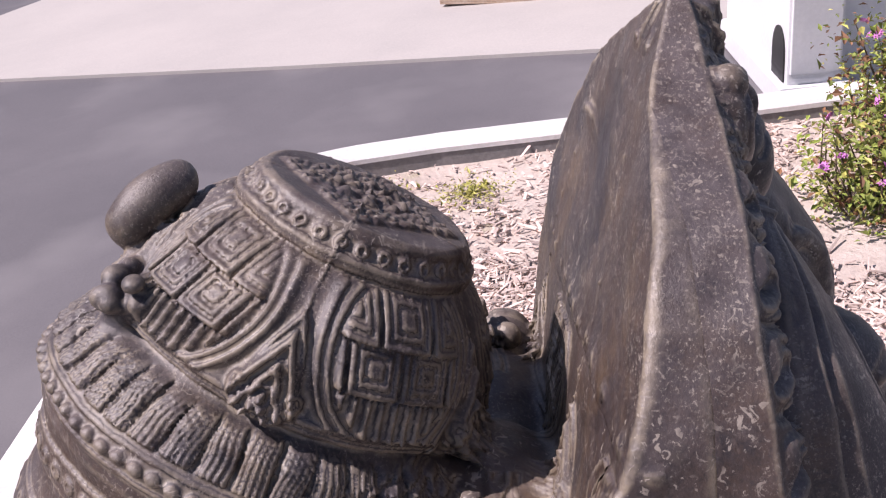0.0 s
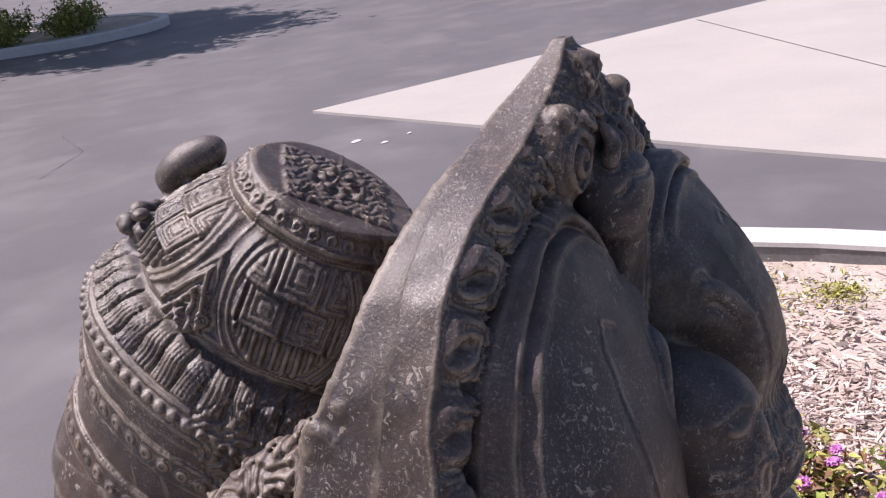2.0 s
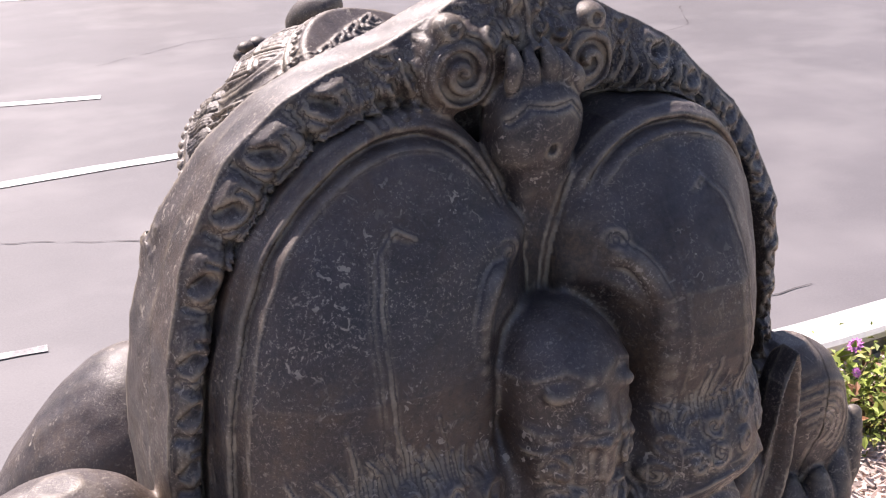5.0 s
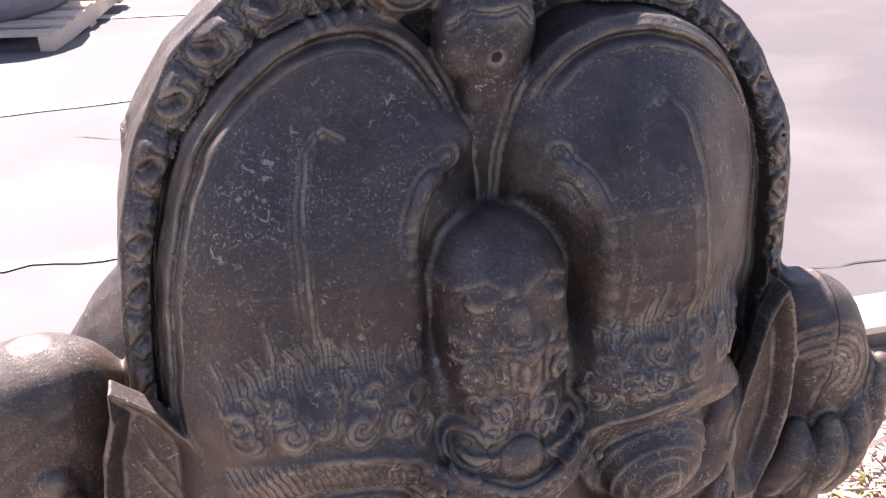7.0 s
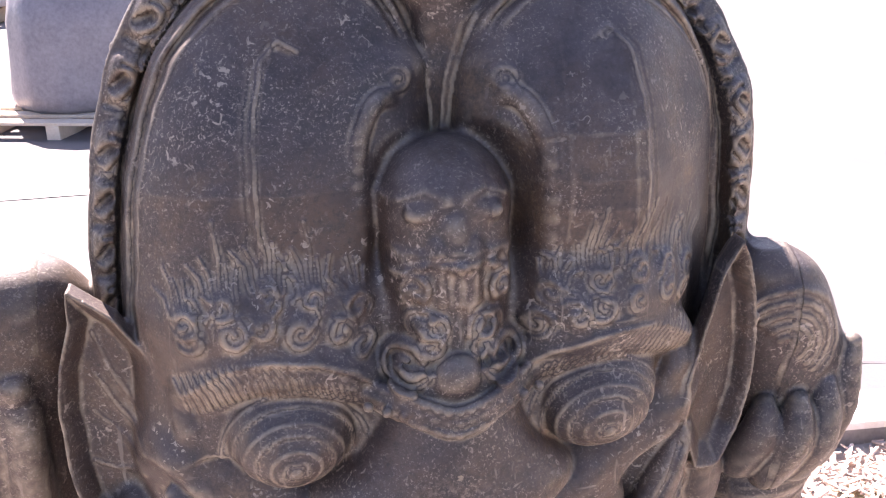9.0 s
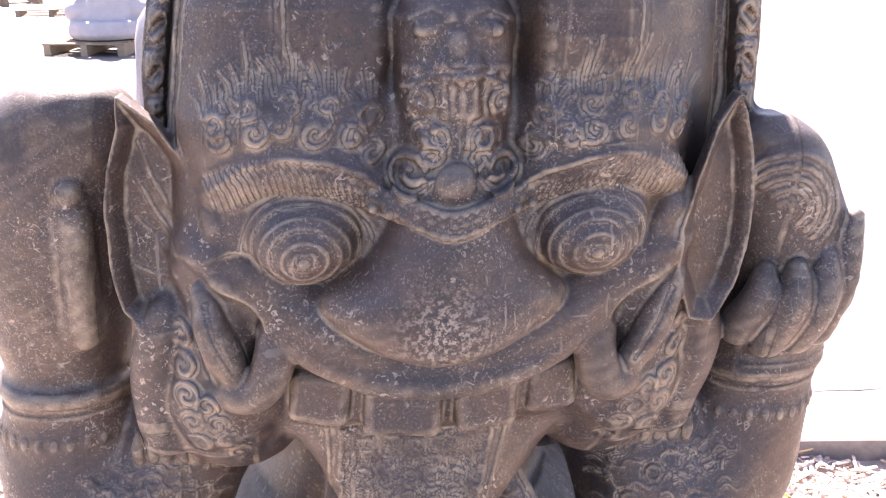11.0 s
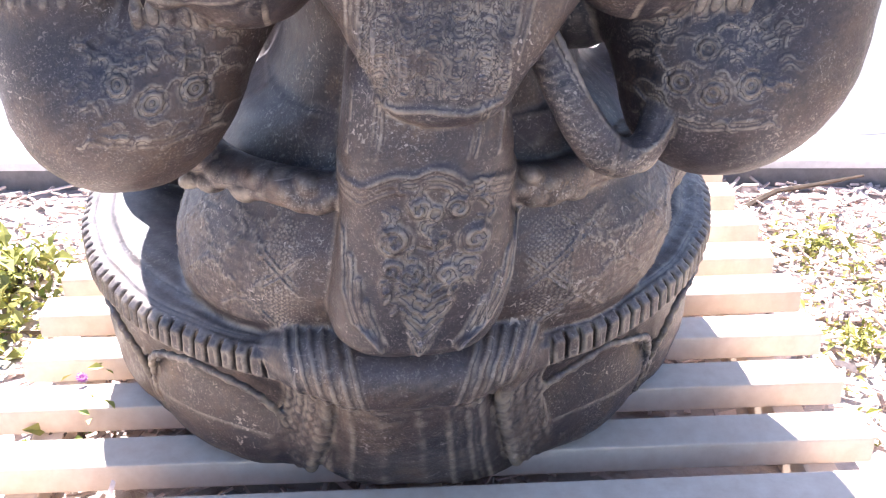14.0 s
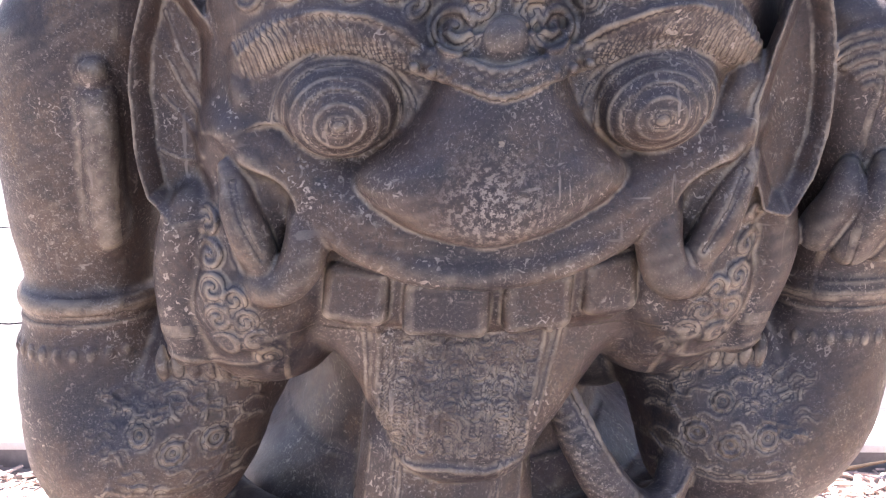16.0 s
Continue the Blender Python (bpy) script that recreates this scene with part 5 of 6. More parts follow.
    # trunk and shoulders falling away
    S.ball((-0.005, 0.34, 0.88), (0.13, 0.11, 0.20), 0.03)
    mirror(lambda s: S.ball((s * 0.20, 0.27, 0.80), (0.09, 0.10, 0.14), 0.03))
    # arms of the far side: guessed, added to block sun from torso and ledge
    mirror(lambda s: S.tube([(s * 0.225, 0.28, 0.83), (s * 0.275, 0.32, 0.72), (s * 0.295, 0.36, 0.60), (s * 0.26, 0.44, 0.52)], [0.075, 0.072, 0.076, 0.080] if s > 0 else [0.075, 0.068, 0.062, 0.055], 0.02))
whole = Solid((-0.45, -0.25, 0.122), (0.45, 0.86, 1.33), STATUE_STEP)
carve(whole)
sv, sf = [], []
FINE = (((-0.285, -0.225, 0.735), (0.285, -0.012, 1.328), 0.0015), ((-0.20, 0.03, 1.00), (0.17, 0.42, 1.28), 0.0016), ((-0.14, -0.16, 0.30), (0.15, -0.02, 0.735), 0.0016),
        ((-0.385, -0.125, 0.515), (-0.145, 0.01, 0.725), 0.0017), ((0.155, -0.125, 0.515), (0.385, 0.01, 0.725), 0.0017), ((0.29, -0.125, 0.735), (0.41, 0.05, 1.01), 0.0019),
        ((-0.42, -0.10, 0.20), (-0.14, 0.20, 0.365), 0.0021), ((0.15, -0.10, 0.20), (0.42, 0.20, 0.365), 0.0021))
# finely carved regions stand on finer grids, a hair proud of the coarse one
for lo, hi, step in FINE:
    S = Solid(lo, hi, step)
    carve(S)
    v, f = S.mesh()
    sf.append(f + sum(len(q) for q in sv))
    sv.append(v)
    s, x, y, z = whole.part(lo, hi)
    inset = np.minimum(np.minimum(np.minimum(x - lo[0], hi[0] - x), np.minimum(y - lo[1], hi[1] - y)), np.minimum(z - lo[2], hi[2] - z))
    whole.f[s] += 0.005 * np.clip(inset / 0.012, 0, 1).astype(np.float32)
v, f = whole.mesh()
# what lies buried under the fine regions is left away
mid = v[f[:, 0]]
for lo, hi, step in FINE:
    deep = np.minimum((mid - np.array(lo)).min(1), (np.array(hi) - mid).min(1)) > 0.022
    mid, f = mid[~deep], f[~deep]
sf.append(f + sum(len(q) for q in sv))
sv.append(v)
sv, sf = np.concatenate(sv), np.concatenate(sf)
# hand-cut unevenness
wx, wy, wz = sv.T
sv = sv + 0.0009 * np.stack([np.sin(61 * wy + 0.8 * np.sin(43 * wz)) * np.sin(57 * wz + 1), np.sin(67 * wx + 0.6 * np.sin(39 * wz)) * np.sin(63 * wz + 2), np.sin(59 * wx + 1) * np.sin(55 * wy + 0.6 * np.sin(37 * wx))], 1)
sv = sv + 0.00022 * np.stack([np.sin(211 * wy + 170 * wz), np.sin(197 * wx - 230 * wz) * np.sin(180 * wz), np.sin(223 * wx + 190 * wy)], 1)
# one lobe and its brow stand further forward than the other
swell = np.interp(wz, [0.955, 0.985, 1.03, 1.06, 1.11, 1.19], [0, 0.65, 0.65, 1, 1, 0]) * np.interp(wx, [0.02, 0.075, 0.120, 0.175], [0, 1, 1, 0]) * np.clip((-0.045 - wy) / 0.06, 0, 1)
sv[:, 1] -= 0.024 * swell
sv[:, 0] += lean(sv[:, 2])
me = bpy.data.meshes.new("stone_statue")
me.vertices.add(len(sv))
me.vertices.foreach_set("co", sv.astype(np.float32).ravel())
me.loops.add(sf.size)
me.loops.foreach_set("vertex_index", sf.astype(np.int32).ravel())
me.polygons.add(len(sf))
me.polygons.foreach_set("loop_start", np.arange(0, sf.size, 4, dtype=np.int32))
me.update(calc_edges=True)
me.validate()
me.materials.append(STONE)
me.shade_smooth()
statue = new("stone_statue", me)
statue.location = (-0.022, 0, 0)
tagged(statue, "dark weathered carved stone figure seated on a lotus cushion", "statue")
# ---- pallet under the statue ----
def pallet_board(name, x0, y0, z0, x1, y1, z1, parent, mat=None):
    bm = bmesh.new()
    box(bm, x0, y0, z0, x1, y1, z1, 0.003)
    return part(name, bm, mat or PINE, parent)


rng = random.Random(7)
pallet = new("wooden_pallet")
tagged(pallet, "pale raw pine pallet of narrow slats under the stone statue", "pallet")
for k in range(11):
    y = -0.150 + 0.1145 * k + rng.uniform(-0.003, 0.003)
    w = 0.056
    if k == 0:
        y, w = -0.178, 0.088
    pallet_board("slat", -0.622 + 0.03 * k / 10 + rng.uniform(-0.008, 0.008), y, 0.089, 0.462 + 0.05 * k / 10 + rng.uniform(-0.01, 0.01), y + w, 0.1255 - rng.uniform(0, 0.0015), pallet)
pallet_board("slat", -0.60, -0.325, 0.089, 0.47, -0.200, 0.124, pallet)
for x in (-0.54, -0.07, 0.40):
    pallet_board("bearer", x - 0.02, -0.32, 0.00, x + 0.02, 1.05, 0.089, pallet)
    for y in (-0.28, 0.33, 0.95):
        pallet_board("foot_block", x - 0.05, y - 0.05, -0.08, x + 0.05, y + 0.05, 0.0, pallet)


# ---- ground surfaces ----
def flat_piece(name, outline, lift, mat, thick=0.0):
    """A thin piece of paving lying on the lot, sides down into it."""
    n = len(outline)
    top = [(x, y, gz(x, y) + lift) for x, y in outline]
    low = [(x, y, gz(x, y) - 0.10 - thick) for x, y in outline]
    return mesh_ob(name, top + low, [tuple(range(n))] + [(k, n + k, n + (k + 1) % n, (k + 1) % n) for k in range(n)], mat)


def band(pts, w, seed=0, wobble=0.0):
    """Outline of a strip of width w along points."""
    r = random.Random(seed)
    left, right = [], []
    for k, (x, y) in enumerate(pts):
        a, b = pts[max(k - 1, 0)], pts[min(k + 1, len(pts) - 1)]
        d = Vector((b[0] - a[0], b[1] - a[1])).normalized()
        e = w / 2 + r.uniform(-wobble, wobble)
        left.append((x - d.y * e, y + d.x * e))
        right.append((x + d.y * e, y - d.x * e))
    return right + left[::-1]


def fine(pts, step=0.25):
    out = []
    for (a, b), (c, d) in zip(pts, pts[1:]):
        n = max(int(math.hypot(c - a, d - b) / step), 1)
        out += [(a + (c - a) * i / n, b + (d - b) * i / n) for i in range(n)]
    return out + [pts[-1]]


def ground_sheet(name, outline, lift, mat):
    """A thin sheet that follows the fall of the lot; a strip's outline runs out one side and back the other."""
    n = len(outline)
    verts = [(x, y, gz(x, y) + lift) for x, y in outline]
    faces = [(k, k + 1, n - 2 - k, n - 1 - k) for k in range(n // 2 - 1)]
    if n % 2:
        faces.append((n // 2 - 1, n // 2, n // 2 + 1))
    return mesh_ob(name, verts, faces, mat)


paving = flat_piece("concrete_slab", [(4.21, -0.62), (4.76, 0.98), (5.97, 4.22), (7.85, 3.2), (12.0, 0.9), (16.0, -2.0), (14.0, -9.0), (3.5, -9.0), (3.5, -2.7)], 0.006, CONCRETE)
tagged(paving, "pale bleached concrete apron beside the asphalt lot", "pavement", kind="structure")
for a, b in (((5.9, -0.2), (9.4, 2.2)), ((4.5, -4.0), (13.0, -1.6))):
    j = ground_sheet("joint", band(fine([a, b]), 0.012), 0.0085, CRACK)
    j.parent = paving
for k, (pts, w) in enumerate((([(-3.2, 4.12), (-0.5, 4.13), (0.4, 4.18), (1.3, 4.17), (2.0, 4.14)], 0.09), ([(-3.0, 6.7), (-0.54, 5.98), (0.73, 5.65)], 0.10),
                              ([(0.2, 10.5), (1.44, 10.16), (2.86, 9.8)], 0.13))):
    s = ground_sheet("parking_line", band(fine(pts, 0.12), w, k, 0.006), -0.007, STRIPE)
    tagged(s, "worn white painted parking line on the asphalt", "road marking", group="parking lines", kind="structure")
s = ground_sheet("faded_line", band(fine([(-2.4, 2.50), (-0.9, 2.45), (-0.4, 2.40), (-0.1, 2.37)], 0.07), 0.07, 9, 0.026), -0.0075, FADED)
tagged(s, "scuffed nearly worn away white line on the asphalt", "road marking", group="parking lines", kind="structure")
for k, pts in enumerate(([(0.5, 1.60), (0.9, 1.585), (1.12, 1.59), (1.45, 1.575), (2.1, 1.55)], [(-0.6, 3.66), (0.15, 3.25), (0.26, 3.20), (0.40, 3.12), (0.61, 3.01), (0.74, 2.97), (1.2, 2.80)], [(4.2, 5.2), (4.9, 5.5), (5.4, 6.2)], [(0.9, 6.6), (1.7, 7.1), (2.6, 7.0)])):
    c = ground_sheet("crack", band([(x + rng.uniform(-0.01, 0.01), y + rng.uniform(-0.012, 0.012)) for x, y in fine(pts, 0.06)], 0.004, k, 0.0018), -0.0085, CRACK)
    tagged(c, "thin dark crack running through the asphalt", "crack", group="cracks", kind="structure")
for x, y, r in ((5.06, 3.30, 0.045), (5.02, 3.07, 0.030), (4.80, 3.42, 0.025), (5.25, 3.02, 0.02)):
    s = ground_sheet("paint_spot", [(x + r * (1 + 0.25 * math.sin(3 * a + x)) * math.cos(a), y + 0.7 * r * (1 + 0.2 * math.cos(2 * a)) * math.sin(a)) for a in [i * 0.45 for i in range(14)]], -0.0078, STRIPE)
    tagged(s, "small splash of white paint on the asphalt", "paint spot", group="paint spots", kind="structure")

# ---- planting bed: uneven soil, mulch, low plants ----
edge_line = kerb_line()


def in_bed(x, y, inset=0.0):
    inside = np.zeros(np.shape(x), bool)
    p = edge_line
    for (ax, ay), (bx, by) in zip(p, p[1:] + p[:1]):
        if ay != by:
            inside ^= ((ay > y) != (by > y)) & (x < (bx - ax) * (y - ay) / (by - ay) + ax)
    if inset:
        for (ax, ay), (bx, by) in zip(p[:-1], p[1:]):
            l2 = (bx - ax) ** 2 + (by - ay) ** 2
            t = np.clip(((x - ax) * (bx - ax) + (y - ay) * (by - ay)) / l2, 0, 1)
            inside &= np.hypot(x - ax - t * (bx - ax), y - ay - t * (by - ay)) > inset
    return inside


def bed_z(x, y):
    x, y = np.asarray(x), np.asarray(y)
    bumps = 0.011 * np.sin(3.1 * x + 1.3) * np.sin(2.7 * y + 0.4) + 0.006 * np.sin(9.3 * x + 2 * y) * np.sin(8.1 * y - x) + 0.003 * np.sin(23 * x) * np.sin(21 * y + 3)
    return ground_z(x, y) + 0.028 + bumps


gx, gy = np.meshgrid(np.r_[np.arange(-6, -1.6, 0.2), np.arange(-1.6, 3.2, 0.03)], np.arange(-2.3, 1.35, 0.03))
keep = in_bed(gx, gy)
num = np.full(gx.shape, -1)
num[keep] = np.arange(keep.sum())
q = np.stack([num[:-1, :-1], num[:-1, 1:], num[1:, 1:], num[1:, :-1]], -1).reshape(-1, 4)
bed = mesh_ob("planting_bed", np.stack([gx[keep], gy[keep], bed_z(gx, gy)[keep]], -1).tolist(), q[(q >= 0).all(1)].tolist(), SOIL, smooth=True)
tagged(bed, "dry pale soil of the planting bed inside the kerb", "soil", kind="structure")


def scatter_chips(name, n, seed, x0, x1, y0, y1, size, label):
    """Loose shredded wood: bent four-sided slivers lying at all angles."""
    g = np.random.default_rng(seed)
    x, y = g.uniform(x0, x1, n) + g.normal(0, 0.14, n), g.uniform(y0, y1, n) + g.normal(0, 0.14, n)
    bare = np.sin(2.1 * x + 0.8) * np.sin(3.3 * y + 1.9) + 0.5 * np.sin(5.2 * x - 3.1 * y)
    ok = in_bed(x, y, 0.085) & (bare + g.normal(0, 0.35, n) < 0.55) & ((x < 2.15 + 0.2 * np.sin(4 * y)) | (g.uniform(0, 1, n) < 0.38))
    x, y = x[ok], y[ok]
    n = len(x)
    ln, wd, th = g.gamma(5.0, size / 5.0, n) + 0.008, g.gamma(5, size / 18, n) + 0.003, g.uniform(0.0015, 0.005, n)
    yaw, tilt, roll = g.uniform(0, 6.283, n), g.normal(0, 0.22, n), g.normal(0, 0.35, n)
    z = bed_z(x, y) + 0.003 + g.uniform(0, 0.012, n) + np.abs(np.sin(tilt)) * ln * 0.4
    u = np.stack([np.cos(yaw) * np.cos(tilt), np.sin(yaw) * np.cos(tilt), np.sin(tilt)], 1)
    v = np.stack([-np.sin(yaw), np.cos(yaw), np.tan(roll)], 1)
    v /= np.linalg.norm(v, axis=1)[:, None]
    w = np.cross(u, v)
    c = np.stack([x, y, z], 1)
    verts = []
    for a, b, d in ((-1, -0.7, -1), (-1, 0.8, -1), (-1, 0.8, 1), (-1, -0.7, 1), (1, -0.45, -1), (1, 0.5, -1), (1, 0.5, 1), (1, -0.45, 1)):
        bend = 0.10 * ln * (1 if a > 0 else -0.4)
        verts.append(c + u * (a * ln / 2)[:, None] + v * (b * wd / 2)[:, None] + w * (d * th / 2 + bend * 0.3)[:, None])
    verts = np.stack(verts, 1).reshape(-1, 3)
    f = np.array([(0, 1, 2, 3), (7, 6, 5, 4), (0, 4, 5, 1), (1, 5, 6, 2), (2, 6, 7, 3), (3, 7, 4, 0)])
    faces = (f[None] + 8 * np.arange(n)[:, None, None]).reshape(-1, 4)
    ob = mesh_ob(name, verts.tolist(), faces.tolist(), CHIP)
    tagged(ob, label, "mulch", kind="stuff")
    return ob


scatter_chips("wood_chip_mulch", 24000, 3, 0.35, 3.1, -1.4, 1.15, 0.027, "pale shredded wood chip mulch scattered over the bed")
scatter_chips("wood_chip_mulch", 7500, 4, -1.5, 0.35, -1.0, 1.20, 0.032, "pale shredded wood chip mulch beneath the pallet")
scatter_chips("wood_chip_mulch", 4200, 6, -3.6, 3.0, -2.2, -1.0, 0.036, "pale shredded wood chip mulch over the wide part of the bed")
scatter_chips("bark_crumbs", 9000, 5, -1.2, 3.1, -1.2, 1.15, 0.013, "fine crumbs of bark and splinters on the soil")


# leaves
def leaf_mesh(name, centres, dirs, sizes, mat, parent=None, seed=1, broad=0.5, label=""):
    """Many small leaves: each two folded quads along a midrib."""
    g = np.random.default_rng(seed)
    c, d = np.array(centres, float), np.array(dirs, float)
    n = len(c)
    d /= np.linalg.norm(d, axis=1)[:, None] + 1e-9
    side = np.cross(d, g.normal(0, 1, (n, 3)) * 0.35 + (0, 0, 1.0))
    side /= np.linalg.norm(side, axis=1)[:, None] + 1e-9
    up = np.cross(side, d)
    s = np.array(sizes, float)[:, None]
    fold = 0.16
    rows = [c, c + d * s * 0.42 + side * s * broad * 0.5 + up * s * fold, c + d * s + up * s * -0.06, c + d * s * 0.42 - side * s * broad * 0.5 + up * s * fold, c + d * s * 0.5]
    verts = np.stack(rows, 1).reshape(-1, 3)
    f = np.array([(0, 4, 1), (1, 4, 2), (0, 3, 4), (3, 2, 4)])
    faces = (f[None] + 5 * np.arange(n)[:, None, None]).reshape(-1, 3)
    return mesh_ob(name, verts.tolist(), faces.tolist(), mat, parent, label)


def tube_mesh(bm, pts, radii, sides=6):
    rings = []
    for k, p in enumerate(pts):
        d = (Vector(pts[min(k + 1, len(pts) - 1)]) - Vector(pts[max(k - 1, 0)])).normalized()
        a = d.cross(Vector((0.3, 0.9, 0.1))).normalized()
        b = d.cross(a)
        rings.append([bm.verts.new(Vector(p) + (a * math.cos(6.2832 * i / sides) + b * math.sin(6.2832 * i / sides)) * radii[k]) for i in range(sides)])
    for r, s in zip(rings, rings[1:]):
        for i in range(sides):
            bm.faces.new((r[i], r[(i + 1) % sides], s[(i + 1) % sides], s[i]))
    bm.faces.new(rings[0][::-1])
    bm.faces.new(rings[-1])


def flower_mesh():
    bm = bmesh.new()
    for ring, (n, r, h) in enumerate(((11, 0.019, 0.004), (9, 0.014, 0.008))):
        for i in range(n):
            a = 6.2832 * (i + 0.4 * ring) / n
            d, s = Vector((math.cos(a), math.sin(a), 0)), Vector((-math.sin(a), math.cos(a), 0))
            v = [bm.verts.new(p) for p in (d * 0.002, d * r * 0.6 + s * 0.0042 + Vector((0, 0, h)), d * r + Vector((0, 0, h * 0.6)), d * r * 0.6 - s * 0.0042 + Vector((0, 0, h)))]
            bm.faces.new(v)
    me = bpy.data.meshes.new("flower")
    bm.to_mesh(me)
    bm.free()
    me.materials.append(PETAL)
    return me


FLOWER = flower_mesh()


def shrub(name, label, x, y, rx, ry, h, leaves, flowers, seed, size=0.024, mats=None, sprigs=26, group=""):
    g = np.random.default_rng(seed)
    z0 = float(bed_z(x, y))
    ob = new(name)
    ob.location = (x, y, z0)
    tagged(ob, label, "shrub" if h > 0.3 else "plant", group=group)
    bm = bmesh.new()
    tips, cs, ds = [], [], []
    for i in range(sprigs):
        a, rr = g.uniform(0, 6.283), math.sqrt(g.uniform(0.02, 1))
        top = Vector((rx * rr * math.cos(a), ry * rr * math.sin(a), h * (1 - 0.55 * rr ** 2) * g.uniform(0.65, 1.08)))
        foot = Vector((top.x * 0.45, top.y * 0.45, -0.02))
        mid = foot.lerp(top, 0.55) + Vector((g.normal(0, 0.03), g.normal(0, 0.03), 0))
        tube_mesh(bm, [foot, mid, top], [0.005, 0.0035, 0.0015], 5)
        tips.append(top)
        m = leaves // sprigs
        for u in g.uniform(0.12, 1.02, m):
            p = foot.lerp(mid, u / 0.55) if u < 0.55 else mid.lerp(top, (u - 0.55) / 0.45)
            spread = 0.035 + 0.05 * h
            cs.append((p.x + g.normal(0, spread), p.y + g.normal(0, spread), max(p.z + g.normal(0, spread * 0.7), 0.004)))
            ds.append((g.normal(0, 1), g.normal(0, 1), g.normal(0.35, 0.6)))
    part("stem", bm, STEM, ob)
    cs, ds = np.array(cs), np.array(ds)
    pick = g.uniform(0, 1, len(cs))
    sizes = g.gamma(8, size / 8, len(cs))
    mats = mats or ((LEAF, 0.0, 0.62), (LEAF_YELLOW, 0.62, 0.86), (LEAF_RED, 0.86, 1.01))
    for m, lo, hi in mats:
        w = (pick >= lo) & (pick < hi)
        if w.any():
            leaf_mesh("foliage", cs[w], ds[w], sizes[w], m, ob, seed)
    for i in range(flowers):
        t = tips[int(g.integers(len(tips)))]
        f = new("flower", FLOWER)
        f.parent = ob
        f.location = (t.x + g.normal(0, 0.03), t.y + g.normal(0, 0.03), t.z + 0.012 + abs(g.normal(0, 0.012)))
        f.rotation_euler = (g.normal(0, 0.5), g.normal(0, 0.5), g.uniform(0, 6.28))
        f.scale = (k := g.uniform(0.75, 1.25), k, k)
    return ob


GREENS = ((LEAF, 0.0, 0.25), (LEAF_YELLOW, 0.25, 1.01))
shrub("flowering_shrub", "tall green shrub with small pink flowers by the kerb", 2.50, -1.36, 0.42, 0.36, 0.57, 6500, 16, 1, 0.026, ((LEAF, 0, 0.55), (LEAF_RED, 0.55, 0.85), (LEAF_YELLOW, 0.85, 1.01)))
shrub("flowering_shrub", "low bushy plant with pink flowers and reddish leaves", 2.22, -1.06, 0.24, 0.24, 0.32, 2200, 12, 2, 0.024)
shrub("flowering_plant", "low flowering plant with pink blooms beside the kerb", 1.50, 0.86, 0.26, 0.16, 0.14, 1900, 14, 3, 0.026, group="flowering plants")
shrub("flowering_plant", "low flowering plant with pink blooms beside the kerb", 1.92, 0.84, 0.24, 0.15, 0.17, 1700, 9, 4, 0.028, group="flowering plants")
shrub("flowering_plant", "reddish and yellow-green plant with pink flowers on mulch", 1.50, 0.02, 0.26, 0.14, 0.11, 1900, 14, 5, 0.026, ((LEAF, 0, 0.15), (LEAF_YELLOW, 0.15, 0.58), (LEAF_RED, 0.58, 1.01)), group="flowering plants")
shrub("flowering_plant", "reddish and yellow-green plant with pink flowers on mulch", 1.42, -0.34, 0.30, 0.22, 0.20, 2200, 18, 6, 0.026, ((LEAF, 0, 0.2), (LEAF_YELLOW, 0.2, 0.62), (LEAF_RED, 0.62, 1.01)), group="flowering plants")
shrub("leafy_plant", "bright green leafy plants growing beside the pallet", -0.80, 0.66, 0.14, 0.20, 0.09, 1300, 0, 7, 0.026, GREENS, group="leafy plants")
shrub("leafy_plant", "bright green leafy plants growing beside the pallet", -0.86, 0.30, 0.15, 0.16, 0.06, 600, 0, 8, 0.024, GREENS, group="leafy plants")
weed = shrub("flowering_weed", "small weed with a pink flower under the pallet's edge", -0.50, 0.235, 0.06, 0.05, 0.08, 80, 1, 9, 0.016, GREENS, 8)
for c in weed.children:
    if c.name.startswith("flower"):
        c.scale = (0.45, 0.45, 0.45)
shrub("kerb_weed", "small green weed growing up against the kerb", 1.93, 1.03, 0.05, 0.03, 0.12, 80, 0, 10, 0.030, GREENS, 7)


def low_cover(name, spots, n, seed, size, label):
    g = np.random.default_rng(seed)
    cs, ds = [], []
    for x, y, r in spots:
        m = int(n * r * r)
        a, rr = g.uniform(0, 6.283, m), r * np.abs(g.normal(0, 0.5, m))
        px, py = x + rr * np.cos(a), y + rr * np.sin(a) * 0.75
        ok = in_bed(px, py, 0.085)
        cs += np.stack([px, py, bed_z(px, py) + g.uniform(0.001, 0.02, m)], 1)[ok].tolist()
        ds += np.stack([g.normal(0, 1, m), g.normal(0, 1, m), np.abs(g.normal(0.3, 0.5, m))], 1)[ok].tolist()
    ob = leaf_mesh(name, cs, ds, g.gamma(6, size / 6, len(cs)), LEAF_YELLOW, None, seed, 0.4)
    tagged(ob, label, "ground cover", kind="stuff")
    return ob


low_cover("ground_cover", ((2.58, 0.40, 0.30), (2.85, 0.62, 0.16), (2.72, 0.10, 0.20), (2.4, 0.66, 0.2), (2.2, -0.45, 0.22)), 15000, 21, 0.015, "thin yellow-green moss and clover spreading over the soil")
low_cover("ground_cover", ((0.66, 0.80, 0.22), (0.60, 0.45, 0.18), (0.75, 0.62, 0.2), (0.62, 0.22, 0.14), (0.95, 0.55, 0.22), (0.72, -0.1, 0.16)), 13000, 22, 0.014, "sparse yellow-green clover growing through the mulch")
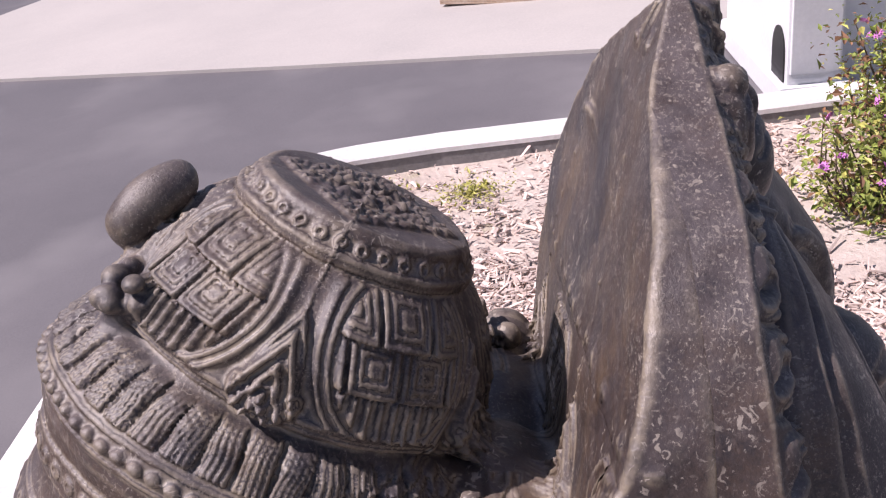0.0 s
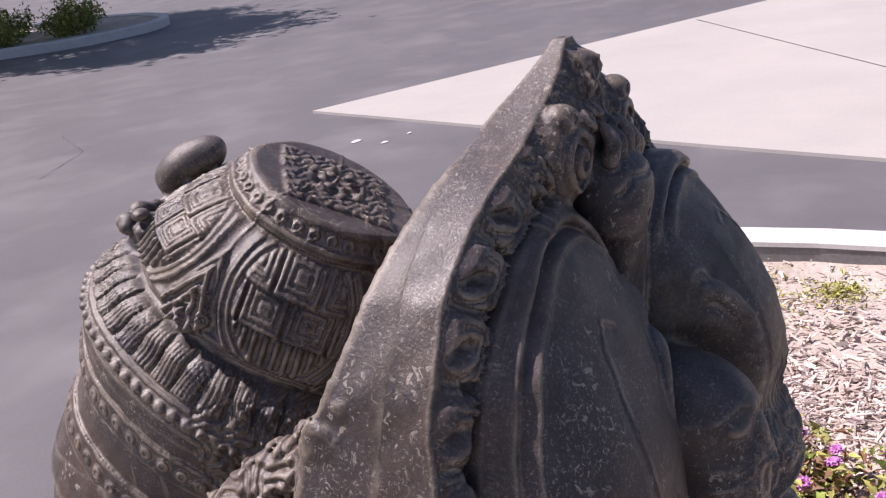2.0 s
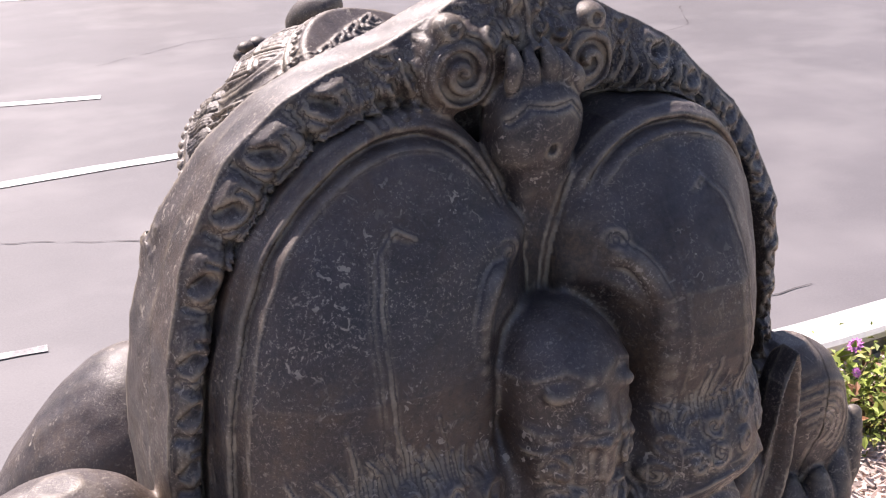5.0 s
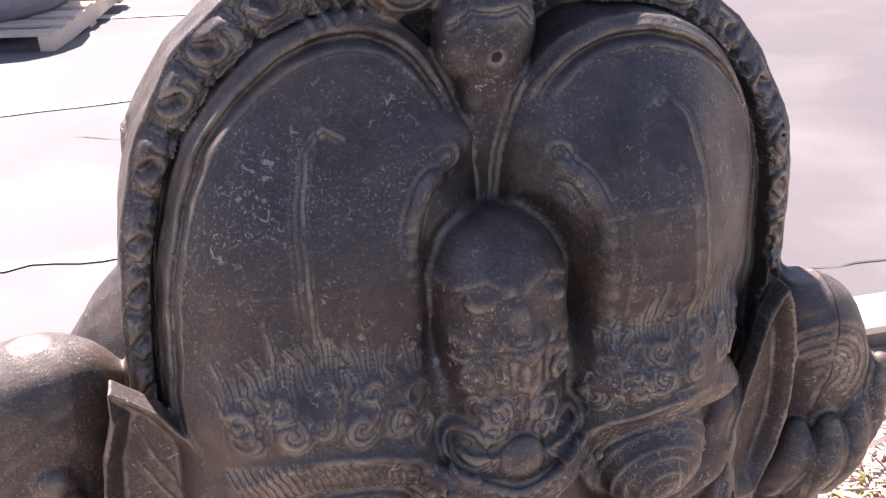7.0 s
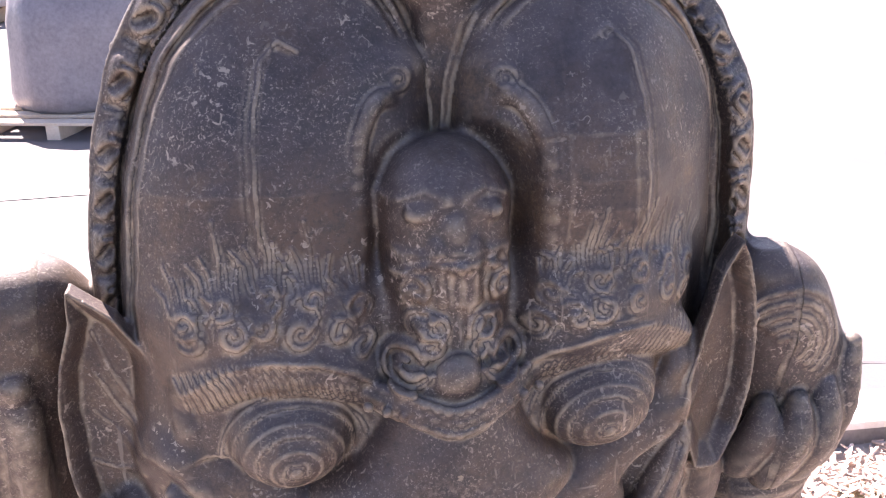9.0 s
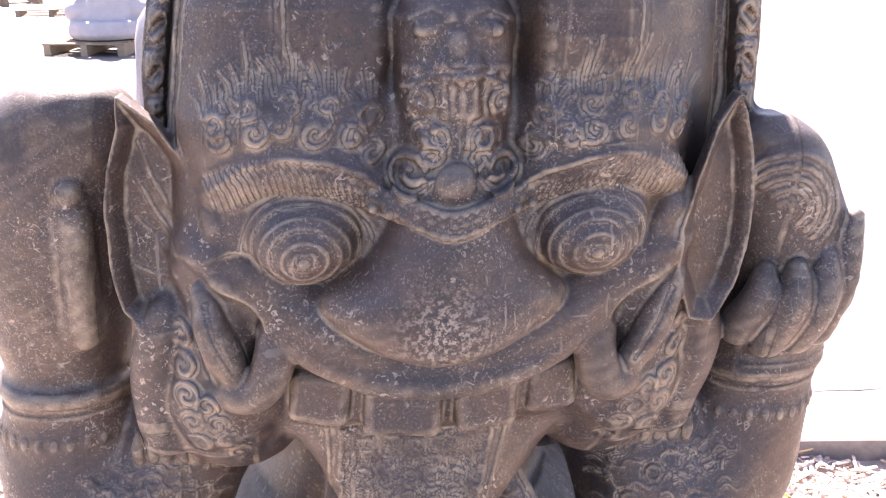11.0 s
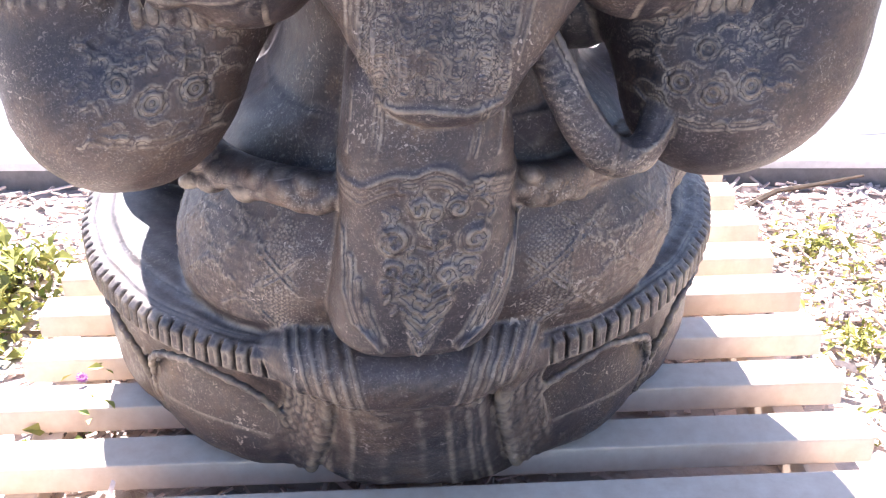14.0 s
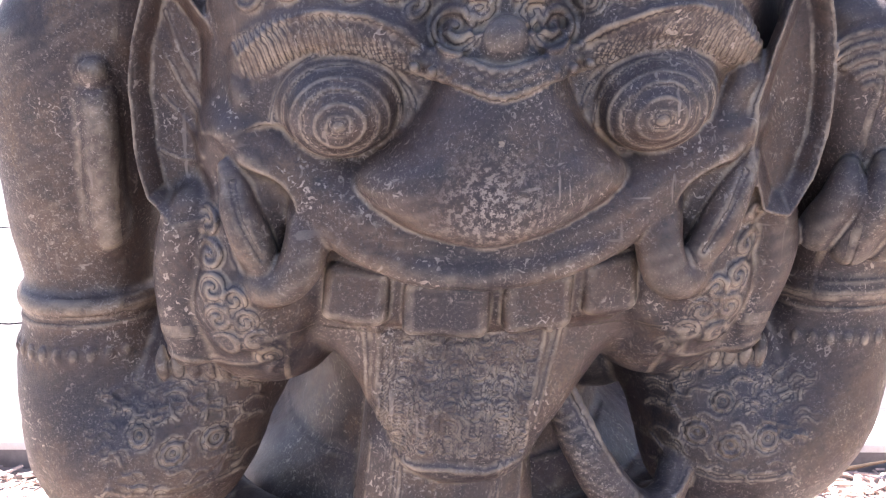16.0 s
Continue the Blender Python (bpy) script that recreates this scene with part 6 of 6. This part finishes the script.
# larger loose bits
for k, (x, y, ln) in enumerate(((2.36, 0.04, 0.07), (1.3, 0.45, 0.06), (2.0, 0.30, 0.08), (0.9, 0.95, 0.07), (1.75, -0.05, 0.06))):
    bm = bmesh.new()
    tube_mesh(bm, [(-ln / 2, 0, 0.004), (-ln / 5, 0.006, 0.010), (ln / 4, -0.004, 0.009), (ln / 2, 0.004, 0.004)], [0.004, 0.012, 0.010, 0.003], 6)
    for v in bm.verts:
        v.co.z = v.co.z * 0.5
    c = part("wood_chunk", bm, CHIP)
    c.location, c.rotation_euler = (x, y, float(bed_z(x, y)) + 0.010), (0, 0, 1.3 * k)
    tagged(c, "large pale splinter of wood lying on the mulch", "wood chip", group="wood chunks")
bm = bmesh.new()
tube_mesh(bm, [(0.58, 0.98, 0), (0.66, 1.03, 0.012), (0.76, 1.07, 0.006), (0.86, 1.085, 0.016)], [0.007, 0.006, 0.005, 0.003])
for v in bm.verts:
    v.co.z += float(bed_z(0.7, 1.0)) + 0.012
twig = part("twig", bm, STEM)
tagged(twig, "dry grey twig lying on the mulch by the kerb", "twig")
# sprinkler head
sprinkler = new("sprinkler_head")
sprinkler.location = (2.84, 0.66, float(bed_z(2.84, 0.66)))
tagged(sprinkler, "round black sprinkler head with a grey cap in the soil", "sprinkler")
bm = bmesh.new()
tube_mesh(bm, [(0, 0, -0.04), (0, 0, 0.018), (0, 0, 0.026)], [0.036, 0.036, 0.030], 18)
part("body", bm, BLACK, sprinkler)
bm = bmesh.new()
tube_mesh(bm, [(0, 0, 0.026), (0, 0, 0.031), (0, 0, 0.033)], [0.024, 0.023, 0.015], 18)
part("cap", bm, GREY_STEEL, sprinkler, "grey plastic cap")

# ---- things on the lot ----
def put(ob, x, y, turn=0.0, lift=-0.012):
    ob.location, ob.rotation_euler = (x, y, gz(x, y) + lift), (0, 0, radians(turn))


def boxed(name, b, mat, parent, bevel=0.004, label="", turn=None):
    bm = bmesh.new()
    box(bm, *b, bevel, turn)
    return part(name, bm, mat, parent, label)


def shipping_pallet(x, y, turn, w=0.95, d=1.1, mat=None, boards=7, label="", h=0.13):
    """Deck boards over three stringers, bottom boards below; deck at height h."""
    mat = mat or PINE
    ob = new("shipping_pallet")
    put(ob, x, y, turn)
    tagged(ob, label, "pallet", group="shipping pallets")
    r = random.Random(int(100 * x))
    for k in range(boards):
        y0 = -d / 2 + k * (d - 0.1) / (boards - 1)
        boxed("deck_board", (-w / 2 + r.uniform(-0.01, 0.01), y0, h - 0.018, w / 2 + r.uniform(-0.01, 0.01), y0 + 0.098, h), mat, ob, 0.003)
    for k in (-1, 0, 1):
        c = k * (w / 2 - 0.045)
        boxed("stringer", (c - 0.04, -d / 2, 0.018, c + 0.04, d / 2, h - 0.018), mat, ob, 0.003)
    for y0 in (-d / 2, -0.05, d / 2 - 0.1):
        boxed("bottom_board", (-w / 2, y0, 0.0, w / 2, y0 + 0.1, 0.018), mat, ob, 0.003)
    return ob


def lathe(name, rows, mat, wave=0.0, n=40, waves=9, seed=0, flat=1.0):
    """A body from rows of height and radius, its sides folded a little."""
    bm = bmesh.new()
    r = random.Random(seed)
    ph = [r.uniform(0, 6.28) for _ in range(4)]
    rings = []
    for z, rad in rows:
        ring = []
        for i in range(n):
            a = 6.2832 * i / n
            q = rad * (1 + wave * (math.sin(waves * a + ph[0] + 3 * z) + 0.6 * math.sin(2.3 * waves * a + ph[1] - 7 * z)))
            ring.append(bm.verts.new((q * math.cos(a), q * math.sin(a) * flat, z)))
        rings.append(ring)
    for p, q in zip(rings, rings[1:]):
        for i in range(n):
            bm.faces.new((p[i], p[(i + 1) % n], q[(i + 1) % n], q[i]))
    bm.faces.new(rings[0][::-1])
    bm.faces.new(rings[-1])
    return part(name, bm, mat, None, "", True)


def seated_statue(x, y, turn, lift, scale, mat, label):
    """A cross-legged figure on a round base, as one plain shape."""
    s = Solid((-0.42, -0.36, 0.0), (0.42, 0.36, 1.12), 0.016)
    s.loft([(0.01, 0, 0, 0.34, 0.28), (0.06, 0, 0, 0.38, 0.32), (0.15, 0, 0, 0.36, 0.30), (0.18, 0, 0, 0.33, 0.28)], 0.02)
    for q in (-1, 1):
        s.tube([(q * 0.12, 0.0, 0.27), (q * 0.30, -0.08, 0.25), (q * 0.05, -0.20, 0.24)], [0.10, 0.09, 0.06], 0.03)
        s.tube([(q * 0.19, 0.03, 0.70), (q * 0.27, 0.0, 0.50), (q * 0.16, -0.15, 0.36)], [0.065, 0.055, 0.045], 0.03)
    s.loft([(0.18, 0, 0.02, 0.24, 0.17), (0.35, 0, 0.03, 0.17, 0.13), (0.55, 0, 0.03, 0.18, 0.12), (0.70, 0, 0.03, 0.20, 0.11), (0.76, 0, 0.03, 0.10, 0.08), (0.80, 0, 0.02, 0.06, 0.06)], 0.03)
    s.ball((0, 0.01, 0.90), (0.095, 0.11, 0.13), 0.03)
    s.ball((0, 0.03, 1.04), (0.045, 0.045, 0.05), 0.02)
    v, f = s.mesh()
    ob = mesh_ob("seated_statue", (v * scale).tolist(), f.tolist(), mat, smooth=True)
    put(ob, x, y, turn, lift)
    tagged(ob, label, "statue", group="statues on pallets")
    return ob


# wrapped load on its pallet
shipping_pallet(-1.02, 5.93, -19, 1.0, 1.15, label="raw pine shipping pallet with a wrapped load on it")
load = lathe("wrapped_load", [(0.0, 0.40), (0.03, 0.43), (0.10, 0.435), (0.22, 0.42), (0.36, 0.41), (0.50, 0.40), (0.62, 0.37), (0.72, 0.30), (0.78, 0.20), (0.80, 0.08)], WRAP, 0.012, 72, 13, 3, 1.02)
put(load, -1.06, 5.98, -15, 0.118)
tagged(load, "grey stone block wrapped in wrinkled stretch film on a pallet", "wrapped load")
# pale and dark figures further off
shipping_pallet(-3.16, 12.35, -8, 0.95, 1.0, mat=OLD_WOOD, label="weathered wooden pallet carrying a pale stone figure", h=0.17)
seated_statue(-3.02, 12.35, 190, 0.158, 1.25, PALE_STONE, "pale whitish stone seated figure on a wooden pallet")
shipping_pallet(-5.85, 20.6, 10, 1.25, 1.2, mat=OLD_WOOD, label="sunlit wooden pallet with empty deck boards", h=0.16)
shipping_pallet(-8.2, 24.9, 25, 1.5, 2.6, mat=OLD_WOOD, label="stack of yellowish wooden pallets in the sun", h=0.30, boards=11)
seated_statue(-5.0, 21.6, 170, -0.012, 1.9, DARK_STONE, "tall black stone seated figure standing on the lot")

# forklift with raised tines
lift_truck = new("forklift")
put(lift_truck, 2.62, 11.35, -14)
lift_truck.scale = (1.39, 1.39, 1.29)
tagged(lift_truck, "parked black and yellow forklift with red mast and raised tines", "forklift")
for q in (-1, 1):
    fork = new("fork")
    fork.parent = lift_truck
    x = q * 0.37
    bm = bmesh.new()
    tilt = Matrix.Translation((0, 0, 0.38)) @ Matrix.Rotation(radians(9), 4, "X")
    box(bm, x - 0.055, -1.10, 0.0, x + 0.055, 0.0, 0.032, 0.006, tilt)
    part("tine", bm, GREY_STEEL, fork, "worn bare steel tine")
    bm = bmesh.new()
    box(bm, x - 0.055, -0.005, 0.0, x + 0.055, 0.045, 0.55, 0.006, tilt)
    part("shank", bm, RED, fork)
for x0, x1 in ((-0.50, -0.36), (0.36, 0.50)):
    boxed("mast_rail", (x0, 0.10, 0.08, x1, 0.24, 2.05), RED, lift_truck)
for z in (0.42, 0.86, 1.95):
    boxed("mast_crossbar", (-0.50, 0.12, z, 0.50, 0.20, z + 0.09), BLACK, lift_truck)
for x in (-0.44, -0.3, -0.15, 0.0, 0.15, 0.3, 0.44):
    boxed("backrest_bar", (x - 0.015, 0.05, 0.55, x + 0.015, 0.08, 1.35), BLACK, lift_truck)
for z in (0.55, 1.33):
    boxed("backrest_rail", (-0.52, 0.05, z, 0.52, 0.085, z + 0.05), BLACK, lift_truck)
boxed("lift_cylinder", (-0.06, 0.14, 0.15, 0.06, 0.22, 1.9), BLACK, lift_truck, 0.02)
boxed("body", (-0.50, 0.35, 0.22, 0.50, 2.05, 0.85), BLACK, lift_truck, 0.06)
boxed("hood", (-0.42, 1.15, 0.85, 0.42, 2.05, 1.10), YELLOW, lift_truck, 0.06)
boxed("counterweight", (-0.50, 2.05, 0.25, 0.50, 2.45, 1.08), YELLOW, lift_truck, 0.10)
boxed("dashboard", (-0.40, 0.38, 0.85, 0.40, 0.55, 1.22), BLACK, lift_truck, 0.04)
boxed("driver_seat", (-0.25, 1.05, 1.08, 0.25, 1.5, 1.2), BLACK, lift_truck, 0.04)
boxed("seat_back", (-0.25, 1.45, 1.15, 0.25, 1.58, 1.6), BLACK, lift_truck, 0.04)
for x in (-0.46, 0.46):
    for y0, y1 in ((0.42, 0.62), (1.85, 1.72)):
        bm = bmesh.new()
        tube_mesh(bm, [(x, y0, 0.85), (x, y1, 2.12)], [0.03, 0.03], 8)
        part("guard_post", bm, BLACK, lift_truck)
    boxed("guard_rail", (x - 0.03, 0.55, 2.10, x + 0.03, 1.80, 2.15), BLACK, lift_truck)
for k in range(8):
    y = 0.58 + 0.165 * k
    boxed("guard_slat", (-0.46, y, 2.11, 0.46, y + 0.04, 2.14), BLACK, lift_truck)
for x in (-0.47, 0.47):
    for y, r in ((0.42, 0.30), (1.90, 0.24)):
        wheel = new("wheel")
        wheel.parent = lift_truck
        bm = bmesh.new()
        tube_mesh(bm, [(x - 0.10, y, r), (x - 0.085, y, r), (x + 0.085, y, r), (x + 0.10, y, r)], [r * 0.88, r, r, r * 0.88], 28)
        part("tyre", bm, RUBBER, wheel)
        bm = bmesh.new()
        tube_mesh(bm, [(x - 0.105, y, r), (x + 0.105, y, r)], [r * 0.5, r * 0.5], 20)
        part("rim", bm, YELLOW, wheel)
    boxed("fender", (x - 0.11, 0.15, 0.62, x + 0.11, 0.75, 0.66), YELLOW, lift_truck, 0.01)
    boxed("headlight", (x - 0.05, 0.32, 1.3, x + 0.05, 0.40, 1.4), YELLOW, lift_truck, 0.02)


# planter island with tree
def ring_kerb(cx, cy, rx, ry, n=48):
    verts, faces = [], []
    sec = [(-0.08, -0.06), (-0.08, 0.11), (-0.05, 0.13), (0.05, 0.13), (0.08, 0.11), (0.085, -0.06)]
    for i in range(n):
        a = 6.2832 * i / n
        for o, h in sec:
            px, py = cx + (rx + o) * math.cos(a), cy + (ry + o) * math.sin(a)
            verts.append((px, py, gz(px, py) + h))
    m = len(sec)
    for i in range(n):
        for j in range(m - 1):
            a, b = i * m + j, (i + 1) % n * m + j
            faces.append((a, b, b + 1, a + 1))
    return mesh_ob("island_kerb", verts, faces, KERB)


island = ring_kerb(12.0, 13.8, 2.1, 2.5)
tagged(island, "pale concrete kerb ring round the planted island", "kerb", kind="structure")
isoil = flat_piece("island_soil", [(12.0 + 2.05 * math.cos(0.2 * i), 13.8 + 2.45 * math.sin(0.2 * i)) for i in range(31)], 0.09, SOIL)
tagged(isoil, "dry soil inside the planted island", "soil", kind="structure")


def tree(x, y, h, r, seed, label, leaves=9000):
    g = np.random.default_rng(seed)
    ob = new("tree")
    put(ob, x, y, 0, 0.05)
    tagged(ob, label, "tree", group="shade trees")
    bm = bmesh.new()
    tube_mesh(bm, [(0, 0, -0.15), (0.03, 0.02, h * 0.2), (-0.03, 0.04, h * 0.42), (0.02, 0.0, h * 0.75)], [0.16, 0.12, 0.10, 0.04], 10)
    part("trunk", bm, BARK, ob)
    cs, ds = [], []
    for k in range(15):
        a, e = 2.4 * k + g.uniform(-0.3, 0.3), g.uniform(0.15, 0.95)
        tip = Vector((r * 0.85 * math.cos(a) * math.cos(e), r * 0.85 * math.sin(a) * math.cos(e), h * 0.55 + r * 0.75 * math.sin(e)))
        foot = Vector((0, 0, h * (0.36 + 0.3 * k / 15)))
        mid = foot.lerp(tip, 0.5) + Vector((g.normal(0, 0.1), g.normal(0, 0.1), 0.12))
        bm = bmesh.new()
        tube_mesh(bm, [foot, mid, tip], [0.05, 0.032, 0.010], 7)
        part("limb", bm, BARK, ob)
        for c in range(5):
            q = mid.lerp(tip, g.uniform(0.1, 1.1)) + Vector(g.normal(0, 0.22, 3))
            n = leaves // 75
            p = g.normal(0, 1, (n, 3)) * np.array((0.36, 0.36, 0.26)) + np.array(q)
            cs.append(p)
            ds.append(g.normal(0, 1, (n, 3)))
    cs, ds = np.concatenate(cs), np.concatenate(ds)
    leaf_mesh("crown", cs, ds, g.gamma(9, 0.019, len(cs)), LEAF, ob, seed, 0.6)
    return ob


tree(10.5, 13.1, 4.9, 2.5, 31, "leafy green shade tree standing in the planted island", 13000)
tree(12.3, 15.2, 4.9, 2.4, 32, "leafy green shade tree standing in the planted island", 11000)
# far trees: guessed casters for the shade lying on the far lot
tree(13.0, 36.0, 6.5, 3.4, 33, "guessed broad leafy tree shading the far side of the lot", 11000)
tree(-13.5, 52.0, 8.0, 4.5, 34, "guessed broad leafy tree shading the far side of the lot", 9000)
for k, (x, y) in enumerate(((10.8, 12.9), (11.8, 12.4), (12.7, 13.1), (12.1, 14.0))):
    b = shrub("island_shrub", "low green shrub growing in the planted island", x, y, 0.5, 0.45, 0.55, 1500, 0, 40 + k, 0.06, sprigs=20, group="island shrubs")
    b.location.z = gz(x, y) + 0.09

# dark box and plate on the concrete apron
chest = new("equipment_box")
put(chest, 5.62, -0.74, 74, 0.006)
tagged(chest, "dark grey steel equipment box on the concrete apron", "box")
boxed("body", (-0.42, -0.20, 0.0, 0.42, 0.20, 0.34), BLACK, chest, 0.012)
boxed("lid", (-0.435, -0.215, 0.34, 0.435, 0.215, 0.385), BLACK, chest, 0.010)
boxed("latch", (-0.03, -0.228, 0.29, 0.03, -0.212, 0.36), GREY_STEEL, chest, 0.003)
plate = new("steel_plate")
put(plate, 5.62, -0.16, 72, 0.006)
tagged(plate, "flat rust-stained steel plate lying on the concrete", "plate")
boxed("sheet", (-0.30, -0.22, 0.0, 0.30, 0.22, 0.012), RUST, plate, 0.003)
boxed("stiffener", (-0.30, 0.19, 0.012, 0.30, 0.22, 0.04), RUST, plate, 0.003)

# white box by the kerb: corner of something larger, its cabinet form invented
cabinet = new("white_box")
cabinet.location = (3.20, -1.08, gz(3.2, -1.1) - 0.02)
tagged(cabinet, "white boxy body beside the kerb, its cabinet form made up", "cabinet")
boxed("plinth", (-0.03, -0.23, 0.0, 0.95, 0.03, 0.09), WHITE_PAINT, cabinet, 0.006)
boxed("body", (0.0, -0.20, 0.088, 0.90, 0.0, 1.35), WHITE_PAINT, cabinet, 0.008)
boxed("side_panel", (-0.012, -0.19, 0.13, 0.004, -0.01, 0.52), WHITE_PAINT, cabinet, 0.004)
boxed("side_panel", (-0.012, -0.19, 0.53, 0.004, -0.01, 1.30), WHITE_PAINT, cabinet, 0.004)
boxed("rear_body", (0.10, -0.80, 0.02, 0.90, -0.20, 1.20), WHITE_PAINT, cabinet, 0.008)
boxed("top_cover", (-0.03, -0.83, 1.345, 0.93, 0.03, 1.39), WHITE_PAINT, cabinet, 0.010)
bm = bmesh.new()
pts = [(0.10 + 0.075 * math.cos(radians(a)), 0.001, 0.19 + 0.10 * math.sin(radians(a))) for a in range(0, 181, 15)]
pts = [(0.175, 0.001, 0.095)] + pts + [(0.025, 0.001, 0.095)]
vs = [bm.verts.new(p) for p in pts]
f = bm.faces.new(vs)
e = bmesh.ops.extrude_face_region(bm, geom=[f])
bmesh.ops.translate(bm, verts=[v for v in e["geom"] if isinstance(v, bmesh.types.BMVert)], vec=(0, 0.006, 0))
bmesh.ops.recalc_face_normals(bm, faces=bm.faces[:])
part("dark_arch", bm, BLACK, cabinet, "dark arched opening")
